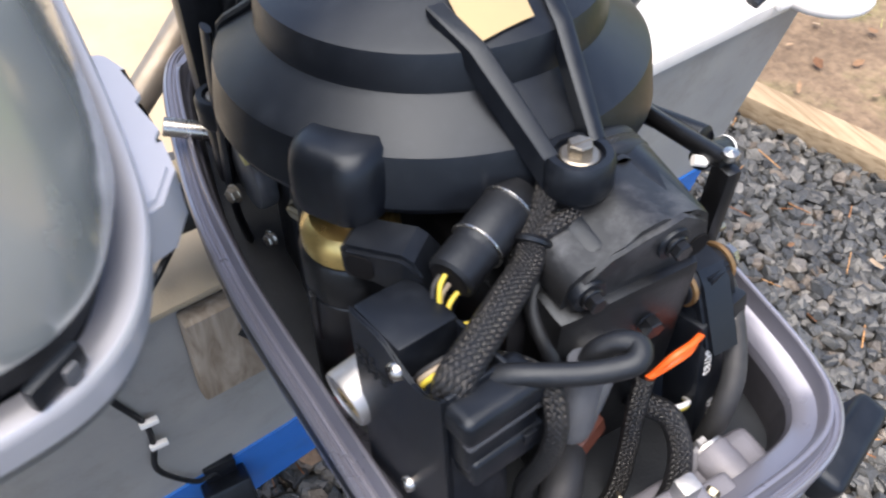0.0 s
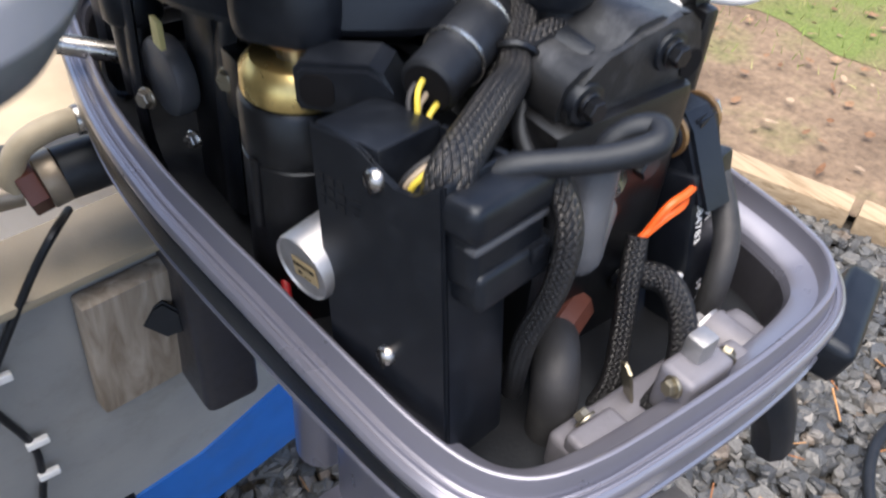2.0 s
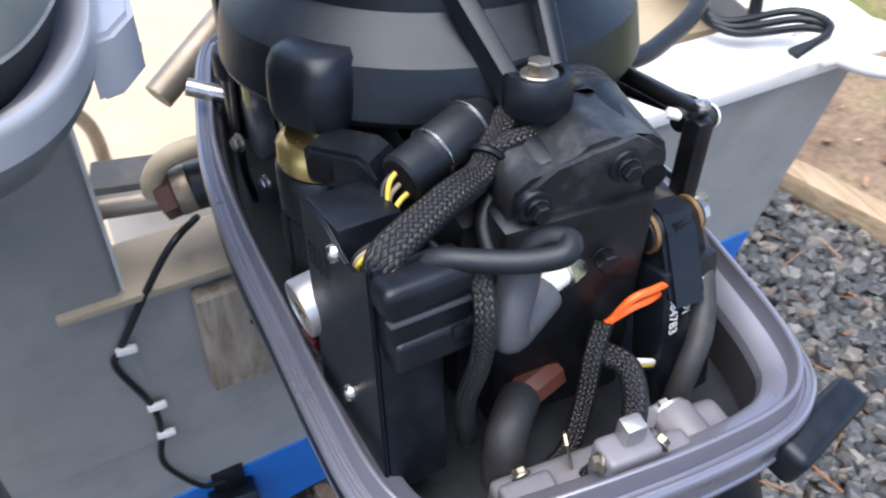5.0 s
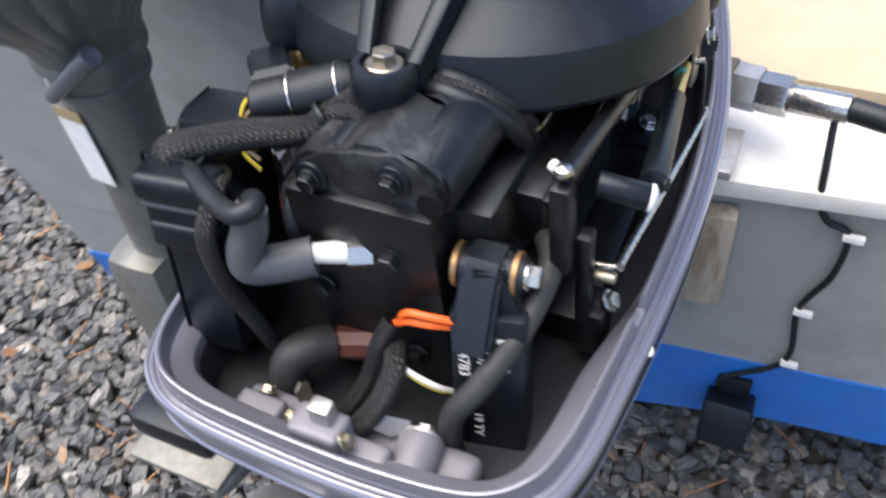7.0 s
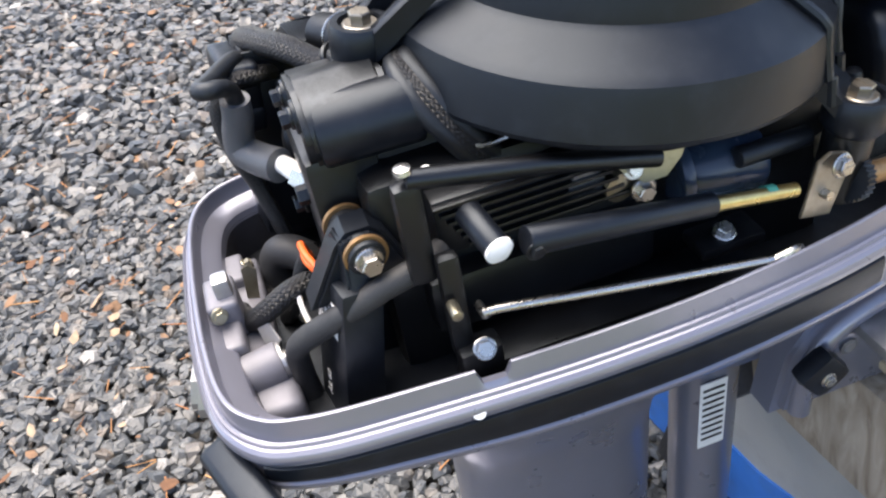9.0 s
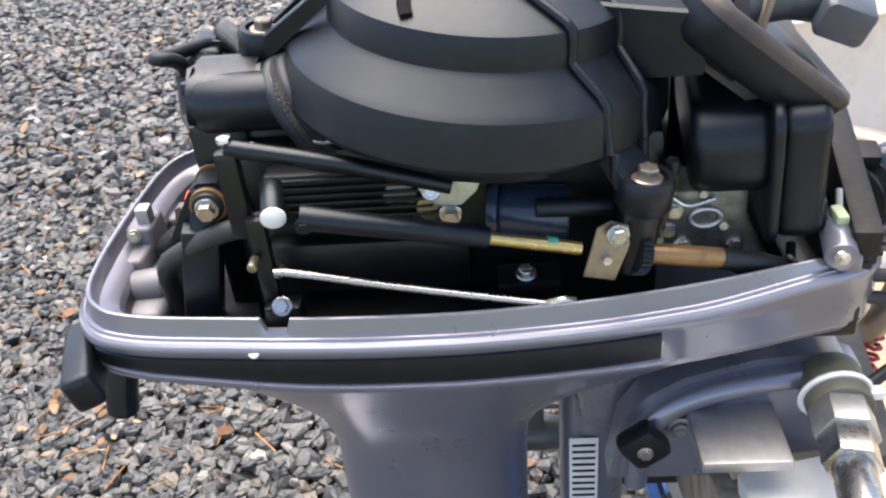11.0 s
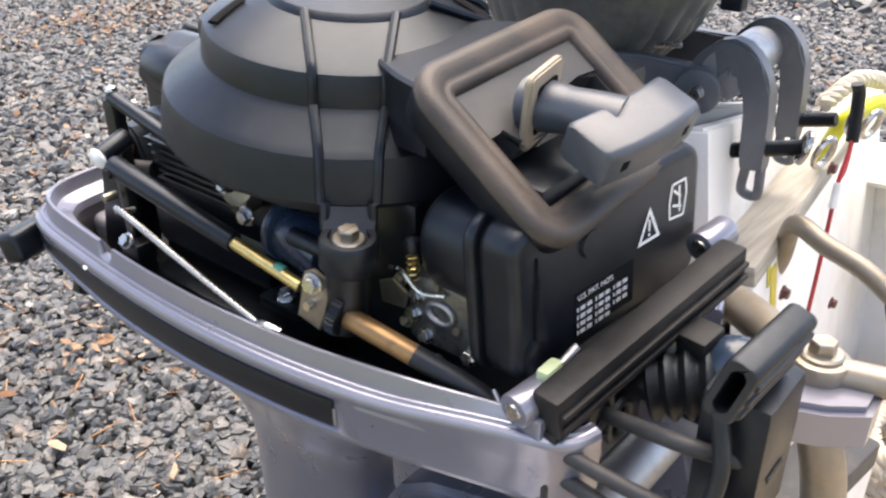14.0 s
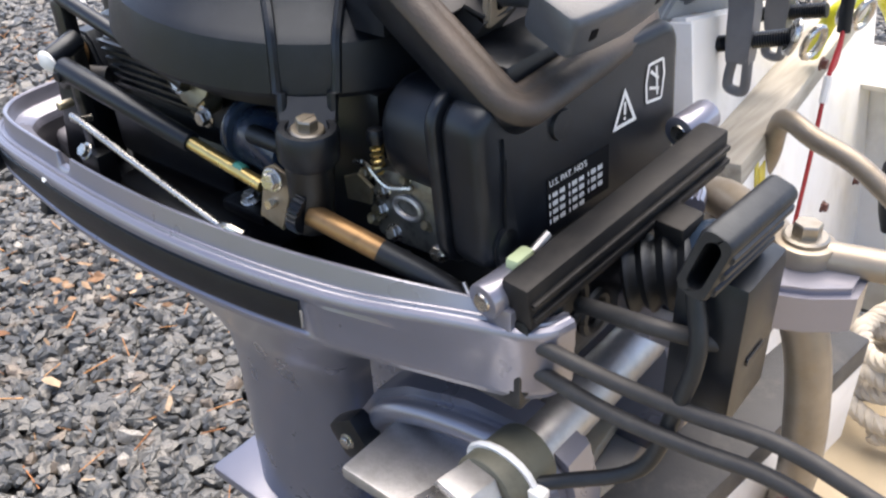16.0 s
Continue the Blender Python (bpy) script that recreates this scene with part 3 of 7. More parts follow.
yard()
gs = spots_in(1.2, 8.0, -1.0, 6.5, 0.036, 21, lambda x, y: (x > edge_x(y) + 0.5), z=0.02)
gs = gs[np.random.default_rng(3).uniform(size=len(gs)) < np.clip((gs[:, 0] - edge_x(gs[:, 1]) - 0.5) / 1.3, 0.02, 0.75)]
blade_v = np.array([(-.05, 0, 0), (.05, 0, 0), (.0, .25, 1.0)])
scatter("grass", gs, blade_v, [[0, 1, 2]], (0.03, 0.06), 1.0, GRASS, "short green lawn grass", "grass", 22, tilt=0.35, jitter=0.1)
ls = spots_in(1.3, 7.0, -1.5, 5.0, 0.13, 23, lambda x, y: (x > edge_x(y) + 0.1), z=0.03)
scatter("fallen_leaves", ls, leaf_v, [[0, 5, 4, 3, 2, 1]], (0.02, 0.05), 1.0, LEAF, "brown fallen leaves on soil and lawn", "leaves", 24, tilt=0.3, jitter=0.15)


def timber_edge():
    for i in range(5):
        y0, y1 = -2.6 + i * 1.5, -2.6 + i * 1.5 + 1.48
        a, b = Vector((edge_x(y0), y0, GZ + 0.03)), Vector((edge_x(y1), y1, GZ + 0.03))
        m = axes((a + b) / 2, b - a, (0, 0, 1))
        ob = part("timber_edging", box((0, 0, 0), ((b - a).length, 0.075, 0.085), 0.006, m), TIMBER, None)
        tagged(ob, "pale weathered timber edging along the gravel", "edging", group="timber edging", kind="structure")


timber_edge()

# ---------------------------------------------------------------- boat
BM = axes((0, 0.388, 0.865), (1, 0.10, 0), (0, -0.14, 1))   # x along the transom, y up it, z aft


def boat():
    b = thing("boat", (0, 0.45, 0.35), "aluminium boat with a grey and blue transom on a gravel yard", "boat")
    P = [(-1.05, 0.02), (0.86, 0.02), (0.80, -0.50), (0.3, -0.50), (-0.1, -0.55), (-0.98, -0.62)]
    part("transom", plate(P, -0.03, BM, 0.004), GREY_HULL, b, "scuffed grey painted transom")
    blue = [(-1.0, -0.46), (-0.38, -0.475), (-0.1, -0.455), (0.1, -0.37), (0.80, -0.37), (0.79, -0.55), (0.3, -0.54), (0.0, -0.60), (-0.4, -0.69), (-0.97, -0.70)]
    part("stripe", plate(blue, 0.004, BM), BLUE_HULL, b, "bright blue painted hull bottom")
    part("transom_cap", box((0.50, 0.034, -0.045), (0.72, 0.03, 0.12), 0.006, BM), WHITE_PAINT, b, "white painted transom top")
    part("transom_plank", box((-0.12, 0.017, -0.030), (0.48, 0.012, 0.085), 0.003, BM), BEIGE, b, "beige worn transom plank")
    part("transom_lining", box((-0.1, -0.22, -0.075), (1.75, 0.42, 0.03), 0.004, BM), WHITE_PAINT, b, "white painted inner transom board")
    part("wood_pad", box((-0.015, -0.100, 0.014), (0.41, 0.19, 0.026), 0.006, BM), PAD_WOOD, b, "rotting bare wood transom pad")
    WB = axes((-0.09, 0.535, 0.886), (1, -0.15, 0), (0.15, 1, 0))
    part("well_bar", box((0, 0, 0), (0.42, 0.060, 0.032), 0.004, WB), DARK_GREY, b, "dusty dark grey bar across the motor well")
    part("well_bar_face", box((0, 0.024, -0.066), (0.42, 0.010, 0.10), 0.002, WB), WHITE_PAINT, b)
    # raised part of the transom that carries the second motor
    R = [(-0.29, -0.30), (-0.29, 0.315), (-0.32, 0.325), (-0.62, 0.245), (-0.98, 0.10), (-1.04, 0.0), (-1.0, -0.30)]
    part("raised_board", plate(R, -0.034, BM @ Matrix.Translation((0, 0, 0.003)), 0.004), GREY_HULL, b, "grey raised transom board")
    part("raised_board_face", plate([(-0.293, 0.10), (-0.293, 0.312), (-0.62, 0.242), (-0.97, 0.10)], -0.02, BM @ Matrix.Translation((0, 0, -0.034)), 0.003), WHITE_PAINT, b, "white painted inside of the raised board")
    part("board_end", box((-0.2865, 0.16, -0.0305), (0.005, 0.30, 0.058), 0.002, BM), WHITE_PAINT, b, "white painted end of the raised board")
    part("ledge", box((-0.64, 0.155, -0.076), (0.70, 0.026, 0.060), 0.005, BM), OLD_BOARD, b, "grey weathered ledge behind the raised board")
    part("port_lining", box((-0.64, -0.12, -0.092), (0.70, 0.53, 0.024), 0.003, BM), WHITE_PAINT, b, "white painted lining below the ledge")
    for u, v, w, h in ((-0.365, 0.13, 0.022, 0.07), (-0.345, 0.165, 0.012, 0.03)):
        part("paint_mark", box((u, v - 0.03, -0.1045), (w, h, 0.002), 0.0006, BM), YELLOW, b, "yellow paint mark")
    for x, z in ((-0.545, 1.07), (-0.60, 0.86), (-0.345, 1.0), (-0.82, 0.80)):
        bolt((x, 0.452 + 0.1 * (x + 0.4) - 0.14 * (z - 1.0), z), (0, 1, 0), 0.006, b, BROWN, 0.008, 1.4, slot=False)
    for s, x0, x1 in ((1, 0.86, 1.05), (-1, -1.04, -1.2)):
        bm = bmesh.new()
        rows = []
        for k in range(9):
            t = k / 8
            y = 0.40 + 0.08 * s + 4.0 * t
            w = x0 + (x1 - x0) * math.sin(t * 1.4)
            zt = 0.90 + 0.12 * t
            rows.append([bm.verts.new((w, y, zt)), bm.verts.new((w - s * 0.06, y + 0.05, 0.49)), bm.verts.new((w - s * 0.09, y + 0.05, 0.49)), bm.verts.new((w - s * 0.03, y, zt))])
        for r0, r1 in zip(rows, rows[1:]):
            for j in range(4):
                bm.faces.new((r0[j], r0[(j + 1) % 4], r1[(j + 1) % 4], r1[j]))
        bm.faces.new(rows[0])
        part("side", bm, WHITE_PAINT if s < 0 else GREY_HULL, b, "painted hull side")
        gw = [(x0 - s * 0.05 + (x1 - x0) * math.sin(t * 1.4), 0.42 + 0.08 * s + 4.0 * t, 0.915 + 0.12 * t) for t in (0, .06, .15, .3, .5, .7, 1)]
        part("gunwale", tube(gw, 0.085, 12, flat=0.28), WHITE_PAINT, b, "white gunwale")
    part("deck", box((-0.1, 2.35, 0.585), (1.75, 3.65, 0.03), 0.003), BEIGE, b, "beige painted boat floor")
    part("bench", box((0.42, 1.02, 0.78), (0.80, 0.55, 0.05), 0.01), BEIGE, b, "beige bench seat")
    part("bench_front", box((0.42, 0.77, 0.70), (0.80, 0.03, 0.16), 0.004), BEIGE, b)
    # corner handle
    c = V(0.845, 0.430, 0.912)
    loop = [c + V(-0.085, 0.055, 0.004), c + V(-0.065, -0.006, 0.0), c + V(-0.025, -0.040, -0.004), c + V(0.018, -0.045, -0.004), c + V(0.040, -0.020, 0.0), c + V(0.042, 0.020, 0.004), c + V(0.030, 0.060, 0.004)]
    part("corner_handle", tube(loop, 0.0155, 12), WHITE_PAINT, b, "white cast corner handle")
    part("corner_plate", box((0, 0, 0), (0.13, 0.15, 0.014), 0.005, Matrix.Translation(c + V(-0.045, 0.075, 0.0))), WHITE_PAINT, b, "white corner casting of the gunwale")
    return b


boat()

# ---------------------------------------------------------------- main motor: cowl pan and leg
MOTOR = thing("outboard_motor", (0, 0.2, 0.5), "grey outboard motor without its cowling, clamped to the transom", "outboard motor")
ZL = 1.121
LIP = [(.088, .471), (.103, .466), (.1125, .452), (.121, .422), (.142, .342), (.158, .257), (.1665, .165), (.1675, .09), (.165, .025), (.161, -.03), (.1562, -.085), (.1508, -.115), (.1422, -.137), (.1225, -.156), (.0930, -.1650), (.045, -.1690), (0, -.1695),
       (-.05, -.1680), (-.088, -.1652), (-.1165, -.1585), (-.1345, -.1465), (-.1465, -.1270), (-.1535, -.0950), (-.1575, -.052), (-.1605, -.01), (-.164, .045), (-.168, .10), (-.171, .17), (-.167, .27), (-.148, .385), (-.131, .44), (-.112, .462), (-.09, .471)]
PAN_LOOP = [Vector(p) for p in spline([(x, y, 0) for x, y in LIP], 14)]
if ring_offsets(PAN_LOOP, False)[len(PAN_LOOP) // 2].y > 0:
    PAN_LOOP = PAN_LOOP[::-1]


def step(a, b, x):
    """Eases from 0 to 1 as x goes from a to b."""
    t = min(max((x - a) / (b - a), 0.0), 1.0)
    return t * t * (3 - 2 * t)


def strip_foot(y):
    """Height of the rub strip's lower edge below the lip."""
    return -0.057 + 0.011 * step(0.06, -0.15, y)


def sweep_along(loop, profile, caps=False):
    """Sweeps a profile that may change from point to point along an open plan loop."""
    bm = bmesh.new()
    rows = []
    for p, nn in zip(loop, ring_offsets(loop, False)):
        rows.append([bm.verts.new((p.x + nn.x * o, p.y + nn.y * o, ZL + z)) for o, z in profile(p)])
    for a, b in zip(rows, rows[1:]):
        for j in range(len(a) - 1):
            bm.faces.new((a[j], b[j], b[j + 1], a[j + 1]))
    if caps:
        bm.faces.new(rows[0][::-1])
        bm.faces.new(rows[-1])
    return bm


def ledge_width(p):
    """The rim's inner ledge is broad round the stern and thin along the sides."""
    return 0.006 + 0.013 * step(0.06, -0.06, p.y)


def pan():
    def rim(p):
        front = step(0.300, 0.322, p.y)
        zb = strip_foot(p.y)
        w = ledge_width(p)
        lift = 0.008 * step(0.32, 0.45, p.y)
        ch = 0.0116 + 0.0034 * front
        prof = [(-w - 0.0035, -0.0300), (-w - 0.0015, -0.0225), (-w + 0.0015, -0.0195), (-0.0060, -0.0150), (-0.0036, -0.0100), (-0.0032, -0.0015), (-0.0022, -0.0003), (-0.0008, 0.0), (0.0004, -0.0004), (0.0010, -0.0020), (0.0030, -0.0135 + lift), (0.0040, -0.0160 + lift), (0.0060, -0.0168 + lift), (0.0068, -0.0152 + lift), (0.0082, -0.0150 + lift), (0.0090, -0.0168 + lift), (0.0106, -0.0174 + lift), (0.0116, -0.0162 + lift), (0.0142, -0.0180 + lift), (0.0155, -0.0205 + lift), (0.0158, -0.0235 + lift), (0.0150, -0.0262 + lift), (ch + 0.0008, -0.0285), (ch, -0.0310), (ch, zb - 0.0005), (0.0136, zb - 0.0020), (0.0138, zb - 0.0040), (0.0118, zb - 0.0090), (0.0040, zb - 0.0135), (-0.0120, zb - 0.0180)]
        thin = 1.0 - 0.25 * step(-0.135, -0.165, p.y)
        prof = [(o * thin if o > 0.003 else o, z) for o, z in prof]
        cut = -0.0115 if p.x > 0 and -0.0025 < p.y < 0.0195 else (-0.010 * step(0.425, 0.45, p.y))
        return [(o, min(z, cut) if o < 0.004 else z) for o, z in prof]
    part("cowl_pan", sweep_along(PAN_LOOP, rim, True), PAN_PAINT, MOTOR, "metallic grey lower cowl pan with a stepped rim", smooth=26)
    def strip(p):
        zb = strip_foot(p.y)
        return [(0.0112, -0.0305), (0.0136, -0.0318), (0.0144, -0.0350), (0.0146, -0.0420), (0.0144, zb + 0.0055), (0.0136, zb + 0.0020), (0.0112, zb + 0.0010)]
    for sg in (-1, 1):
        seg = [p for p in PAN_LOOP if -0.140 < p.y < 0.306 and p.x * sg > 0]
        part("rub_strip", sweep_along(seg, strip, True), BLACK_PLASTIC, MOTOR, "black rubber rub strip with worn ends")
    for sg in (-1, 1):
        e = min((p for p in PAN_LOOP if p.x * sg > 0), key=lambda p: abs(p.y - 0.306))
        part("strip_scuff", box((e.x + sg * 0.0138, e.y - 0.003, ZL - 0.046), (0.002, 0.0025, 0.016), 0.0008), ALU, MOTOR, "bare scuffed end of the strip")
    # Floor sheet in black, standing in for the shade of the deep bay
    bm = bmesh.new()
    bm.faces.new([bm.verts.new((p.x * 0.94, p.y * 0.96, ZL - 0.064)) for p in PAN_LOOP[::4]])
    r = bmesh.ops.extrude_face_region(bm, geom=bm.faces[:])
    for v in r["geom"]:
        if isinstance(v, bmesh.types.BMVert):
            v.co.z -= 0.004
    part("pan_floor", bm, BLACK_RUBBER, MOTOR, "dirty floor sheet of the pan, black for the shade deep inside", smooth=0)

    # Wall below the ledge: the bay's shade is put into its dark grey
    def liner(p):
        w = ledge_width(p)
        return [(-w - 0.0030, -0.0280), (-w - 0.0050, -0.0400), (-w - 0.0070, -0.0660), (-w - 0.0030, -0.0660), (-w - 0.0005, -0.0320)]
    part("inner_wall", sweep_along(PAN_LOOP, liner), PAN_IN_SHADE, MOTOR, "grimy inner wall of the pan, darkened for bay shade", smooth=50)
    part("paint_chip", lathe([(0.0048, 0), (0.0042, 0.0007)], frame_to((0.1775, -0.0085, 1.0995), (0.8, -0.1, 0.6)), 12), WHITE_PLASTIC, MOTOR, "white paint chip on the rim")
    for q in (Vector((0.1057, -0.1452, 1.0923)), Vector((-0.118, -0.1400, 1.0923))):
        part("rim_clip", box(tuple(q), (0.004, 0.007, 0.010), 0.001), ZINC, MOTOR, "small bright clip inside the rim")


pan()


def leg():
    """Underside of the pan, drawn in to the leg."""
    bm = bmesh.new()
    rows = []
    n = 64
    for z, k, hx, y0, y1 in ((1.052, 0.0, .165, -.158, .440), (1.044, .04, .158, -.148, .430), (1.030, .12, .148, -.138, .410), (1.008, .25, .136, -.118, .372), (0.983, .40, .120, -.092, .325), (0.955, .58, .103, -.062, .285), (0.925, .74, .086, -.038, .250), (0.895, .88, .070, -.021, .222), (0.860, .97, .058, -.010, .204), (0.825, 1.0, .052, -.007, .200), (0.70, 1.0, .050, -.008, .198), (0.45, 1.0, .048, -.010, .195), (0.22, 1.0, .044, -.008, .190)):
        cy, hy = (y0 + y1) / 2, (y1 - y0) / 2
        e = 0.62 + 0.16 * k
        rows.append([bm.verts.new((hx * math.copysign(abs(math.cos(a)) ** e, math.cos(a)), cy + hy * math.copysign(abs(math.sin(a)) ** e, math.sin(a)), z)) for a in [2 * math.pi * j / n for j in range(n)]])
    for a, b in zip(rows, rows[1:]):
        for j in range(n):
            bm.faces.new((a[j], a[(j + 1) % n], b[(j + 1) % n], b[j]))
    bm.faces.new(rows[-1][::-1])
    part("midsection", bm, PAN_PAINT, MOTOR, "grey painted midsection below the pan", smooth=60)
    part("scratch", tube([(0.0535, 0.070, 0.935), (0.0560, 0.092, 0.930), (0.0560, 0.105, 0.938)], 0.0008, 6), WHITE_PLASTIC, MOTOR, "pale scratch in the paint")
    part("lower_plate", box((0, 0.06, 0.60), (0.13, 0.24, 0.018), 0.008), PAN_PAINT, MOTOR, "grey splash plate")
    part("skeg", box((0, 0.10, 0.2), (0.05, 0.2, 0.3), 0.02), PAN_PAINT, MOTOR)


leg()

# ---------------------------------------------------------------- starter housing (its axis leans a little)
AX = Vector((0.029, 0.116, 1.0)).normalized()
HC = Vector((-0.001, 0.171, 1.25))
HM = frame_to(HC, AX, (0, 1, 0))
HI = HM.inverted()
SURF = [(0.0, 0.0985), (0.062, 0.0965), (0.067, 0.092), (0.114, 0.0725), (0.1185, 0.069), (0.1205, 0.060), (0.1215, 0.046), (0.125, 0.0425), (0.146, 0.028), (0.1515, 0.022), (0.1545, 0.005), (0.158, -0.012)]


def housing():
    prof = [(0.150, -0.014), (0.157, -0.016), (0.1585, -0.012), (0.1545, 0.014), (0.1525, 0.0215), (0.147, 0.0265), (0.1245, 0.0415), (0.1212, 0.0450), (0.1195, 0.0625), (0.1175, 0.0690), (0.1125, 0.0720), (0.0690, 0.0900), (0.0672, 0.0930), (0.0640, 0.0955), (0.0300, 0.0985), (0.0250, 0.0962), (0.0, 0.0962)]
    ob = part("starter_housing", lathe(prof, HM, 96, cap=False), BLACK_PLASTIC, MOTOR, "stepped round black plastic recoil starter housing", smooth=28)
    # three mounting arms: a boss with two raised ribs over the shoulder
    for name, at, top, half0, half1, w in (("rear_arm", (0, 0, 1.290), 0.062, 0.030, 0.013, 0.0060), ("side_arm", (0.126, 0.292, 1.203), 0.066, 0.034, 0.017, 0.0030), ("side_arm", (-0.133, 0.278, 1.190), 0.066, 0.034, 0.017, 0.0030)):
        c = HI @ Vector(at)
        d = Vector((c.x, c.y, 0)).normalized()
        s = Vector((-d.y, d.x, 0))
        rb = math.hypot(c.x, c.y)
        bm = bmesh.new()
        for sg in (-1, 1) if name == "rear_arm" else ():
            wide = half0 * (1.25 if sg < 0 else 1.0)
            ends = []
            for r, h, off, hw, deep in ((0.083, 0.0875, wide * 1.12 * sg, 0.0062, 0.006), (0.116, 0.0735, wide * 0.88 * sg, 0.0062, 0.016), (rb - 0.004, c.z + 0.0045, 0.0165 * sg, 0.0052, 0.022)):
                b = d * r + s * off
                ends.append([bm.verts.new(HM @ (b + s * u + Vector((0, 0, h - v)))) for u, v in ((-hw, 0.0012), (-hw + 0.0012, 0), (hw - 0.0012, 0), (hw, 0.0012), (hw, deep), (-hw, deep))])
            for a, b in zip(ends, ends[1:]):
                for k in range(6):
                    bm.faces.new((a[k], a[(k + 1) % 6], b[(k + 1) % 6], b[k]))
            bm.faces.new(ends[0][::-1])
            bm.faces.new(ends[-1])
        for sg in (-1, 1) if name != "rear_arm" else ():
            pts = []
            for r, h in [q for q in SURF if q[0] >= top] + [(rb - 0.004, c.z + 0.002)]:
                if r > rb:
                    continue
                t = (r - top) / (rb - top)
                off = (half0 + (half1 - half0) * t) * sg
                rr = math.sqrt(max(r * r - off * off, 1e-6)) if r < 0.158 else r
                pts.append(HM @ (d * rr + s * off + Vector((0, 0, h + 0.002))))
            if c.z < -0.02:
                pts = pts[:-1] + [HM @ (d * 0.160 + s * half1 * sg + Vector((0, 0, -0.01))), HM @ (d * 0.164 + s * half1 * sg + Vector((0, 0, c.z)))]
            add_tube(bm, pts, w * 1.25, 8, smooth=False)
        web = [(d * r + s * (half0 * (1 - k) + half1 * k) * sg) for r, k in ((0.15, 0.75), (rb, 1.0)) for sg in (-1, 1)]
        h0 = 0.012 if name == "rear_arm" else -0.006
        quad = [HM @ (web[0] + Vector((0, 0, h0))), HM @ (web[1] + Vector((0, 0, h0))), HM @ (web[3] + Vector((0, 0, c.z - 0.004))), HM @ (web[2] + Vector((0, 0, c.z - 0.004)))]
        lo = [bm.verts.new(q) for q in quad]
        hi = [bm.verts.new(q - AX * 0.014) for q in quad]
        bm.faces.new(lo)
        bm.faces.new(hi[::-1])
        for k in range(4):
            bm.faces.new((lo[k], hi[k], hi[(k + 1) % 4], lo[(k + 1) % 4]))
        m = frame_to(Vector(at) - AX * 0.022, AX)
        add_lathe(bm, [(0.0185, 0), (0.0215, 0.004), (0.0215, 0.023), (0.0195, 0.0265), (0.0150, 0.0265), (0.0145, 0.0225), (0.0, 0.0225)], m, 28, cap=False)
        part("mounting_arm", bm, BLACK_PLASTIC, ob)
        bolt(Vector(at) + AX * 0.0005, AX, 0.0078, ob, DULL_STEEL, 0.0105, 1.55)
        part("support_post", cyl(Vector(at) - AX * 0.075, Vector(at) - AX * 0.02, 0.016, 0.017), BLACK_PAINT, MOTOR)
    # top screw, vents, sticker
    part("top_screw", lathe([(0.0085, 0.0955), (0.0085, 0.0990), (0.007, 0.1002)], HM, 16), CHROME, ob, "worn steel centre screw")
    part("screw_slot", box((0, 0, 0.1003), (0.015, 0.002, 0.0008), 0, HM @ Matrix.Rotation(0.5, 4, "Z")), INK_AND_HOLES, ob)
    bm = bmesh.new()
    for a0 in (200, 262):
        for k in range(7):
            a = radians(a0 + k * 4)
            add_box(bm, (0.030 * math.cos(a), 0.030 * math.sin(a), 0.0985), (0.003, 0.0024, 0.001), 0, HM)
    part("thumb_mark", bm, INK_AND_HOLES, ob)
    for a0, a1 in ((-40, -28), (143, 131)):
        pts = [HM @ Vector((r * math.cos(radians(a)), r * math.sin(radians(a)), 0.0930 - (r - 0.067) * 0.415)) for a, r in zip(np.linspace(a0, a1, 6), np.linspace(0.086, 0.111, 6))]
        part("vent_slot", tube(pts, 0.0050, 8, flat=0.35), INK_AND_HOLES, ob)
    tl, tr, bl, br = V(-.029, .108, 0), V(.019, .109, 0), V(-.034, .066, 0), V(.012, .072, 0)
    bm = bmesh.new()
    vs = []
    for u in range(5):
        for w in range(5):
            p = (tl * (1 - u / 4) + tr * (u / 4)) * (1 - w / 4) + (bl * (1 - u / 4) + br * (u / 4)) * (w / 4)
            q = HI @ Vector((p.x, p.y, 1.33))
            r = math.hypot(q.x, q.y)
            h = 0.092 - (r - 0.067) * 0.415
            vs.append(bm.verts.new(HM @ Vector((q.x, q.y, h + 0.0018))))
    for u in range(4):
        for w in range(4):
            bm.faces.new((vs[u * 5 + w], vs[u * 5 + w + 1], vs[u * 5 + w + 6], vs[u * 5 + w + 5]))
    part("sticker", bm, STICKER, ob, "faded tan paper sticker")
    return ob


HOUSING = housing()


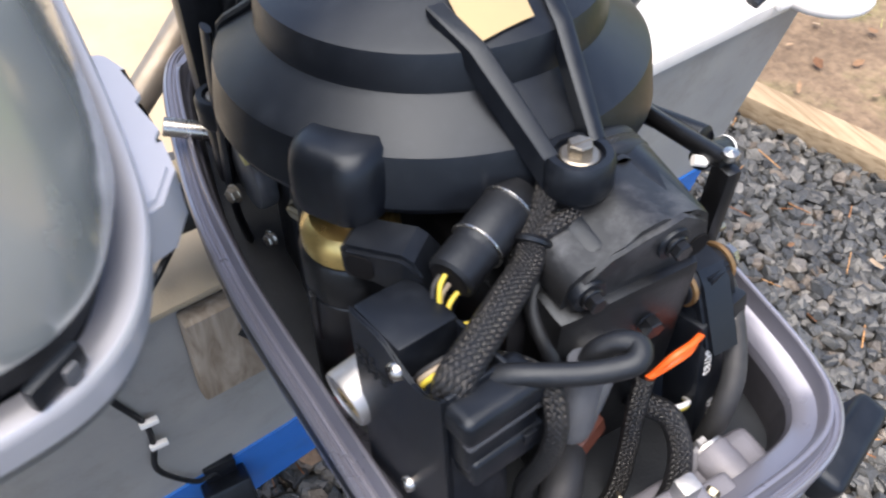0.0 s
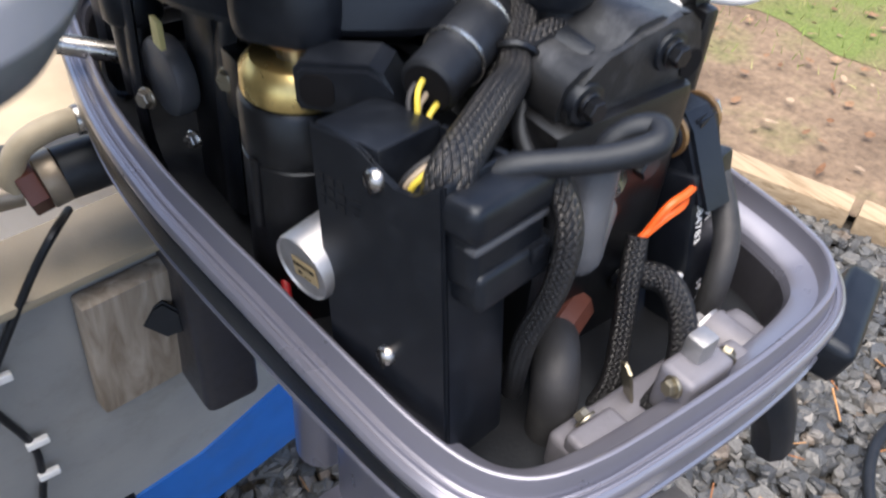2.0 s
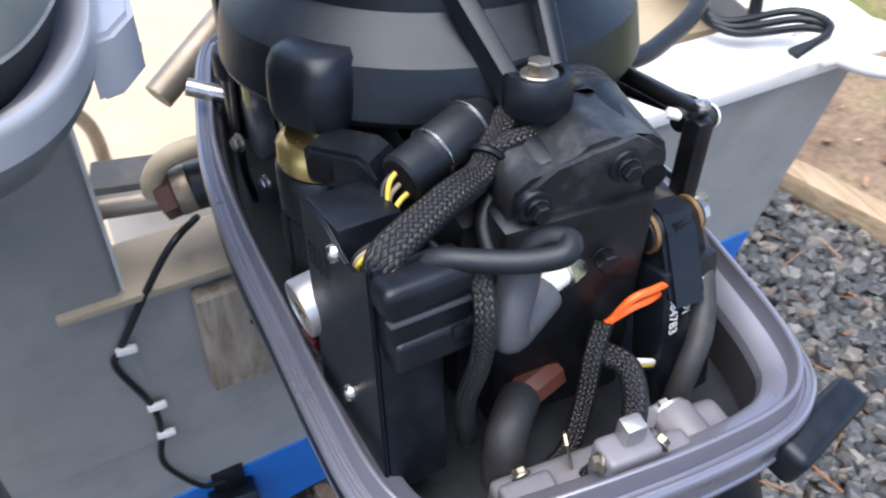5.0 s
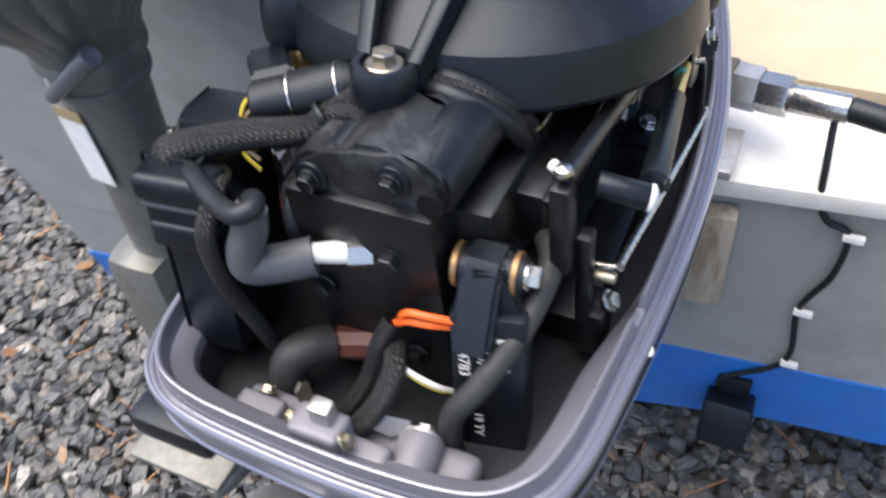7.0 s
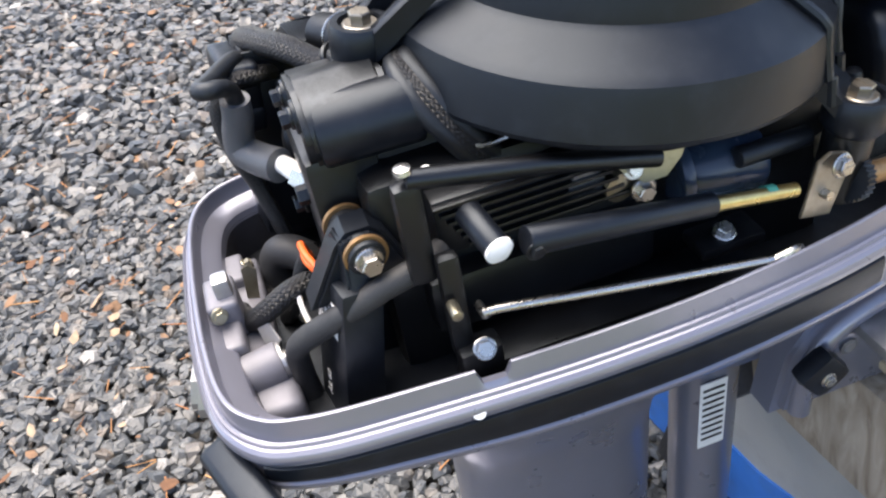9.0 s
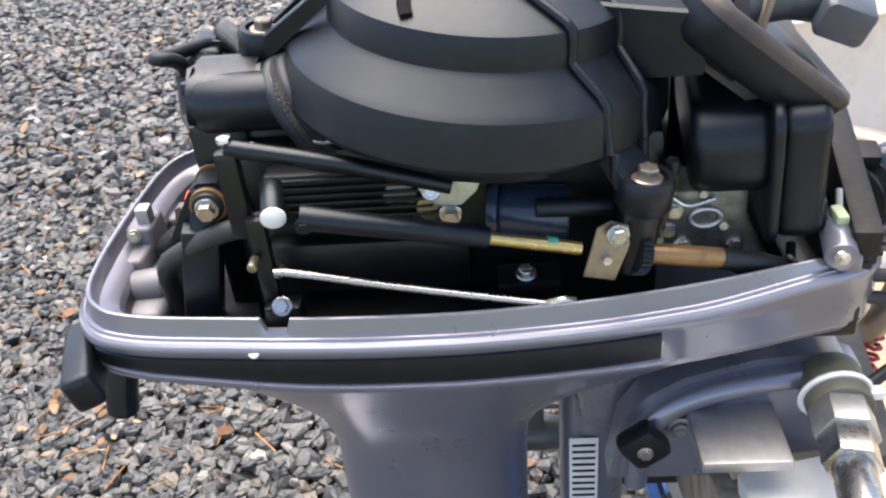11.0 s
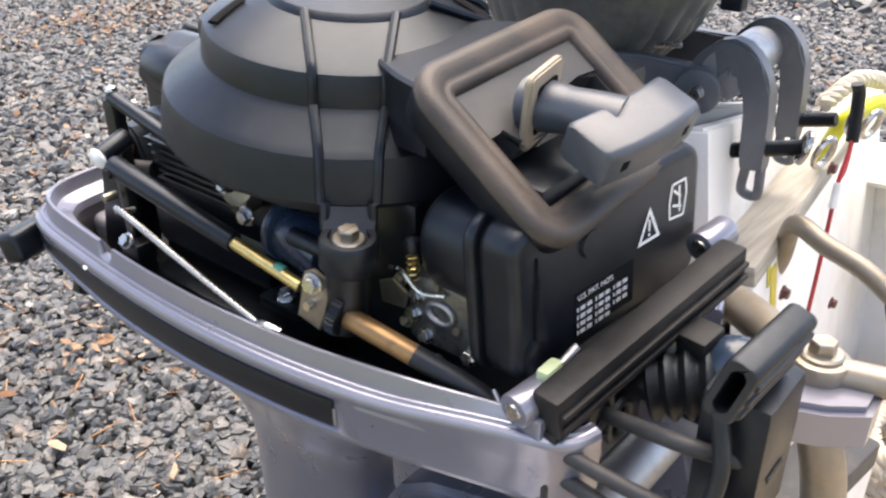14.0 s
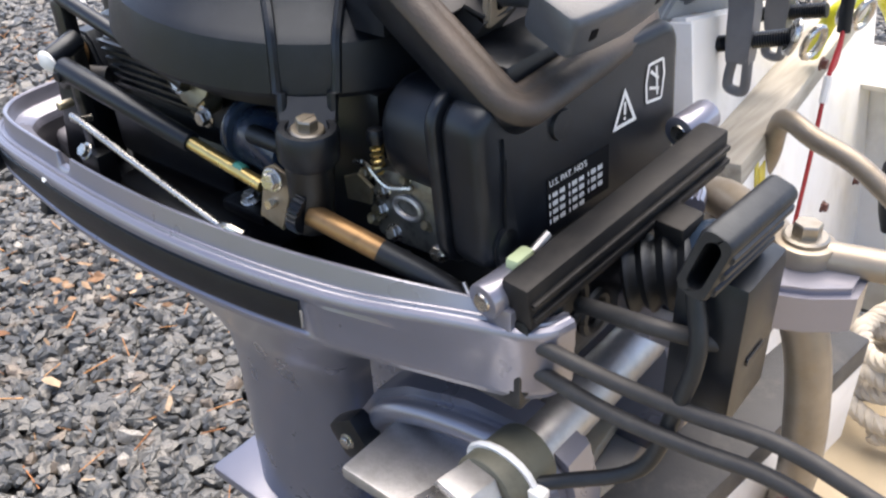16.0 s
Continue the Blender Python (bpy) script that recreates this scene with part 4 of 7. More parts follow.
def powerhead():
    blk = part("engine_block", box((0.008, 0.14, 1.125), (0.145, 0.35, 0.19), 0.012), BLACK_PAINT, MOTOR, "glossy black engine block")
    part("cylinder_head", box((0.002, -0.040, 1.135), (0.105, 0.05, 0.20), 0.008), BLACK_PAINT, MOTOR, "black cylinder head")
    bm = bmesh.new()
    add_box(bm, (0.0, 0.04, 1.205), (0.10, 0.12, 0.05), 0.01)
    add_cyl(bm, (0, 0.171, 1.150), (0, 0.171, 1.212), 0.072, 0.076, 40)
    add_cyl(bm, (0.002, 0.174, 1.212), (0.003, 0.176, 1.234), 0.122, 0.126, 40)
    part("flywheel_ring", bm, BLACK_PAINT, MOTOR, "dark flywheel under the housing")
    # cast block with two bolts
    P = [(-.044, 1.240), (-.040, 1.254), (-.030, 1.261), (-.014, 1.262), (-.004, 1.268), (.006, 1.275), (.022, 1.277), (.034, 1.272), (.048, 1.272), (.058, 1.264), (.062, 1.250), (.058, 1.236), (.048, 1.224), (.030, 1.205), (.010, 1.196), (-.012, 1.200), (-.030, 1.222), (-.041, 1.230)]
    m = axes((0, 0.002, 0), (1, 0, 0), (0, 0, 1))
    cb = part("thermostat_cover", plate(P, 0.060, m, 0.004), SCUFFED, MOTOR, "black cast cover with a scuffed wavy top", smooth=50)
    for x, z in ((-0.028, 1.244), (0.030, 1.257)):
        part("bolt_boss", cyl((x, -0.047, z), (x, -0.0605, z), 0.0115, bevel=0.001), BLACK_PLASTIC, cb)
        bolt((x, -0.0605, z), (0, -1, 0), 0.0062, cb, BLACK_PAINT, 0.008, 1.25, slot=False)
    part("bolt_hole", cyl((0.052, -0.05, 1.243), (0.052, -0.0590, 1.243), 0.0085), INK_AND_HOLES, cb)
    bm = bmesh.new()
    add_cyl(bm, (0.041, -0.050, 1.2475), (0.046, 0.018, 1.2495), 0.0240, bevel=0.003, n=32)
    add_cyl(bm, (-0.010, -0.045, 1.2420), (-0.008, 0.010, 1.2440), 0.0220, bevel=0.003, n=32)
    part("cover_lobe", bm, BLACK_PLASTIC, cb)
    bolt((0.0215, -0.062, 1.193), (0, -1, 0), 0.0075, MOTOR, BLACK_PAINT, 0.011, 1.3, slot=False)
    bolt((-0.035, -0.066, 1.150), (0, -1, 0), 0.007, MOTOR, BLACK_PAINT, 0.010, 1.3, slot=False)
    bolt((0.03, -0.066, 1.10), (0, -1, 0), 0.007, MOTOR, BLACK_PAINT, 0.010, 1.3, slot=False)
    # spark plugs with boots
    part("spark_plug", cyl((-0.004, -0.062, 1.189), (-0.034, -0.078, 1.192), 0.0085, 0.0065, 16), WHITE_PLASTIC, MOTOR, "white porcelain spark plug")
    part("plug_hex", cyl((0.004, -0.058, 1.188), (-0.010, -0.066, 1.190), 0.0115, n=6), CHROME, MOTOR)
    part("plug_boot", tube([(-0.028, -0.077, 1.191), (-0.048, -0.090, 1.190), (-0.062, -0.100, 1.194), (-0.062, -0.099, 1.208), (-0.056, -0.095, 1.224), (-0.053, -0.093, 1.240)], lambda t: 0.0132 - 0.002 * t, 16), HANDLE_GREY, MOTOR, "grey rubber plug boot")
    part("plug_lead", tube([(-0.053, -0.092, 1.228), (-0.050, -0.093, 1.246), (-0.041, -0.098, 1.256), (-0.0345, -0.107, 1.260), (-0.042, -0.114, 1.2585), (-0.060, -0.107, 1.254), (-0.080, -0.096, 1.252), (-0.098, -0.084, 1.2490), (-0.108, -0.073, 1.238), (-0.106, -0.060, 1.222), (-0.095, -0.05, 1.19)], 0.0066, 14), BLACK_RUBBER, MOTOR, "thick black ignition lead")
    part("temperature_fitting", cyl((-0.002, -0.062, 1.091), (-0.034, -0.075, 1.093), 0.0125, n=8, bevel=0.001), BROWN, MOTOR, "brown plastic fitting")
    part("spark_plug", cyl((-0.030, -0.075, 1.093), (-0.044, -0.082, 1.095), 0.0075, n=14), WHITE_PLASTIC, MOTOR)
    part("plug_boot", tube([(-0.036, -0.078, 1.095), (-0.047, -0.090, 1.099), (-0.056, -0.100, 1.095), (-0.060, -0.106, 1.078), (-0.061, -0.108, 1.03)], 0.0142, 16), GREY_RUBBER, MOTOR, "scuffed grey rubber boot with green stains")
    part("plug_lead", tube([(-0.076, -0.128, 1.035), (-0.072, -0.115, 1.025), (-0.05, -0.10, 1.03)], 0.007, 10), BLACK_RUBBER, MOTOR)


powerhead()


def starter_motor():
    c = Vector((-0.114, 0.076, 0))
    st = part("starter_motor", lathe([(0.030, 1.03), (0.0345, 1.034), (0.0345, 1.174), (0.0335, 1.175), (0.0335, 1.177), (0.0345, 1.178), (0.0345, 1.209), (0.032, 1.212), (0.0, 1.212)], Matrix.Translation(c), 40, cap=False), BLACK_PAINT, MOTOR, "black electric starter motor")
    part("brass_band", lathe([(0.0300, 1.211), (0.0325, 1.214), (0.0320, 1.226), (0.026, 1.233), (0.0, 1.233)], Matrix.Translation(c), 32, cap=False), BRASS, st, "dull brass end band")
    part("drive_plate", lathe([(0.0, 1.246), (0.020, 1.244), (0.021, 1.248), (0.020, 1.25), (0.0, 1.256)], Matrix.Translation(c), 32, cap=False), COPPER, st, "bronze drive plate")
    part("pinion", cyl(c + Vector((0, 0, 1.222)), c + Vector((0, 0, 1.25)), 0.012, n=14), CHROME, st)
    m = frame_to(c + Vector((0.0045, 0.003, 1.2460)), AX)
    m = m @ Matrix.Rotation(0.5, 4, "Z")
    bm = bmesh.new()
    rows = []
    for s, z in ((0.94, 0.0), (0.98, 0.004), (1.0, 0.012), (0.99, 0.026), (0.95, 0.036), (0.86, 0.043), (0.68, 0.047), (0.0, 0.048)):
        rows.append([bm.verts.new(m @ Vector((x * s, y * s, z))) for x, y in rounded(0.066, 0.062, 0.020, 6)] if s else None)
    for a, b in zip(rows, rows[1:]):
        if b is None:
            bm.faces.new(a)
            break
        for k in range(len(a)):
            bm.faces.new((a[k], a[(k + 1) % len(a)], b[(k + 1) % len(b)], b[k]))
    bm.faces.new(rows[0][::-1])
    part("pinion_cover", bm, BLACK_PLASTIC, HOUSING, "rounded black starter pinion cover", smooth=60)
    part("through_bolt", cyl((-0.147, 0.07, 1.13), (-0.147, 0.07, 1.178), 0.004, n=10), BLACK_PAINT, st)
    part("bolt_bracket", box((-0.124, 0.126, 1.190), (0.016, 0.022, 0.045), 0.003), BLACK_PAINT, st)
    bolt((-0.1285, 0.1345, 1.190), (-0.9, -0.4, 0), 0.0070, st, ZINC, 0.006, 1.2)


starter_motor()

# ---------------------------------------------------------------- junction box with its parts
SX, SU = Vector((0.14, -0.978, 0.15)), Vector((0.005, 0.253, 0.967))
BX = axes((-0.1465, -0.0465, 1.2375), SX, SU)


def junction_box():
    bm = bmesh.new()
    add_box(bm, (-0.024, -0.0725, -0.0255), (0.046, 0.170, 0.041), 0.003, BX, 2)
    add_box(bm, (0.020, -0.0845, -0.0255), (0.041, 0.146, 0.0405), 0.003, BX, 2)
    add_box(bm, (0.020, 0.0005, -0.0440), (0.041, 0.022, 0.003), 0.001, BX)
    add_box(bm, (0.0390, -0.0005, -0.0255), (0.003, 0.022, 0.040), 0.001, BX)
    jb = part("junction_box", bm, BLACK_PLASTIC, MOTOR, "matt black plastic junction box open at one top corner")
    face = [(-0.047, -0.1575), (0.041, -0.1575), (0.041, 0.0115), (0.037, 0.0105), (0.031, 0.0035), (0.024, -0.0005), (0.012, -0.0015), (0.004, 0.0015), (-0.004, 0.0085), (-0.010, 0.0115), (-0.018, 0.0125), (-0.047, 0.0125)]
    part("front_plate", plate(face, 0.003, BX @ Matrix.Translation((0, 0, -0.005)), 0.0012), BLACK_PLASTIC, jb, "flat black front plate with a scooped cable cut-out", smooth=25)
    part("cable_opening", box((0.019, -0.0108, -0.0255), (0.035, 0.001, 0.034), 0, BX), BLACK_RUBBER, jb)
    for y in (0.0, -0.1025):
        bm = bmesh.new()
        m = BX @ Matrix.Translation((0, y, -0.0022))
        add_lathe(bm, [(0.0058, 0), (0.0056, 0.0022), (0.0045, 0.0042), (0.002, 0.0052), (0.0, 0.0054)], m, 20, cap=False)
        s = part("screw", bm, CHROME, jb, "round slotted steel screw")
        part("slot", box((0, 0, 0.0053), (0.0105, 0.0014, 0.0012), 0, m @ Matrix.Rotation(1.9, 4, "Z")), INK_AND_HOLES, s)
    cm = axes((-0.1585, -0.0005, 1.1550), (0.16, -0.98, 0.08), (-0.12, 0.05, 1.0))
    sol = part("capacitor_can", lathe([(0.018, -0.036), (0.0205, -0.034), (0.0205, 0.0), (0.0196, 0.0020), (0.0186, 0.0006), (0.0, 0.0002)], cm, 36, cap=False), ALU, jb, "dull aluminium capsule with crusted edges")
    m = cm @ Matrix.Translation((0.002, -0.001, 0.0010))
    part("inspection_sticker", box((0, 0, 0), (0.019, 0.0135, 0.0004), 0, m), STICKER, sol, "small yellow inspection sticker")
    text("INSPECTED", m @ Matrix.Translation((-0.0088, 0.0012, 0.0004)), 0.0034, INK_AND_HOLES, sol)
    text("BY ___", m @ Matrix.Translation((-0.0060, -0.0042, 0.0004)), 0.0034, INK_AND_HOLES, sol)
    for j in range(3):
        for k in range(3):
            part("moulded_mark", box((-0.041 + k * 0.0075, -0.014 - j * 0.0062, -0.0018), (0.0055 if (j + k) % 2 else 0.004, 0.0042, 0.0008), 0, BX), BLACK_RUBBER, jb)
    for k in range(3):
        part("moulded_mark", box((-0.016, -0.018 - k * 0.004, -0.0018), (0.008 - k * 0.002, 0.0008, 0.0008), 0, BX), BLACK_RUBBER, jb)
    # relay beside the box
    rl = part("relay", box((0.043, -0.020, -0.031), (0.024, 0.040, 0.050), 0.005, BX, 3), BLACK_PLASTIC, MOTOR, "black rounded plastic relay")
    part("relay_cap", box((0.045, -0.003, -0.031), (0.029, 0.020, 0.056), 0.007, BX, 4), BLACK_PLASTIC, rl)
    # Paler grey strip: a bluish reflection on the step is put into the colour
    part("relay_step_sheen", box((0.0500, -0.0165, -0.031), (0.013, 0.004, 0.050), 0.0015, BX), HANDLE_GREY, rl)
    part("relay_skirt", box((0.044, -0.040, -0.033), (0.027, 0.020, 0.050), 0.004, BX, 3), BLACK_PLASTIC, rl)
    part("relay_clip", box((0.0575, -0.034, -0.046), (0.004, 0.007, 0.009), 0.001, BX), BLACK_PLASTIC, rl)
    # ring-shaped holder on top of the box
    hb = bmesh.new()
    m = axes((-0.116, 0.022, 1.240), (0.62, -0.75, 0.08), (-0.1, 0.15, 1.0))
    outer = [(-.026, .010), (-.022, .014), (.014, .016), (.021, .012), (.026, .002), (.033, -.020), (.040, -.034), (.018, -.034), (.012, -.014), (.004, -.010), (-.004, -.013), (-.024, -.013), (-.026, -.009)]
    add_plate(hb, outer, 0.030, m @ Matrix.Translation((0, 0, -0.022)), 0.003)
    hd = part("connector_holder", hb, BLACK_PLASTIC, MOTOR, "black angled connector holder with an open end", smooth=30)
    part("holder_hole", plate(rounded(0.018, 0.018, 0.006, 4, -0.013, 0.0005), 0.001, m @ Matrix.Translation((0, 0, 0.0078))), INK_AND_HOLES, hd)
    # red lead and white cap beside the capsule
    part("starter_lead", tube([(-0.148, 0.022, 1.085), (-0.150, 0.035, 1.086), (-0.140, 0.06, 1.09), (-0.125, 0.10, 1.14), (-0.120, 0.12, 1.19)], 0.0030, 10), RED_WIRE, MOTOR, "dark red battery lead")
    part("lead_boot", tube([(-0.148, 0.020, 1.092), (-0.151, 0.030, 1.089), (-0.152, 0.042, 1.088)], 0.0038, 12), RED, MOTOR, "red rubber terminal boot")


def text(s, m, size, material, parent, name="lettering"):
    """Flat letters in the plane of m, from Blender's built-in font."""
    cu = bpy.data.curves.new(name, "FONT")
    cu.body = s
    cu.size = size
    cu.extrude = 0.0002
    tmp = bpy.data.objects.new(name, cu)
    me = bpy.data.meshes.new_from_object(tmp)
    bpy.data.objects.remove(tmp)
    me.transform(m)
    me.materials.clear()
    me.materials.append(material)
    ob = new(name, me)
    ob.parent = parent
    off = Vector((0, 0, 0))
    q = parent
    while q is not None:
        off -= q.location
        q = q.parent
    ob.location = off
    return ob


junction_box()


def harness():
    # round cable connector
    a, b = Vector((-0.095, -0.016, 1.252)), Vector((-0.030, 0.014, 1.262))
    d = (b - a).normalized()
    L = (b - a).length
    m = frame_to(a, d)
    cn = part("cable_connector", lathe([(0.0132, 0.0), (0.0155, 0.002), (0.0155, 0.022), (0.0150, 0.024), (0.0165, 0.028), (0.0165, L - 0.010), (0.0130, L - 0.003), (0.0105, L + 0.004)], m, 32), BLACK_RUBBER, MOTOR, "black rubber round cable connector")
    for t in (0.028, 0.060):
        tb = bmesh.new()
        ring = [m @ Vector((0.0166 * math.cos(k * math.pi / 16), 0.0166 * math.sin(k * math.pi / 16), t)) for k in range(33)]
        add_tube(tb, ring, 0.0011, 6, smooth=False)
        part("wire_band", tb, CHROME, cn, "thin bright steel wire band")
    part("connector_mouth", lathe([(0.0125, -0.0005), (0.0, -0.0004)], m, 24, cap=False), INK_AND_HOLES, cn)
    for k, (mt, dx) in enumerate(((YELLOW, -0.006), (TAN_PLASTIC, 0.0), (GREY_RUBBER, 0.006), (YELLOW, 0.002))):
        s = m @ Vector((dx, 0.004 * (k - 1.5), 0.004))
        part("wire", tube([s, s - d * 0.014 + Vector((0.001 * k, 0, -0.005)), s - d * 0.020 + Vector((0.006, -0.008, -0.018 - 0.002 * k)), s + Vector((0.004, -0.022, -0.028))], 0.0016, 8), mt, cn)

    def braid(pts, r, name="braided_loom", flat=1.0):
        return part(name, tube(pts, r, 14, 8, True, flat), BRAID, MOTOR, "black woven cable sleeve")

    braid([(-0.1262, -0.0740, 1.228), (-0.1258, -0.0740, 1.244), (-0.1200, -0.0710, 1.2515), (-0.1030, -0.0616, 1.2543), (-0.0756, -0.0448, 1.2548), (-0.0500, -0.0270, 1.2500), (-0.0380, -0.0150, 1.2550), (-0.0180, 0.0030, 1.2650), (0.0, 0.02, 1.272)], lambda t: 0.0125 - 0.0045 * t)
    for k, mt in enumerate((YELLOW, TAN_PLASTIC, GREY_RUBBER)):
        part("wire", tube([(-0.118, -0.064 + 0.003 * k, 1.249), (-0.130, -0.063 + 0.003 * k, 1.245), (-0.136, -0.060 + 0.003 * k, 1.236), (-0.135, -0.058 + 0.003 * k, 1.222)], 0.0016, 8), mt, MOTOR)
    braid([(-0.106, -0.058, 1.228), (-0.090, -0.070, 1.236), (-0.080, -0.092, 1.240), (-0.081, -0.108, 1.222), (-0.083, -0.108, 1.185), (-0.086, -0.098, 1.140), (-0.080, -0.09, 1.09)], 0.0066)
    braid([(-0.012, 0.004, 1.262), (0.004, -0.010, 1.26), (-0.030, -0.018, 1.262), (-0.048, -0.012, 1.240), (-0.046, -0.025, 1.20), (-0.035, -0.045, 1.17)], 0.0055)
    part("small_hose", tube([(-0.034, -0.022, 1.238), (-0.052, -0.040, 1.225), (-0.052, -0.062, 1.205), (-0.045, -0.066, 1.18)], 0.0052, 10), BLACK_RUBBER, MOTOR)
    part("cable_tie", lathe([(0.0125, -0.002), (0.0135, 0.0), (0.0125, 0.002)], frame_to((-0.040, -0.017, 1.2540), (0.6, 0.6, 0.4)), 16), BLACK_PAINT, MOTOR)
    # loops behind the cylinder head
    braid([(0.022, -0.080, 1.120), (0.030, -0.100, 1.122), (0.026, -0.120, 1.108), (0.010, -0.135, 1.090), (-0.016, -0.140, 1.078), (-0.046, -0.128, 1.066), (-0.06, -0.105, 1.06)], 0.0085)
    braid([(0.022, -0.076, 1.146), (0.012, -0.085, 1.125), (0.004, -0.095, 1.095), (-0.012, -0.108, 1.065), (-0.035, -0.11, 1.045)], 0.0068)
    for dy in (0.0, 0.0085):
        part("orange_wire", tube([(0.068, -0.072 - dy * 0.3, 1.153 + dy), (0.052, -0.080, 1.158 + dy), (0.036, -0.081, 1.156 + dy), (0.022 + dy * 0.4, -0.077, 1.143)], 0.0026, 8), ORANGE, MOTOR, "bright orange ignition wire")
    for k, mt in enumerate((WHITE_PLASTIC, YELLOW, BLACK_RUBBER)):
        part("wire", tube([(0.018 + 0.003 * k, -0.086, 1.124), (0.036, -0.094, 1.120 - 0.003 * k), (0.056, -0.092, 1.108 - 0.003 * k), (0.066, -0.082, 1.092)], 0.002, 8), mt, MOTOR)
    # bundle below the rear arm
    for k in range(3):
        o = 0.007 * k
        part("bundled_cable", tube([(0.006, 0.024 + o, 1.262), (0.030, 0.010 + o * 0.7, 1.272 + o * 0.2), (0.058, 0.012 + o, 1.262), (0.071, 0.026 + o, 1.238), (0.072, 0.045 + o, 1.212), (0.064, 0.07, 1.20)], 0.0068, 10), BRAID if k == 1 else BLACK_RUBBER, MOTOR)
    part("wire_hook", tube([(0.068, 0.028, 1.232), (0.078, 0.046, 1.226), (0.080, 0.066, 1.228), (0.074, 0.074, 1.232)], 0.0022, 8), CHROME, MOTOR)


harness()


def ignition_pack():
    m = axes((0.088, -0.070, 1.105), (0.98, 0.18, 0.0), (0.0, 0.20, 0.98))
    pk = part("ignition_pack", box((0, -0.006, 0), (0.050, 0.140, 0.030), 0.004, m), BLACK_PLASTIC, MOTOR, "black ignition pack with white lettering")
    P = [(-.022, .06), (.022, .06), (.016, .082), (.010, .094), (-.010, .094), (-.016, .082)]
    part("mounting_ear", plate(P, 0.02, m @ Matrix.Translation((0, 0, -0.012)), 0.002), BLACK_PLASTIC, pk)
    part("mounting_tube", cyl((0.058, -0.050, 1.1885), (0.104, -0.044, 1.1865), 0.0125, n=24, bevel=0.001), BLACK_RUBBER, pk)
    for p in ((0.062, -0.0495, 1.1885), (0.099, -0.0445, 1.1865)):
        part("brass_washer", cyl(Vector(p) - V(0.0016, 0, 0), Vector(p) + V(0.0016, 0.0003, 0), 0.0150, n=24), COPPER, pk, "worn brass washer")
    bolt((0.104, -0.044, 1.1865), (1, 0.1, 0), 0.0075, pk, CHROME, 0.010, 1.3, slot=False)
    r = m @ Matrix.Translation((0, 0, 0.0151)) @ Matrix.Rotation(radians(-90), 4, "Z")
    part("maker_mark", box((-0.035, 0.0105, 0.0002), (0.027, 0.008, 0.0004), 0, r), WHITE_INK, pk)
    text("CDI", r @ Matrix.Translation((-0.046, -0.007, 0)), 0.0125, WHITE_INK, pk)
    text("584783", r @ Matrix.Translation((-0.044, -0.019, 0)), 0.0105, WHITE_INK, pk)
    text("19 TY", r @ Matrix.Translation((0.020, -0.010, 0)), 0.009, WHITE_INK, pk)
    part("ear_block", plate([(-0.088, 1.150), (-0.062, 1.194), (-0.053, 1.202), (-0.037, 1.202), (-0.028, 1.194), (-0.010, 1.150)], 0.027, axes((0.067, 0, 0), (0, 1, 0), (0, 0, 1)), 0.003), BLACK_PLASTIC, pk, "black mounting ear with brass bushes")
    part("vent_hose", tube([(0.100, 0.004, 1.172), (0.110, -0.015, 1.172), (0.111, -0.040, 1.166), (0.104, -0.068, 1.150), (0.090, -0.094, 1.129), (0.076, -0.106, 1.108), (0.071, -0.108, 1.08), (0.070, -0.106, 1.04)], 0.0085, 14), GREY_RUBBER, MOTOR, "scuffed black rubber hose")


ignition_pack()


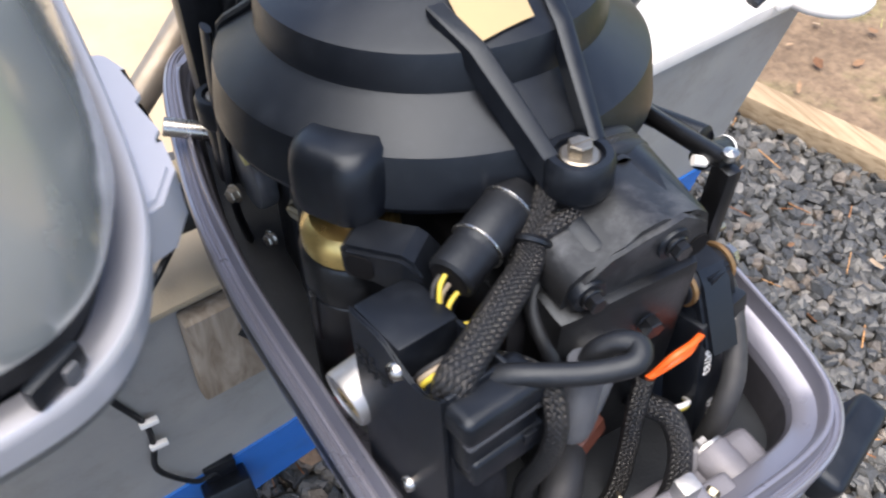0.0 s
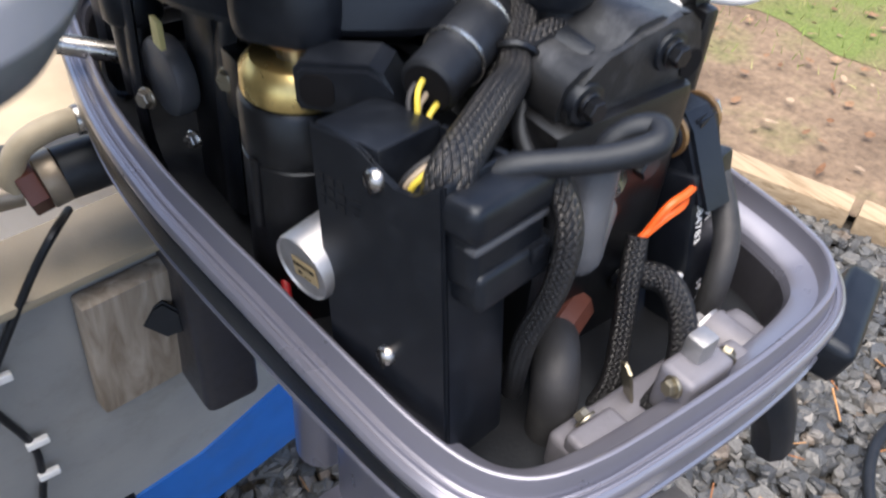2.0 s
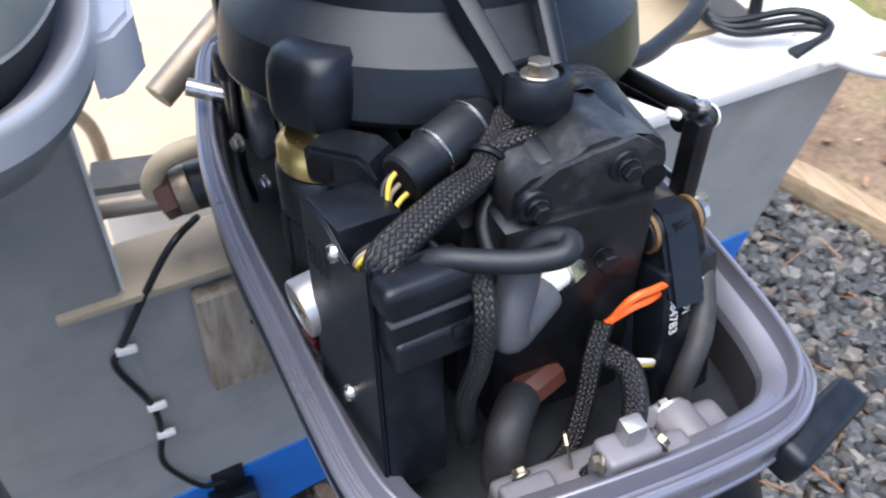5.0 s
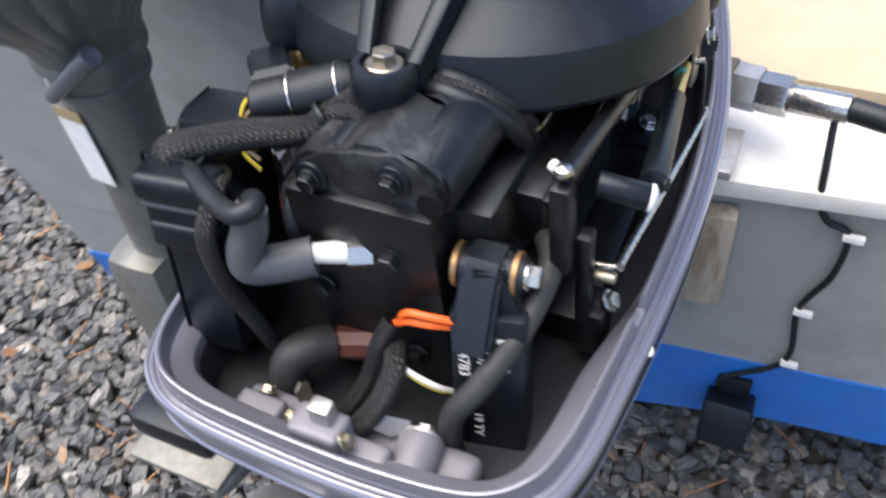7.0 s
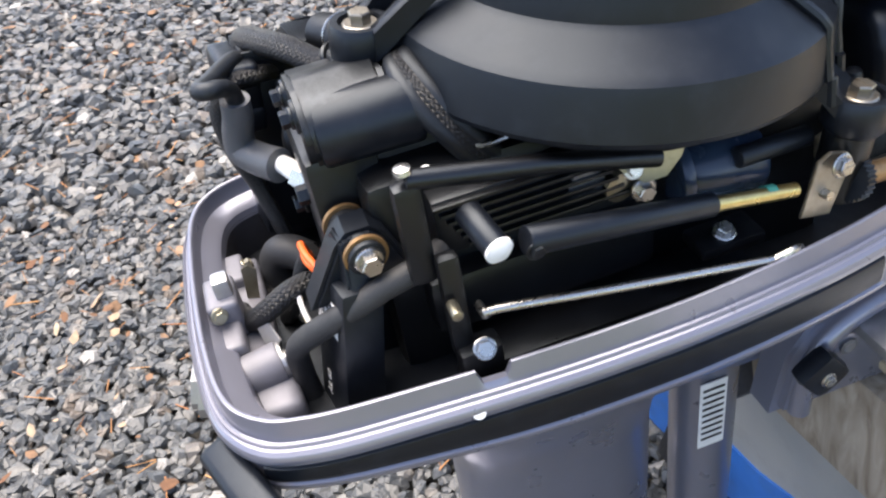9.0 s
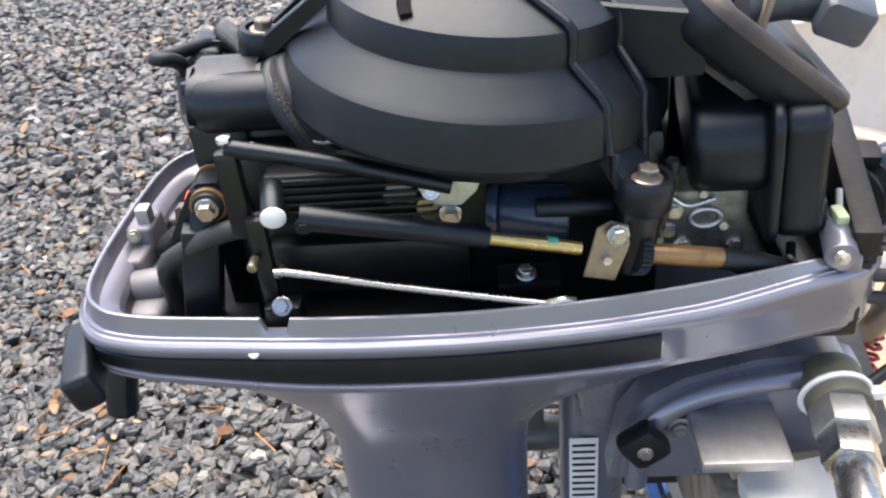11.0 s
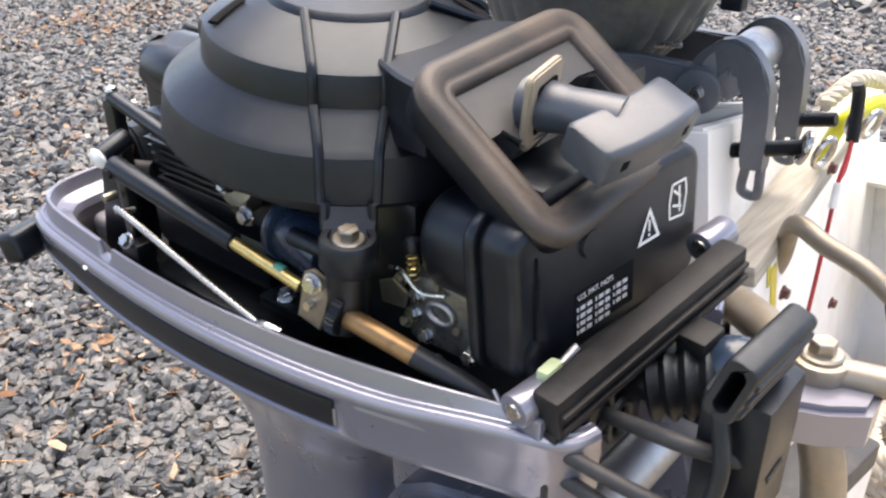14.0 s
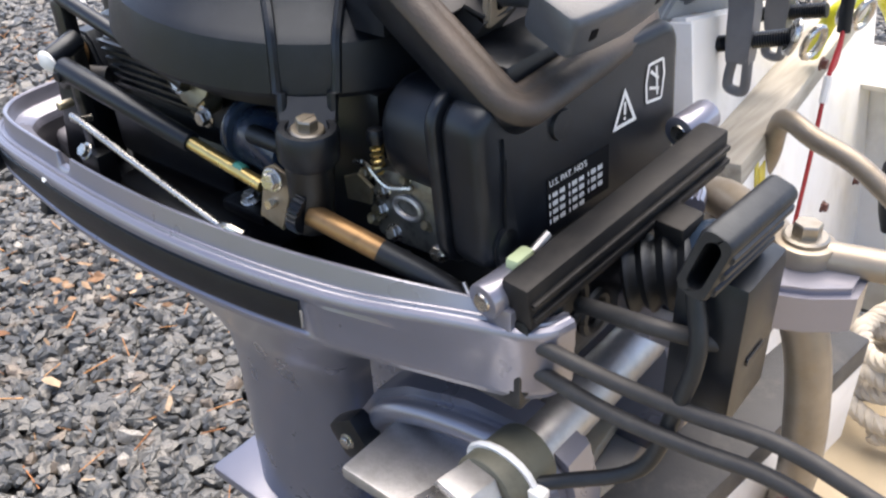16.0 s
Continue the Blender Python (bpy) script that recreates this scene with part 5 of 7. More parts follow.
def pan_latch():
    """Grey casting inside the stern of the pan."""
    bm = bmesh.new()
    add_box(bm, (-0.004, -0.1400, 1.066), (0.150, 0.040, 0.036), 0.006, None, 3)
    add_box(bm, (-0.060, -0.1420, 1.086), (0.036, 0.022, 0.014), 0.004, None, 3)
    add_box(bm, (0.074, -0.1380, 1.060), (0.050, 0.050, 0.040), 0.010, None, 3)
    lt = part("latch_casting", bm, CASTING, MOTOR, "grey cast latch housing", smooth=50)
    bm = bmesh.new()
    add_box(bm, (0.0, -0.1500, 1.1020), (0.038, 0.024, 0.036), 0.005, None, 3)
    add_box(bm, (0.028, -0.1500, 1.0920), (0.040, 0.018, 0.022), 0.005, None, 3)
    part("pivot_block", bm, CASTING, lt, "grey pivot block with a cross bolt", smooth=50)
    part("pivot_lug", box((0.003, -0.1460, 1.1250), (0.015, 0.013, 0.020), 0.003, None, 2), ALU, lt, "worn square steel lug")
    bolt((-0.0190, -0.1510, 1.1120), (-1, 0.2, 0.1), 0.0048, lt, ZINC, 0.006, 1.4, slot=False)
    bolt((0.0200, -0.1540, 1.1130), (0.9, 0.3, 0.3), 0.0048, lt, ZINC, 0.006, 1.4, slot=False)
    part("casting_barrel", cyl((0.060, -0.1600, 1.0800), (0.0565, -0.1200, 1.0835), 0.0165, n=28, bevel=0.002), CASTING, lt)
    part("latch_washer", cyl((0.0565, -0.1205, 1.0835), (0.0562, -0.1175, 1.0838), 0.0145, n=28), ALU, lt, "worn steel washer")
    bolt((0.0560, -0.1175, 1.0840), (-0.1, 1, 0.1), 0.0065, lt, ALU, 0.007, 1.2, slot=False)
    part("spring_plate", plate([(-0.016, -0.004), (0.004, -0.008), (0.016, -0.002), (0.014, 0.006), (-0.014, 0.006)], 0.0018, axes((0.034, -0.1240, 1.096), (0.85, 0.30, -0.35), (-0.1, 0.6, 0.8)), 0.0005), ALU, lt, "bright bent spring plate")
    part("spring_plate", plate([(-0.014, -0.005), (0.012, -0.006), (0.016, 0.0), (0.012, 0.006), (-0.014, 0.005)], 0.0018, axes((-0.026, -0.1280, 1.098), (-0.2, 0.15, 1), (0.3, 1, 0.1)), 0.0005), ZINC, lt, "dull bent spring plate")
    bolt((-0.060, -0.1300, 1.0900), (-0.1, 1, 0.4), 0.0048, lt, ZINC, 0.006, 1.4)
    part("stop_peg", cyl((0.138, -0.122, 1.060), (0.130, -0.118, 1.078), 0.004, 0.003, 10), BLACK_PAINT, lt)
    # carrying grip outside the stern
    gm = axes((0.150, -0.162, 1.072), (0.93, 0.34, 0.02), (0.0, -0.25, 1.0))
    g = part("rear_grip", box((0, 0, 0), (0.086, 0.034, 0.026), 0.008, gm, 3), BLACK_PLASTIC, MOTOR, "black plastic rear grip")
    part("grip_post", tube([(0.088, -0.148, 1.062), (0.095, -0.160, 1.035), (0.103, -0.167, 1.010), (0.110, -0.171, 0.982)], lambda t: 0.021 - 0.003 * t, 10, flat=0.8), BLACK_PLASTIC, g, "black tilt bracket")
    part("grip_foot", box((-0.140, -0.150, 1.040), (0.075, 0.040, 0.030), 0.010), BLACK_PLASTIC, g)
    part("tilt_lever", plate([(-0.035, -0.02), (0.02, -0.028), (0.034, -0.01), (0.032, 0.018), (-0.01, 0.026), (-0.036, 0.012)], 0.04, axes((-0.032, -0.165, 1.0), (0.95, -0.1, 0.2), (0, 0.3, 1)), 0.006), ALU, MOTOR, "pale cast tilt lever")


pan_latch()


def linkage():
    part("throttle_arm", tube([(0.117, -0.013, 1.244), (0.118, 0.07, 1.226), (0.118, 0.150, 1.203)], 0.0068, 12, smooth=False), BLACK_PAINT, MOTOR, "black throttle arm")
    part("arm_ball", lathe([(0.0, 0), (0.0045, 0.001), (0.0060, 0.004), (0.0052, 0.007), (0.0, 0.0085)], Matrix.Translation((0.117, -0.013, 1.246)), 18, cap=False), CHROME, MOTOR, "bright ball stud")
    part("green_clip", cyl((0.104, 0.004, 1.238), (0.112, 0.0, 1.236), 0.004, n=10), WHITE_PLASTIC, MOTOR)
    lv = bmesh.new()
    add_box(lv, (0.117, -0.014, 1.205), (0.014, 0.018, 0.075), 0.005)
    add_box(lv, (0.128, 0.000, 1.148), (0.011, 0.015, 0.085), 0.004)
    part("shift_lever", lv, BLACK_PAINT, MOTOR, "black shift lever")
    part("pivot_cylinder", cyl((0.128, 0.018, 1.217), (0.160, 0.0245, 1.2085), 0.0088, n=20, bevel=0.001), BLACK_PLASTIC, MOTOR)
    part("white_cap", lathe([(0.0092, 0), (0.0092, 0.002), (0.006, 0.0045), (0, 0.005)], frame_to((0.160, 0.0245, 1.2085), (1, 0.2, -0.2)), 20, cap=False), WHITE_PLASTIC, MOTOR, "white plastic end cap")
    part("control_sleeve", cyl((0.158, 0.042, 1.206), (0.141, 0.176, 1.170), 0.0092, 0.0082, 20, 0.001), BLACK_PLASTIC, MOTOR, "black throttle cable sleeve")
    bolt((0.164, 0.046, 1.202), (1, 0.1, -0.1), 0.0045, MOTOR, BLACK_PAINT, 0.004)
    part("cable_rod", cyl((0.142, 0.172, 1.171), (0.134, 0.244, 1.1515), 0.0052, n=14), BRASS, MOTOR, "yellow zinc cable rod")
    part("paint_mark", cyl((0.1358, 0.218, 1.1588), (0.135, 0.226, 1.1566), 0.0058, n=14), TEAL, MOTOR, "teal paint mark")
    cl = part("cable_clamp", plate([(-.024, -.012), (.018, -.014), (.026, -.006), (.026, .010), (.016, .014), (-.022, .012)], 0.003, axes((0.140, 0.264, 1.150), (-0.05, 0.28, 0.95), (0.0, 0.95, -0.2)), 0.0006), DULL_STEEL, MOTOR, "worn steel cable clamp")
    bolt((0.144, 0.270, 1.168), (1, 0.15, 0.2), 0.0062, cl, CHROME, 0.006, 1.4)
    part("clamp_hole", cyl((0.1395, 0.262, 1.146), (0.1465, 0.263, 1.147), 0.0034, n=12), CHROME, cl)
    kn = bmesh.new()
    star = [((0.0178 if k % 4 < 2 else 0.0162) * math.cos(math.pi * k / 56), (0.0178 if k % 4 < 2 else 0.0162) * math.sin(math.pi * k / 56)) for k in range(112)]
    add_plate(kn, star, 0.008, frame_to((0.1347, 0.2843, 1.147), (-0.17, 0.93, -0.25)))
    part("adjuster_wheel", kn, BLACK_PLASTIC, MOTOR, "black knurled adjuster wheel")
    part("cable_sleeve", cyl((0.134, 0.294, 1.1445), (0.1245, 0.352, 1.130), 0.0082, n=18, bevel=0.0008), COPPER, MOTOR, "worn brass cable sleeve")
    part("throttle_cable", tube([(0.125, 0.350, 1.1305), (0.112, 0.392, 1.113), (0.10, 0.43, 1.09), (0.095, 0.46, 1.07)], 0.0085, 12), BLACK_RUBBER, MOTOR, "black throttle cable")
    part("shift_wire", tube([(0.132, 0.014, 1.146), (0.1465, 0.0145, 1.149), (0.1480, 0.020, 1.1525), (0.152, 0.10, 1.138), (0.157, 0.218, 1.118)], 0.0032, 10, 3), CHROME, MOTOR, "bright bent steel shift rod")
    part("wire_hook", tube([(0.157, 0.215, 1.1185), (0.158, 0.228, 1.122), (0.154, 0.238, 1.118)], 0.003, 8), CHROME, MOTOR)
    br = part("pan_bracket", box((0.133, 0.009, 1.092), (0.020, 0.030, 0.045), 0.004), BLACK_PAINT, MOTOR)
    bolt((0.143, 0.0105, 1.1165), (0.8, 0, 0.6), 0.0062, br, CHROME, 0.006, 1.3)
    part("side_screw", cyl((0.136, -0.004, 1.158), (0.150, -0.004, 1.158), 0.004, n=10, bevel=0.001), ZINC, MOTOR)
    zp = part("zinc_plate", plate([(-.024, .0), (.026, .0), (.022, -.008), (.010, -.018), (-.006, -.018), (-.018, -.008)], 0.0022, axes((0.112, 0.146, 1.203), (0, 1, 0.02), (-0.25, 0.0, 1))), ZINC, MOTOR, "dull zinc bracket plate")
    bolt((0.114, 0.134, 1.197), (1, 0, 0.4), 0.0050, zp, CHROME, 0.005)
    bolt((0.104, 0.1465, 1.170), (1, 0, 0), 0.0062, MOTOR, CHROME, 0.008, 1.5, slot=False)
    part("bolt_boss", cyl((0.084, 0.130, 1.176), (0.102, 0.132, 1.175), 0.012, n=18, bevel=0.001), ZINC, MOTOR)
    part("white_boss", cyl((0.088, 0.108, 1.188), (0.1, 0.108, 1.186), 0.013, n=14), ALU, MOTOR)
    # finned cover on the block side
    fb = bmesh.new()
    add_box(fb, (0.086, 0.06, 1.186), (0.026, 0.115, 0.045), 0.004)
    part("finned_cover", fb, BLACK_PAINT, MOTOR, "black finned side cover")
    for k in range(6):
        part("fin", box((0.1005, 0.06 + 0.004 * k, 1.205 - 0.0068 * k), (0.006, 0.115, 0.0028), 0.0008), BLACK_PAINT, MOTOR)
    part("bracket_foot", box((0.113, 0.205, 1.112), (0.03, 0.05, 0.01), 0.003), BLACK_PAINT, MOTOR)
    bolt((0.116, 0.203, 1.118), (0.3, 0, 1), 0.006, MOTOR, CHROME, 0.007, 1.4)
    part("ignition_coil", cyl((0.088, 0.184, 1.160), (0.094, 0.240, 1.158), 0.0235, n=28, bevel=0.004), BLUE_GREY, MOTOR, "dark shiny ignition coil")
    part("coil_ring", cyl((0.087, 0.176, 1.161), (0.088, 0.185, 1.161), 0.0275, n=28, bevel=0.002), BLUE_GREY, MOTOR)
    part("coil_stub", cyl((0.112, 0.212, 1.176), (0.108, 0.270, 1.172), 0.0075, n=14, bevel=0.001), BLACK_RUBBER, MOTOR)
    part("lower_casting", box((0.105, 0.12, 1.06), (0.05, 0.22, 0.05), 0.01), BLACK_PAINT, MOTOR)
    part("side_casting", box((0.085, 0.075, 1.12), (0.03, 0.17, 0.05), 0.01), BLACK_PAINT, MOTOR)


linkage()


def carburettor():
    cb = part("carburettor", box((0.066, 0.345, 1.140), (0.045, 0.070, 0.060), 0.008), mat("dark_zinc", (0.20, 0.20, 0.185), 0.4, metal=0.7, dirt=(0.02, 0.02, 0.02), dirt_scale=60, dirt_amount=0.7), MOTOR, "grimy zinc carburettor")
    ring = [Vector((0.0905, 0.346 + 0.012 * math.cos(a), 1.146 + 0.008 * math.sin(a))) for a in [2 * math.pi * k / 20 for k in range(21)]]
    part("drain_boss", tube(ring, 0.0022, 8, smooth=False), ALU, cb)
    for y, z in ((0.322, 1.152), (0.318, 1.135), (0.330, 1.120), (0.372, 1.118)):
        bolt((0.088, y, z), (1, 0, 0.2), 0.0055, cb, CHROME, 0.006, 1.3)
    for y, z, r in ((0.306, 1.160, 0.0045), (0.300, 1.144, 0.0038), (0.344, 1.166, 0.0035), (0.362, 1.136, 0.004), (0.310, 1.124, 0.0045)):
        bolt((0.086, y, z), (1, -0.2, 0.3), r, cb, ZINC, 0.006, 1.3, slot=False)
    part("choke_link", tube([(0.090, 0.296, 1.168), (0.094, 0.312, 1.172), (0.094, 0.330, 1.160), (0.092, 0.352, 1.164)], 0.0016, 6), CHROME, cb, "thin bright linkage wire")
    part("throttle_cam", plate([(-0.014, -0.010), (0.010, -0.012), (0.016, 0.002), (0.004, 0.012), (-0.012, 0.008)], 0.003, axes((0.092, 0.302, 1.150), (0, 1, 0.2), (0, -0.2, 1)), 0.0008), ZINC, cb, "dull zinc throttle cam")
    part("mixture_knob", lathe([(0.006, 0), (0.007, 0.006), (0.0055, 0.010), (0, 0.0115)], Matrix.Translation((0.088, 0.318, 1.188)), 14, cap=False), BLACK_PLASTIC, cb)
    part("spring", tube([(0.088 + 0.0045 * math.cos(k * 1.2), 0.318 + 0.0045 * math.sin(k * 1.2), 1.165 + k * 0.0009) for k in range(26)], 0.001, 5, 2), BRASS, cb)
    part("fuel_line", tube([(0.10, 0.35, 1.115), (0.112, 0.38, 1.106), (0.104, 0.41, 1.10), (0.08, 0.42, 1.11)], 0.004, 8), BLACK_RUBBER, cb)
    part("latch_wire", cyl((0.108, 0.408, 1.118), (0.118, 0.432, 1.098), 0.0022, n=8), CHROME, MOTOR)


carburettor()


def airbox():
    """Intake silencer: a rounded rear half and a flanged front cover."""
    F = axes((0.008, 0.440, 1.19), (-0.985, 0.115, 0.03), (0, -0.06, 1))  # z looks forward

    def slab(w, h, r, z0, z1, bev, cy=0.0):
        """A rounded block with softly rolled edges."""
        bm = bmesh.new()
        rings = []
        lev = [(bev * (1 - math.sin(a)), z0 + bev * (1 - math.cos(a))) for a in (0, 0.5, 1.0, 1.57)]
        lev += [(b, z0 + z1 - z) for b, z in lev[::-1]]
        for b, z in lev:
            rings.append([bm.verts.new(F @ Vector((x, y + cy, z))) for x, y in rounded(w - 2 * b, h - 2 * b, max(r - b, 0.002), 6)])
        for p, q in zip(rings, rings[1:]):
            for k in range(len(p)):
                bm.faces.new((p[k], p[(k + 1) % len(p)], q[(k + 1) % len(q)], q[k]))
        bm.faces.new(rings[0][::-1])
        bm.faces.new(rings[-1])
        return bm

    ab = part("intake_silencer", slab(0.205, 0.078, 0.034, -0.098, -0.038, 0.010, 0.016), BLACK_PLASTIC, MOTOR, "black plastic intake silencer box", smooth=50)
    part("cover_flange", slab(0.220, 0.122, 0.022, -0.042, -0.033, 0.003), BLACK_PLASTIC, ab, smooth=50)
    part("front_cover", slab(0.212, 0.116, 0.020, -0.034, 0.0, 0.008), BLACK_PLASTIC, ab, smooth=50)
    part("cover_rib", plate([(0, .035), (.006, -.032), (.010, -.045), (-.006, -.045), (-.004, -.03)], 0.004, F @ Matrix.Translation((-0.085, 0, -0.001)), 0.001), BLACK_PLASTIC, ab)
    part("cover_foot", plate([(0.011 * math.cos(k * 0.4), 0.016 * math.sin(k * 0.4)) for k in range(16)], 0.006, F @ Matrix.Translation((-0.088, -0.040, -0.003)), 0.001), BLACK_PLASTIC, ab)
    part("plug", lathe([(0.011, 0), (0.010, 0.003), (0, 0.0035)], F @ Matrix.Translation((-0.030, 0.024, -0.0005)), 18, cap=False), BLACK_RUBBER, ab, "round rubber plug")
    # warning symbols
    t = F @ Matrix.Translation((0.038, 0.012, 0.0004))
    bm = bmesh.new()
    tri = [(-0.014, -0.014), (0.014, -0.014), (0.0, 0.014)]
    tin = [(-0.0095, -0.0112), (0.0095, -0.0112), (0.0, 0.008)]
    for i in range(3):
        q = [tri[i], tri[(i + 1) % 3], tin[(i + 1) % 3], tin[i]]
        bm.faces.new([bm.verts.new(t @ Vector((x, y, 0.0004))) for x, y in q])
    add_box(bm, (0, -0.001, 0.0004), (0.002, 0.009, 0.0004), 0, t)
    add_box(bm, (0, -0.0085, 0.0004), (0.002, 0.002, 0.0004), 0, t)
    part("warning_triangle", bm, WHITE_INK, ab, "white warning triangle", smooth=0)
    t2 = F @ Matrix.Translation((0.074, 0.018, 0.0004))
    for x0, y0, x1, y1 in ((-.010, -.012, .008, -.014), (.008, -.014, .011, .004), (.011, .004, .009, .015), (.009, .015, -.008, .015), (-.008, .015, -.011, .002), (-.011, .002, -.010, -.012), (-.006, .010, .004, .002), (-.007, -.002, .005, -.006), (.001, .012, .003, -.010)):
        a, b = Vector((x0, y0, 0)), Vector((x1, y1, 0))
        dv = (b - a).normalized()
        n = Vector((-dv.y, dv.x, 0)) * 0.0011
        e = bmesh.new()
        e.faces.new([e.verts.new(t2 @ (q + Vector((0, 0, 0.0004)))) for q in (a + n, a - n, b - n, b + n)])
        part("picture_stroke", e, WHITE_INK, ab, smooth=0)
    part("dark_label", box((-0.013, -0.026, 0.0002), (0.066, 0.034, 0.0006), 0, F), INK_AND_HOLES, ab)
    text("U.S. PAT. NO'S", F @ Matrix.Translation((-0.044, -0.0155, 0.0005)), 0.0062, WHITE_INK, ab)
    rng2 = random.Random(4)
    bm = bmesh.new()
    for j in range(4):
        for k in range(3):
            if j == 3 and k == 2:
                continue
            x = -0.044 + k * 0.0205
            w = 0.0165
            n = 9
            for c in range(n):
                if c in (1, 5):
                    continue
                add_box(bm, (x + c * w / n, -0.0225 - j * 0.0062, 0.0006), (0.0013, 0.0038 * rng2.uniform(0.8, 1), 0.0003), 0, F)
    tagged(part("small_print", bm, WHITE_INK, ab, "rows of tiny white print", smooth=0), "rows of tiny white print", kind="stuff")
    return ab


airbox()


def recoil_handle():
    o = Vector((0.004, 0.387, 1.2855))
    ex, ey = Vector((0.996, 0.03, -0.05)), Vector((0.0, 0.776, -0.631))
    G = axes(o, ex, ey)   # x to starboard, y forward and down, z out of the opening
    bm = bmesh.new()
    loop = [Vector((x, y, 0)) for x, y in rounded(0.200, 0.150, 0.030, 8)]
    nor = ring_offsets(loop)
    prof = [(-0.0285, -0.014), (-0.0278, -0.005), (-0.0255, -0.0012), (-0.0205, 0.0004), (-0.0185, -0.0006), (-0.0165, 0.0006), (-0.0085, 0.0028), (-0.0035, 0.0018), (0.0004, -0.003), (0.0004, -0.008)]
    rows = [[bm.verts.new(G @ Vector((p.x + n.x * a, p.y + n.y * a, b))) for a, b in prof] for p, n in zip(loop, nor)]
    for i in range(len(rows)):
        a, b = rows[i], rows[(i + 1) % len(rows)]
        for j in range(len(prof) - 1):
            bm.faces.new((a[j], b[j], b[j + 1], a[j + 1]))
    hf = part("handle_surround", bm, GASKET, MOTOR, "worn brown-grey rubber surround of the pull handle", smooth=60)
    bm = bmesh.new()
    skirt = [(-0.0005, -0.005), (-0.001, -0.012), (-0.005, -0.030), (-0.012, -0.036), (-0.016, -0.034), (-0.012, -0.012), (-0.012, -0.005)]
    rows = [[bm.verts.new(G @ Vector((p.x + n.x * a, p.y + n.y * a, b))) for a, b in skirt] for p, n in zip(loop, nor)]
    for i in range(len(rows)):
        a, b = rows[i], rows[(i + 1) % len(rows)]
        for j in range(len(skirt) - 1):
            bm.faces.new((a[j], b[j], b[j + 1], a[j + 1]))
    part("surround_skirt", bm, BLACK_PLASTIC, hf, "black moulded skirt behind the surround", smooth=50)
    # pocket behind the opening
    bm = bmesh.new()
    add_box(bm, (0, 0.012, -0.044), (0.150, 0.085, 0.004), 0.001, G)
    add_box(bm, (-0.073, 0.004, -0.026), (0.004, 0.108, 0.036), 0.001, G)
    add_box(bm, (0.073, 0.004, -0.026), (0.004, 0.108, 0.036), 0.001, G)
    add_box(bm, (0, 0.050, -0.026), (0.150, 0.004, 0.036), 0.001, G)
    part("handle_pocket", bm, POCKET, hf, "dark plastic handle pocket")
    D = [(-0.075, -0.056), (0.075, -0.056), (0.075, -0.006), (0.060, -0.014), (0.052, -0.016), (0.050, 0.004), (0.010, 0.004), (0.006, -0.016), (-0.050, -0.022), (-0.075, -0.012)]
    part("pocket_deck", plate(D, 0.038, G @ Matrix.Translation((0, 0, -0.044)), 0.003), POCKET, hf, "worn dark plastic deck behind the grip")
    bm = bmesh.new()
    m = axes((0.030, 0.3795, 1.2985), (0.97, 0.12, -0.12), (0.05, 0.15, 0.98))
    cp = rounded(0.046, 0.056, 0.006, 4)
    add_plate(bm, cp, 0.006, m @ Matrix.Translation((0, 0, -0.008)), 0.0015)
    part("rope_collar", bm, TAN_PLASTIC, hf, "tan plastic rope guide")
    part("collar_hole", plate(rounded(0.028, 0.036, 0.004, 3), 0.0006, m @ Matrix.Rotation(radians(180), 4, "X") @ Matrix.Translation((0, 0, 0.0084))), INK_AND_HOLES, hf)
    bm = bmesh.new()
    add_tube(bm, [(0.029, 0.374, 1.296), (0.028, 0.398, 1.297), (0.027, 0.420, 1.296), (0.022, 0.440, 1.2925)], lambda t: 0.0160 + 0.007 * abs(t - 0.45), 16)
    part("handle_stem", bm, GRIP_GREY, hf)
    gm = axes((0.019, 0.4495, 1.2895), (0.085, -0.014, -0.011), (0.06, 0.93, -0.36))
    bm = bmesh.new()
    secs = [(-0.045, 0.86), (-0.042, 0.97), (-0.02, 1.0), (0.0, 1.02), (0.02, 1.0), (0.042, 0.97), (0.045, 0.86)]
    rows = []
    for x, s in secs:
        rows.append([bm.verts.new(gm @ Vector((x, yy * s - 0.004 * (x / 0.05) ** 2, zz * s))) for yy, zz in rounded(0.040, 0.030, 0.006, 4)])
    for a, b in zip(rows, rows[1:]):
        for k in range(len(a)):
            bm.faces.new((a[k], a[(k + 1) % len(a)], b[(k + 1) % len(b)], b[k]))
    bm.faces.new(rows[0][::-1])
    bm.faces.new(rows[-1])
    gr = part("pull_grip", bm, GRIP_GREY, hf, "worn grey plastic pull grip", smooth=50)
    part("grip_slot", box((0.0, 0.0175, 0.001), (0.066, 0.002, 0.008), 0.0008, gm), INK_AND_HOLES, gr)
    # duct from the housing to the surround
    bm = bmesh.new()
    rows = []
    for y, hx, z0, z1 in ((0.262, 0.060, 1.262, 1.314), (0.30, 0.080, 1.262, 1.314), (0.335, 0.090, 1.266, 1.312)):
        rows.append([bm.verts.new((x, y, z)) for x, z in ((-hx, z0), (hx, z0), (hx, z1 - 0.002), (hx - 0.003, z1), (-hx + 0.008, z1 + 0.006), (-hx, z1))])
    for a, b in zip(rows, rows[1:]):
        for k in range(6):
            bm.faces.new((a[k], a[(k + 1) % 6], b[(k + 1) % 6], b[k]))
    bm.faces.new(rows[0][::-1])
    bm.faces.new(rows[-1])
    part("rope_duct", bm, BLACK_PLASTIC, HOUSING, "black rope duct", smooth=30)
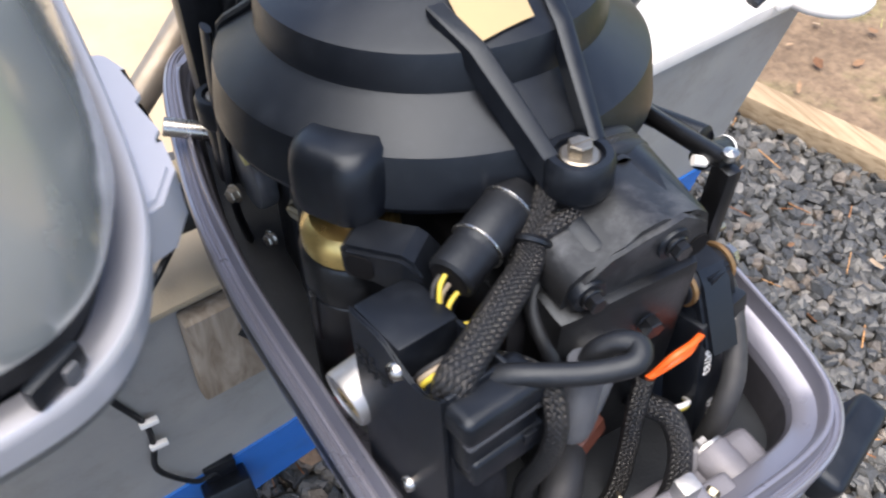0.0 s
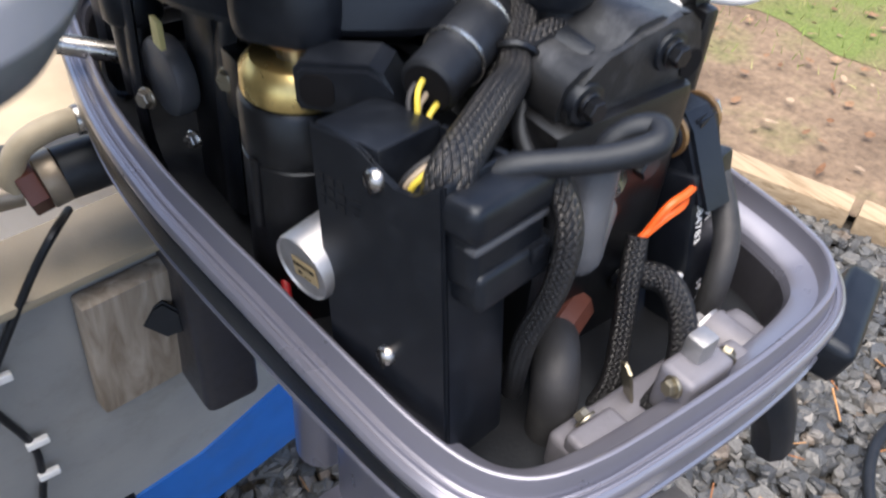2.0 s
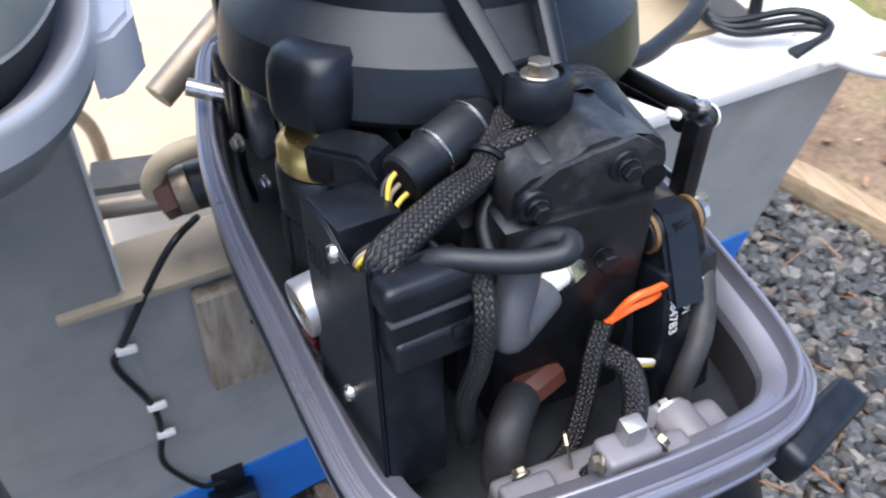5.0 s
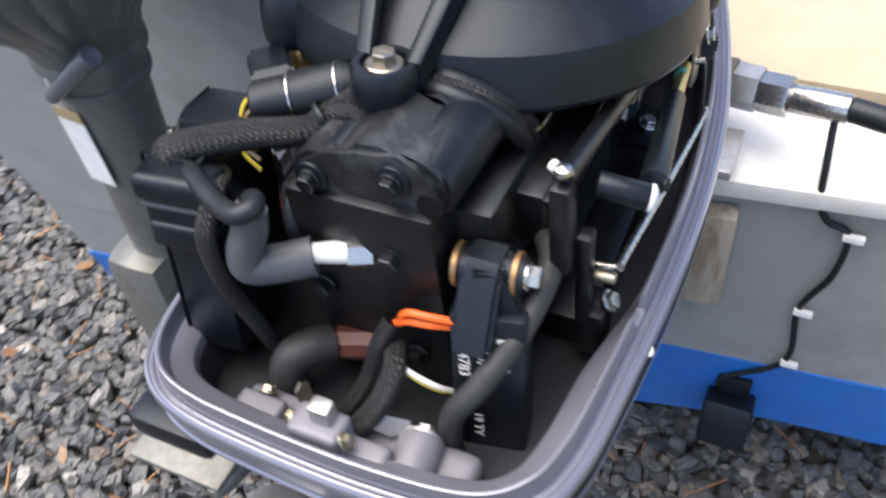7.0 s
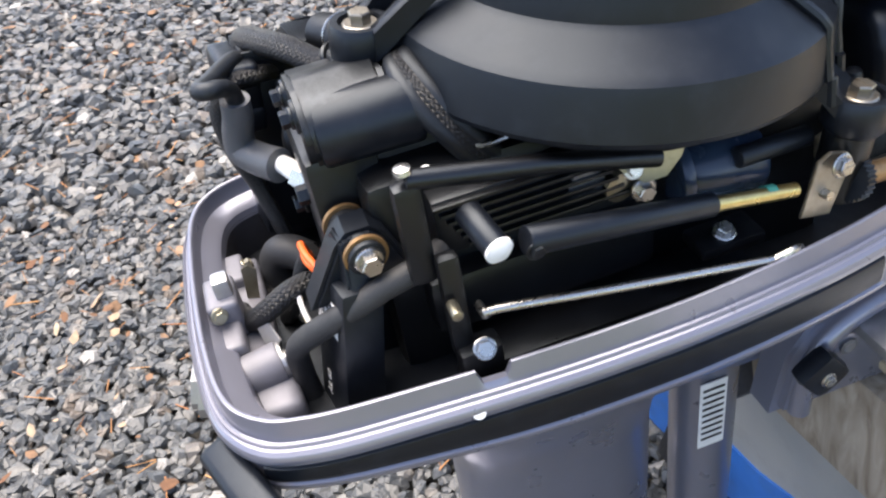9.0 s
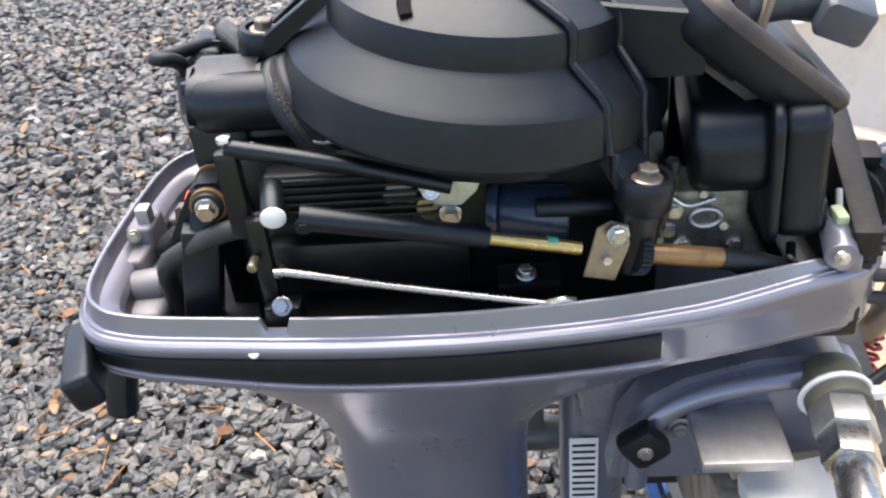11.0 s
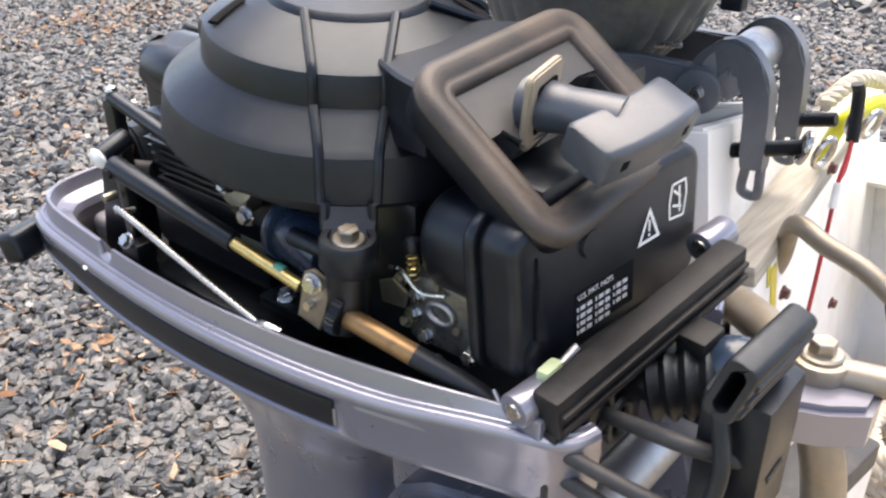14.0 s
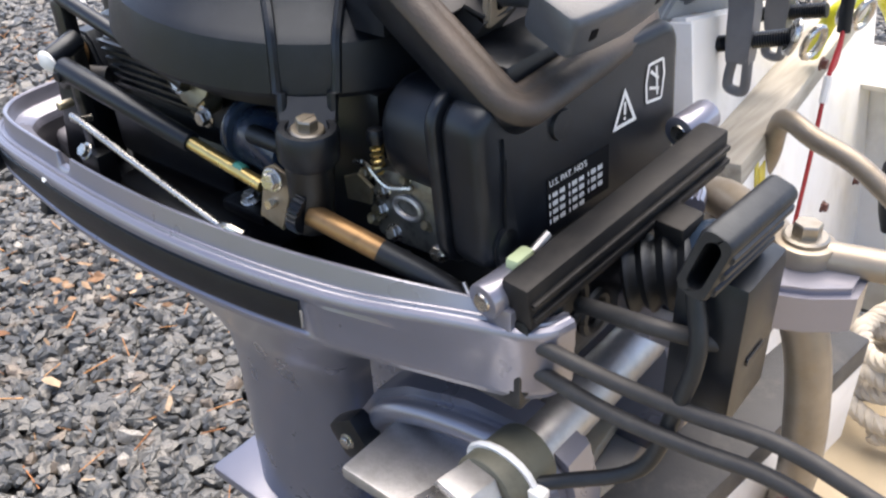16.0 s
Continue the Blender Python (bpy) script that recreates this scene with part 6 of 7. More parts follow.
    part("surround_mount", box((0.0, 0.395, 1.245), (0.150, 0.050, 0.03), 0.006), BLACK_PLASTIC, hf)


recoil_handle()


def front_end():
    a, b = Vector((0.122, 0.460, 1.130)), Vector((-0.085, 0.490, 1.165))
    m = axes((a + b) / 2, a - b, (0, 0, 1))
    L = (a - b).length
    rail = part("front_rail", box((0, 0, 0), (L, 0.034, 0.022), 0.003, m), RAIL, MOTOR, "dusty black ribbed front rail")
    for k in range(2):
        part("rail_rib", box((0, 0.004 - 0.011 * k, -0.0125), (L * 0.98, 0.004, 0.004), 0.001, m), RAIL, rail)
    part("rail_tab", box((-0.028, -0.014, -0.024), (0.026, 0.020, 0.024), 0.003, m), RAIL, rail)
    part("front_panel", box((0.022, 0.462, 1.088), (0.200, 0.014, 0.060), 0.004), BLACK_PLASTIC, MOTOR, "black front panel with cable grommets")
    part("front_ledge", box((0.02, 0.446, 1.062), (0.21, 0.04, 0.03), 0.004), BLACK_PAINT, MOTOR)
    for p, mt in (((0.126, 0.440, 1.129), PAN_PAINT), ((-0.078, 0.466, 1.172), PAN_PAINT)):
        h = part("hinge_barrel", cyl(Vector(p) + V(0.004, 0, 0), Vector(p) + V(-0.030, 0.006, 0.004), 0.0125, n=24, bevel=0.0015), mt, MOTOR, "grey metal hinge barrel")
        part("hinge_socket", lathe([(0.0065, 0), (0.0058, 0.0012), (0.0, 0.0006)], frame_to(Vector(p) + V(0.0045, 0, 0), (1, -0.1, 0)), 16, cap=False), CHROME, h)
    part("hinge_arm", box((0.120, 0.449, 1.117), (0.012, 0.02, 0.018), 0.003), PAN_PAINT, MOTOR)
    part("green_lever", box((0.098, 0.446, 1.146), (0.02, 0.010, 0.010), 0.003, Matrix.Identity(4)), mat("pale_green_plastic", (0.42, 0.50, 0.30), 0.5), MOTOR, "pale green plastic lever")
    part("lever_pin", cyl((0.088, 0.449, 1.148), (0.075, 0.452, 1.156), 0.003, n=8), ALU, MOTOR)
    for x, y, z, r in ((0.074, 0.470, 1.108, 0.017), (0.045, 0.472, 1.085, 0.015)):
        bm = bmesh.new()
        ring = [Vector((x + r * math.cos(t), y, z + r * math.sin(t))) for t in [2 * math.pi * k / 24 for k in range(25)]]
        add_tube(bm, ring, 0.004, 8, smooth=False)
        part("grommet", bm, BLACK_RUBBER, MOTOR)
    part("front_bellows", tube([(0.012, 0.478, 1.10), (0.0, 0.505, 1.108), (-0.012, 0.53, 1.112)], lambda t: 0.026 + 0.003 * math.sin(t * 30), 18, 12), BLACK_RUBBER, MOTOR, "black ribbed rubber bellows")
    part("bellows_bag", tube([(0.0, 0.515, 1.118), (-0.015, 0.53, 1.130), (-0.028, 0.545, 1.128)], lambda t: 0.018 * (1.1 - abs(t - 0.4)), 12), BLUE_GREY, MOTOR)
    for p in ([(0.113, 0.470, 1.099), (0.108, 0.52, 1.092), (0.098, 0.57, 1.085), (0.088, 0.62, 1.081), (0.097, 0.68, 1.078), (0.10, 0.80, 1.05), (0.0, 1.2, 0.80)], [(0.113, 0.470, 1.078), (0.112, 0.525, 1.070), (0.104, 0.575, 1.065), (0.096, 0.625, 1.062), (0.106, 0.685, 1.058), (0.11, 0.80, 1.03), (0.01, 1.2, 0.78)], [(0.070, 0.475, 1.107), (0.080, 0.505, 1.118), (0.088, 0.540, 1.128), (0.07, 0.575, 1.12)]):
        part("control_cable", tube(p, 0.0056, 12), GREY_RUBBER, MOTOR, "black control cable")
    # tiller stub with a ribbed rubber grip
    G = axes((0.068, 0.568, 1.192), (-1, 0.06, 0.0), (0.0, 0.30, 0.95))
    bm = bmesh.new()
    rings = []
    for x, w, h in ((0.040, 0.036, 0.012), (0.037, 0.045, 0.020), (-0.036, 0.045, 0.020), (-0.038, 0.043, 0.018), (-0.038, 0.034, 0.010), (-0.032, 0.033, 0.009), (0.020, 0.033, 0.009)):
        rings.append([bm.verts.new(G @ Vector((x, yy, zz))) for yy, zz in rounded(w, h, 0.006, 4)])
    for p, q in zip(rings, rings[1:]):
        for k in range(len(p)):
            bm.faces.new((p[k], p[(k + 1) % len(p)], q[(k + 1) % len(q)], q[k]))
    bm.faces.new(rings[0][::-1])
    bm.faces.new(rings[-1])
    gp = part("lever_grip", bm, BLACK_RUBBER, MOTOR, "black ribbed hollow rubber lever grip", smooth=40)
    for k in range(3):
        part("grip_rib", box((0.0, -0.013 + k * 0.012, 0.0100), (0.072, 0.006, 0.005), 0.0025, G), BLACK_RUBBER, gp)
    part("switch_body", box((0.048, 0.562, 1.115), (0.060, 0.045, 0.105), 0.008), BLACK_PLASTIC, MOTOR, "black plastic switch body")
    part("switch_bars", box((0.054, 0.5855, 1.11), (0.025, 0.001, 0.004), 0), BLACK_RUBBER, MOTOR)
    part("kill_cable", tube([(0.086, 0.556, 1.16), (0.092, 0.565, 1.125), (0.098, 0.560, 1.085), (0.105, 0.545, 1.03), (0.118, 0.50, 1.000), (0.135, 0.47, 0.99)], 0.0055, 10), BLACK_RUBBER, MOTOR, "black taped cable")
    # steering arm
    S = [(-0.040, -0.028), (0.0, -0.030), (0.022, -0.024), (0.030, 0.0), (0.022, 0.024), (0.0, 0.030), (-0.04, 0.028)]
    sa = part("steering_arm", plate([(x * 1.3, y) for x, y in S], 0.036, axes((-0.050, 0.580, 1.076), (-0.42, 0.9, 0), (-0.9, -0.42, 0)), 0.005), PAN_PAINT, MOTOR, "grey painted steering arm")
    part("arm_neck", box((-0.03, 0.505, 1.06), (0.07, 0.12, 0.035), 0.008), PAN_PAINT, sa)
    part("link_eye", cyl((-0.062, 0.571, 1.110), (-0.062, 0.571, 1.126), 0.021, n=28, bevel=0.003), OLD_ALU_TUBE, sa)
    bolt((-0.062, 0.571, 1.126), (0, 0, 1), 0.0098, sa, DULL_STEEL, 0.013, 1.6, slot=False)
    part("link_rod", tube([(-0.064, 0.585, 1.116), (-0.075, 0.621, 1.115), (-0.105, 0.72, 1.112), (-0.20, 1.0, 1.10)], 0.0115, 16), OLD_ALU_TUBE, MOTOR, "weathered steering link rod")
    part("steering_tube", tube([(-0.198, 0.450, 1.060), (-0.13, 0.490, 1.098), (-0.085, 0.535, 1.110), (-0.062, 0.560, 1.100), (-0.058, 0.59, 1.04), (-0.08, 0.60, 0.92), (-0.16, 0.58, 0.76), (-0.22, 0.56, 0.62)], 0.0165, 16), OLD_ALU_TUBE, MOTOR, "weathered bent alloy tube")


front_end()


def swivel():
    # starboard clamp bracket with a recessed web
    P = [(0.275, 0.86), (0.285, 0.93), (0.305, 0.962), (0.34, 0.985), (0.40, 1.003), (0.455, 1.008), (0.49, 0.99), (0.502, 0.95), (0.498, 0.86)]
    for s, lab in ((1, "grey starboard clamp bracket"), (-1, "grey port clamp bracket")):
        m = axes((0.062 * s, 0, 0), (0, 1, 0), (0, 0, 1))
        br = part("clamp_bracket", plate(P, 0.045 * s, m, 0.008), PAN_PAINT, MOTOR, lab, smooth=45)
        arch = [(0.1075 * s, y, z) for y, z in ((0.300, 0.862), (0.303, 0.905), (0.313, 0.940), (0.335, 0.962), (0.370, 0.977), (0.420, 0.988), (0.462, 0.990), (0.486, 0.975))]
        part("arch_rim", tube(arch, 0.0105, 14, 6), PAN_PAINT, br, "rounded raised rim of the bracket")
        part("bracket_boss", cyl((0.104 * s, 0.336, 0.936), (0.113 * s, 0.336, 0.936), 0.0130, n=24, bevel=0.002), PAN_PAINT, br)
        part("boss_bolt", lathe([(0.0085, 0), (0.0085, 0.004), (0.006, 0.005), (0.0, 0.003)], frame_to((0.112 * s, 0.336, 0.936), (s, 0, 0)), 8, cap=False), CLAMP_GREY, br)
    part("swivel_body", box((0, 0.33, 0.93), (0.12, 0.16, 0.10), 0.02), PAN_PAINT, MOTOR, "grey swivel body")
    part("swivel_tube", cyl((0, 0.27, 0.55), (0, 0.27, 1.0), 0.035, n=24), PAN_PAINT, MOTOR)
    part("warning_label", box((0.037, 0.258, 0.80), (0.0012, 0.03, 0.10), 0, Matrix.Identity(4)), WHITE_PLASTIC, MOTOR, "white label with rows of fine print")
    for k in range(9):
        part("print_bar", box((0.0382, 0.258, 0.84 - k * 0.0095), (0.0006, 0.024, 0.003), 0), INK_AND_HOLES, MOTOR)
    part("tilt_stop", box((0.124, 0.302, 0.930), (0.022, 0.038, 0.038), 0.008, Matrix.Translation((0.124, 0.302, 0.930)) @ Matrix.Rotation(radians(38), 4, "X") @ Matrix.Translation((-0.124, -0.302, -0.930))), BLACK_PLASTIC, MOTOR, "square black rubber stop")
    bolt((0.135, 0.302, 0.930), (1, 0, 0), 0.006, MOTOR, CHROME, 0.004, 1.2)
    # Leg shares the pan's paint; its shade is put into the colour
    part("clamp_leg", box((-0.092, 0.355, 0.785), (0.066, 0.10, 0.25), 0.014, None, 3), PAN_IN_SHADE, MOTOR, "port clamp leg, pan grey darkened for shade")
    part("torn_flap", plate([(-0.022, -0.010), (0.004, -0.024), (0.020, -0.016), (0.016, 0.010), (-0.004, 0.022), (-0.016, 0.012)], 0.008, axes((-0.137, 0.352, 0.795), (0.9, -0.4, -0.2), (0.2, 0.1, 1)), 0.003), BLACK_RUBBER, MOTOR, "crumpled black rubber flap")
    part("clamp_plate", box((0.140, 0.378, 0.955), (0.075, 0.075, 0.012), 0.003), ALU, MOTOR, "flat pale alloy clamp plate")
    # steering cable fittings on the tilt tube
    t = part("tilt_tube", cyl((-0.12, 0.462, 0.988), (0.145, 0.458, 0.988), 0.021, n=28), ALU, MOTOR, "worn alloy tilt tube")
    part("tube_nut", cyl((0.152, 0.455, 0.989), (0.182, 0.450, 0.990), 0.0255, n=6, bevel=0.002), ALU, t)
    part("tube_sleeve", cyl((0.104, 0.460, 0.988), (0.153, 0.456, 0.990), 0.0265, n=28, bevel=0.003), OLIVE, t, "grimy olive rubber sleeve")
    part("cable_nut", cyl((0.182, 0.449, 0.990), (0.215, 0.442, 0.993), 0.0225, n=6, bevel=0.002), CHROME, t, "bright steel cable nut")
    part("cable_ferrule", cyl((0.215, 0.442, 0.993), (0.275, 0.430, 1.000), 0.016, n=20, bevel=0.002), CHROME, t)
    part("steering_cable", tube([(0.275, 0.430, 1.0), (0.34, 0.42, 1.0), (0.45, 0.46, 0.985), (0.62, 0.60, 0.98), (0.72, 0.9, 0.99), (0.76, 1.6, 1.0)], 0.0135, 14), BLACK_RUBBER, MOTOR, "thick black steering cable")
    bm = bmesh.new()
    ring = [Vector((0.132 + 0.004 * math.sin(k), 0.457 + 0.0280 * math.cos(k), 0.989 + 0.0280 * math.sin(k))) for k in [2 * math.pi * j / 20 for j in range(21)]]
    add_tube(bm, ring, 0.0028, 6, smooth=False)
    add_box(bm, (0.134, 0.488, 0.993), (0.010, 0.012, 0.008), 0.001)
    part("zip_tie", bm, WHITE_PLASTIC, t, "white nylon cable tie")


swivel()


def port_side():
    """Linkage seen between the starter and the port rim."""
    part("timer_wheel", cyl((-0.122, 0.231, 1.1445), (-0.139, 0.230, 1.1445), 0.0290, n=36, bevel=0.004), HANDLE_GREY, MOTOR, "dark grey round cam wheel")
    part("cam_strap", tube([(-0.135, 0.27, 1.26), (-0.142, 0.262, 1.19), (-0.147, 0.255, 1.10), (-0.142, 0.25, 1.05)], 0.010, 8, flat=0.35), BLACK_PLASTIC, MOTOR, "black plastic strap")
    part("cam_strap", tube([(-0.105, 0.17, 1.24), (-0.118, 0.165, 1.17), (-0.122, 0.16, 1.07)], 0.014, 8, flat=0.35), BLACK_PLASTIC, MOTOR)
    bolt((-0.1495, 0.2295, 1.1326), (-1, -0.4, 0.1), 0.0062, MOTOR, DULL_STEEL, 0.007, 1.3)
    bolt((-0.1405, 0.1768, 1.1255), (-1, -0.4, 0.1), 0.005, MOTOR, CHROME, 0.006, 1.3)
    part("yellow_tag", box((-0.141, 0.212, 1.1885), (0.004, 0.013, 0.020), 0.001), mat("pale_yellow_plastic", (0.65, 0.58, 0.25), 0.5), MOTOR, "pale yellow tag")
    part("side_bar", box((-0.11, 0.20, 1.13), (0.02, 0.05, 0.17), 0.006), BLACK_PAINT, MOTOR)
    part("pivot_pin", cyl((-0.175, 0.34, 1.13), (-0.13, 0.325, 1.115), 0.0085, n=14), CHROME, MOTOR)
    part("front_tower", box((-0.117, 0.364, 1.175), (0.036, 0.028, 0.22), 0.006), BLACK_PLASTIC, MOTOR, "black upright at the front of the pan")


port_side()


# ---------------------------------------------------------------- second motor
SECOND = thing("outboard_motor", (-0.45, 0.15, 0.35), "older grey-green outboard motor with its cowl on, beside the first", "outboard motor")
SC = V(-0.40, 0.0, 0.0)


def second_loop(grow=0.0, squeeze=1.0, k=6):
    """Plan of the second motor's cowl, grown outwards or squeezed to its middle."""
    half = [(0.0, -0.083), (0.06, -0.080), (0.10, -0.074), (0.122, -0.066), (0.139, -0.050), (0.151, -0.025), (0.159, 0.006), (0.163, 0.06), (0.165, 0.14), (0.164, 0.24), (0.155, 0.32), (0.125, 0.385), (0.07, 0.415)]
    pts = [V(x, y, 0) for x, y in half] + [V(0, 0.42, 0)] + [V(-x, y, 0) for x, y in half[:0:-1]]
    C = spline(pts, k, True)
    mid = V(0, 0.17, 0)
    out = []
    n = len(C)
    for i, p in enumerate(C):
        t = (C[(i + 1) % n] - C[i - 1]).normalized()
        out.append(mid + (p + V(t.y, -t.x, 0) * grow - mid) * squeeze + SC)
    return out


def loft(levels, cap_top=True, cap_bottom=False):
    """Skin over levels of (grow, squeeze, height, rearward shift)."""
    bm = bmesh.new()
    rings = []
    for g, s, z, dy in levels:
        rings.append([bm.verts.new((p.x, p.y + dy, z)) for p in second_loop(g, s)])
    for a, b in zip(rings, rings[1:]):
        for i in range(len(a)):
            bm.faces.new((a[i], a[(i + 1) % len(a)], b[(i + 1) % len(b)], b[i]))
    if cap_top:
        bm.faces.new(rings[-1])
    if cap_bottom:
        bm.faces.new(rings[0][::-1])
    return bm


def carve(bm, cutter):
    """The solid of bm with the cutter taken out of it."""
    pair = []
    for b in (bm, cutter):
        bmesh.ops.recalc_face_normals(b, faces=b.faces)
        me = bpy.data.meshes.new("blank")
        b.to_mesh(me)
        b.free()
        pair.append(new("blank", me))
    mod = pair[0].modifiers.new("cut", "BOOLEAN")
    mod.operation, mod.object, mod.solver = "DIFFERENCE", pair[1], "EXACT"
    bpy.context.view_layer.update()
    me = bpy.data.meshes.new_from_object(pair[0].evaluated_get(bpy.context.evaluated_depsgraph_get()))
    out = bmesh.new()
    out.from_mesh(me)
    bpy.data.meshes.remove(me)
    for ob in pair:
        bpy.data.objects.remove(ob)
    return out


def second_motor():
    s = SECOND
    pocket = box((-0.40, -0.066, 1.541), (0.232, 0.112, 0.070), 0.014, None, 3)
    cowl = part("cowl", carve(loft([(-0.013, 1, 1.388, 0), (-0.0015, 1, 1.386, 0), (0.001, 1, 1.392, 0), (0.001, 0.985, 1.43, 0), (0., 0.938, 1.5, 0.002), (-0.001, 0.896, 1.55, 0.004), (-0.001, 0.852, 1.59, 0.006), (0., 0.8, 1.618, 0.008), (0.003, 0.73, 1.642, 0.01), (0.003, 0.62, 1.66, 0.01), (0.003, 0.5, 1.676, 0.01), (0.003, 0.2, 1.68, 0.01)]), pocket), COWL_PAINT, s, "scuffed metallic grey-green cowl", smooth=70)
    rim = [(-0.40, -0.0620, 1.5035), (-0.33, -0.0590, 1.5035), (-0.3046, -0.0550, 1.5035), (-0.2911, -0.0500, 1.5040), (-0.2809, -0.0440, 1.5045), (-0.2745, -0.0375, 1.5065), (-0.2735, -0.0340, 1.5125), (-0.2760, -0.0320, 1.5243), (-0.2785, -0.0300, 1.5368), (-0.2860, -0.0280, 1.562)]
    part("pocket_rim", tube(rim, 0.0042, 14), COWL_PAINT, cowl, "rounded bright rim of the grip pocket")
    part("seal", loft([(-0.012, 1, 1.362, 0), (-0.0075, 1, 1.372, 0), (-0.0075, 1, 1.386, 0), (-0.012, 1, 1.390, 0)], False), BLACK_RUBBER, s, "black rubber cowl seal")
    pn = part("cowl_pan", loft([(-0.085, 1, 1.308, -0.006), (-0.065, 1, 1.310, -0.006), (-0.030, 1, 1.320, -0.006), (-0.007, 1, 1.334, -0.006), (0.003, 1, 1.346, -0.004), (0.005, 1, 1.352, -0.004)], False, True), SECOND_PAN_SHADED, s, "grey-green lower cowl pan, darkened for its shaded underside", smooth=45)
    part("pan_lip", loft([(0.005, 1, 1.352, -0.004), (0.0075, 1, 1.366, -0.004), (0.008, 1, 1.370, -0.004), (0.0065, 1, 1.3725, -0.004), (0.002, 1, 1.3725, -0.004), (-0.004, 1, 1.368, -0.004), (-0.013, 1, 1.364, -0.004)], False), SECOND_PAN_LIT, pn, "worn raised lip of the pan, paled for sky light", smooth=45)
    E = [(-0.240, 0.004), (-0.2265, 0.009), (-0.2150, 0.028), (-0.2140, 0.050), (-0.2165, 0.054), (-0.2145, 0.080), (-0.2165, 0.084), (-0.2140, 0.112), (-0.220, 0.128), (-0.245, 0.134)]
    part("side_ledge", plate(E, 0.034, Matrix.Translation((0, 0, 1.325)), 0.003), SECOND_PAN_LIT, pn, "pale cast ledge with worn notches")
    # latch at the quarter
    lm = axes((-0.287, -0.073, 1.380), (0.83, 0.55, 0), (0, 0, 1))
    part("latch_slot", box((0, 0, 0.004), (0.024, 0.012, 0.005), 0.002, lm), BLACK_PLASTIC, pn, "black latch slot")
    part("latch_knob", box((0.004, -0.002, 0.005), (0.007, 0.009, 0.007), 0.002, lm), HANDLE_GREY, pn, "worn grey latch knob")
    pm = axes((-0.2555, -0.036, 1.3575), (0.50, 0.86, 0), (0.12, -0.08, 1))
    part("decal", box((0, 0, 0.0005), (0.030, 0.016, 0.001), 0.0004, pm), INK_AND_HOLES, pn, "small dark decal")
    text("ON", pm @ Matrix.Translation((-0.009, -0.004, 0.0014)), 0.010, WHITE_INK, pn)
    # ribbed underside, drain fitting
    for k in range(9):
        part("pan_rib", box((-0.452, 0.172 + 0.012 * k, 1.304), (0.06, 0.004, 0.020), 0.001), COWL_PAINT, pn)
    part("drain_fitting", cyl((-0.50, 0.265, 1.315), (-0.47, 0.272, 1.285), 0.026, 0.022, 24, 0.003), WHITE_PLASTIC, s, "pale plastic drain fitting")
    part("drain_plug", cyl((-0.475, 0.271, 1.289), (-0.455, 0.275, 1.272), 0.014, 0.012, 18, 0.002), BLACK_RUBBER, s, "black rubber plug")
    # fluted bell between pan and leg
    bm = bmesh.new()
    rings = []
    for z, rx, ry, cy, fl in ((1.315, 0.120, 0.160, 0.152, 0.0), (1.275, 0.112, 0.150, 0.148, 0.02), (1.235, 0.098, 0.130, 0.145, 0.035), (1.205, 0.082, 0.104, 0.143, 0.04), (1.180, 0.066, 0.078, 0.142, 0.03), (1.16, 0.058, 0.063, 0.14, 0.0), (1.14, 0.055, 0.057, 0.14, 0.0)):
        ring = []
        for k in range(168):
            a = 2 * math.pi * k / 168
            w = 1 + fl * abs(math.cos(14 * a))
            ring.append(bm.verts.new((-0.435 + rx * w * math.cos(a), cy + ry * w * math.sin(a), z)))
        rings.append(ring)
    for a, b in zip(rings, rings[1:]):
        for k in range(168):
            bm.faces.new((a[k], a[(k + 1) % 168], b[(k + 1) % 168], b[k]))
    bm.faces.new(rings[0])
    bm.faces.new(rings[-1][::-1])
    part("fluted_bell", bm, LEG_PAINT, s, "olive grey fluted bell under the pan", smooth=25)
    a0 = V(-0.437, 0.14, 0)
    lean = V(-0.09, 0.02, -1)

    def on_leg(z):
        return a0 + V(0, 0, 1.14) + lean * (1.14 - z)
    ax = (on_leg(0.6) - on_leg(1.1)).normalized()
    prof = [(0.056, 0), (0.059, 0.006), (0.059, 0.014), (0.051, 0.018), (0.051, 0.036), (0.054, 0.038), (0.054, 0.046), (0.047, 0.050), (0.045, 0.115), (0.044, 0.30), (0.044, 0.62)]
    leg2 = part("leg", lathe(prof, frame_to(on_leg(1.145), ax), 40), LEG_PAINT, s, "dirty olive grey leg tube")
    out = V(-0.10, -0.995, 0).normalized()
    side = V(0.995, -0.10, 0)
    lm2 = axes(on_leg(1.030) + out * 0.0475, side, -ax)
    part("leg_label", plate([(-0.026, -0.052), (0.014, -0.052), (0.014, 0.036), (-0.026, 0.036)], 0.0015, lm2), WHITE_PLASTIC, leg2, "worn white paper label")
    part("label_band", plate([(-0.026, 0.036), (0.014, 0.036), (0.014, 0.050), (-0.026, 0.050)], 0.0016, lm2), STICKER, leg2, "yellow band of the label")
    part("leg_arm", cyl(on_leg(1.11) + V(-0.005, -0.062, 0.0), on_leg(1.14) + V(0.070, -0.055, 0.03), 0.008, 0.011, 20, 0.003), CLAMP_GREY, leg2)
    part("exhaust_snout", box(tuple(on_leg(0.70)), (0.09, 0.15, 0.30), 0.03), LEG_PAINT, s, "olive grey lower leg")
    part("cavitation_plate", box(tuple(on_leg(0.46)), (0.17, 0.32, 0.014), 0.006), LEG_PAINT, s, "flat plate above the propeller")
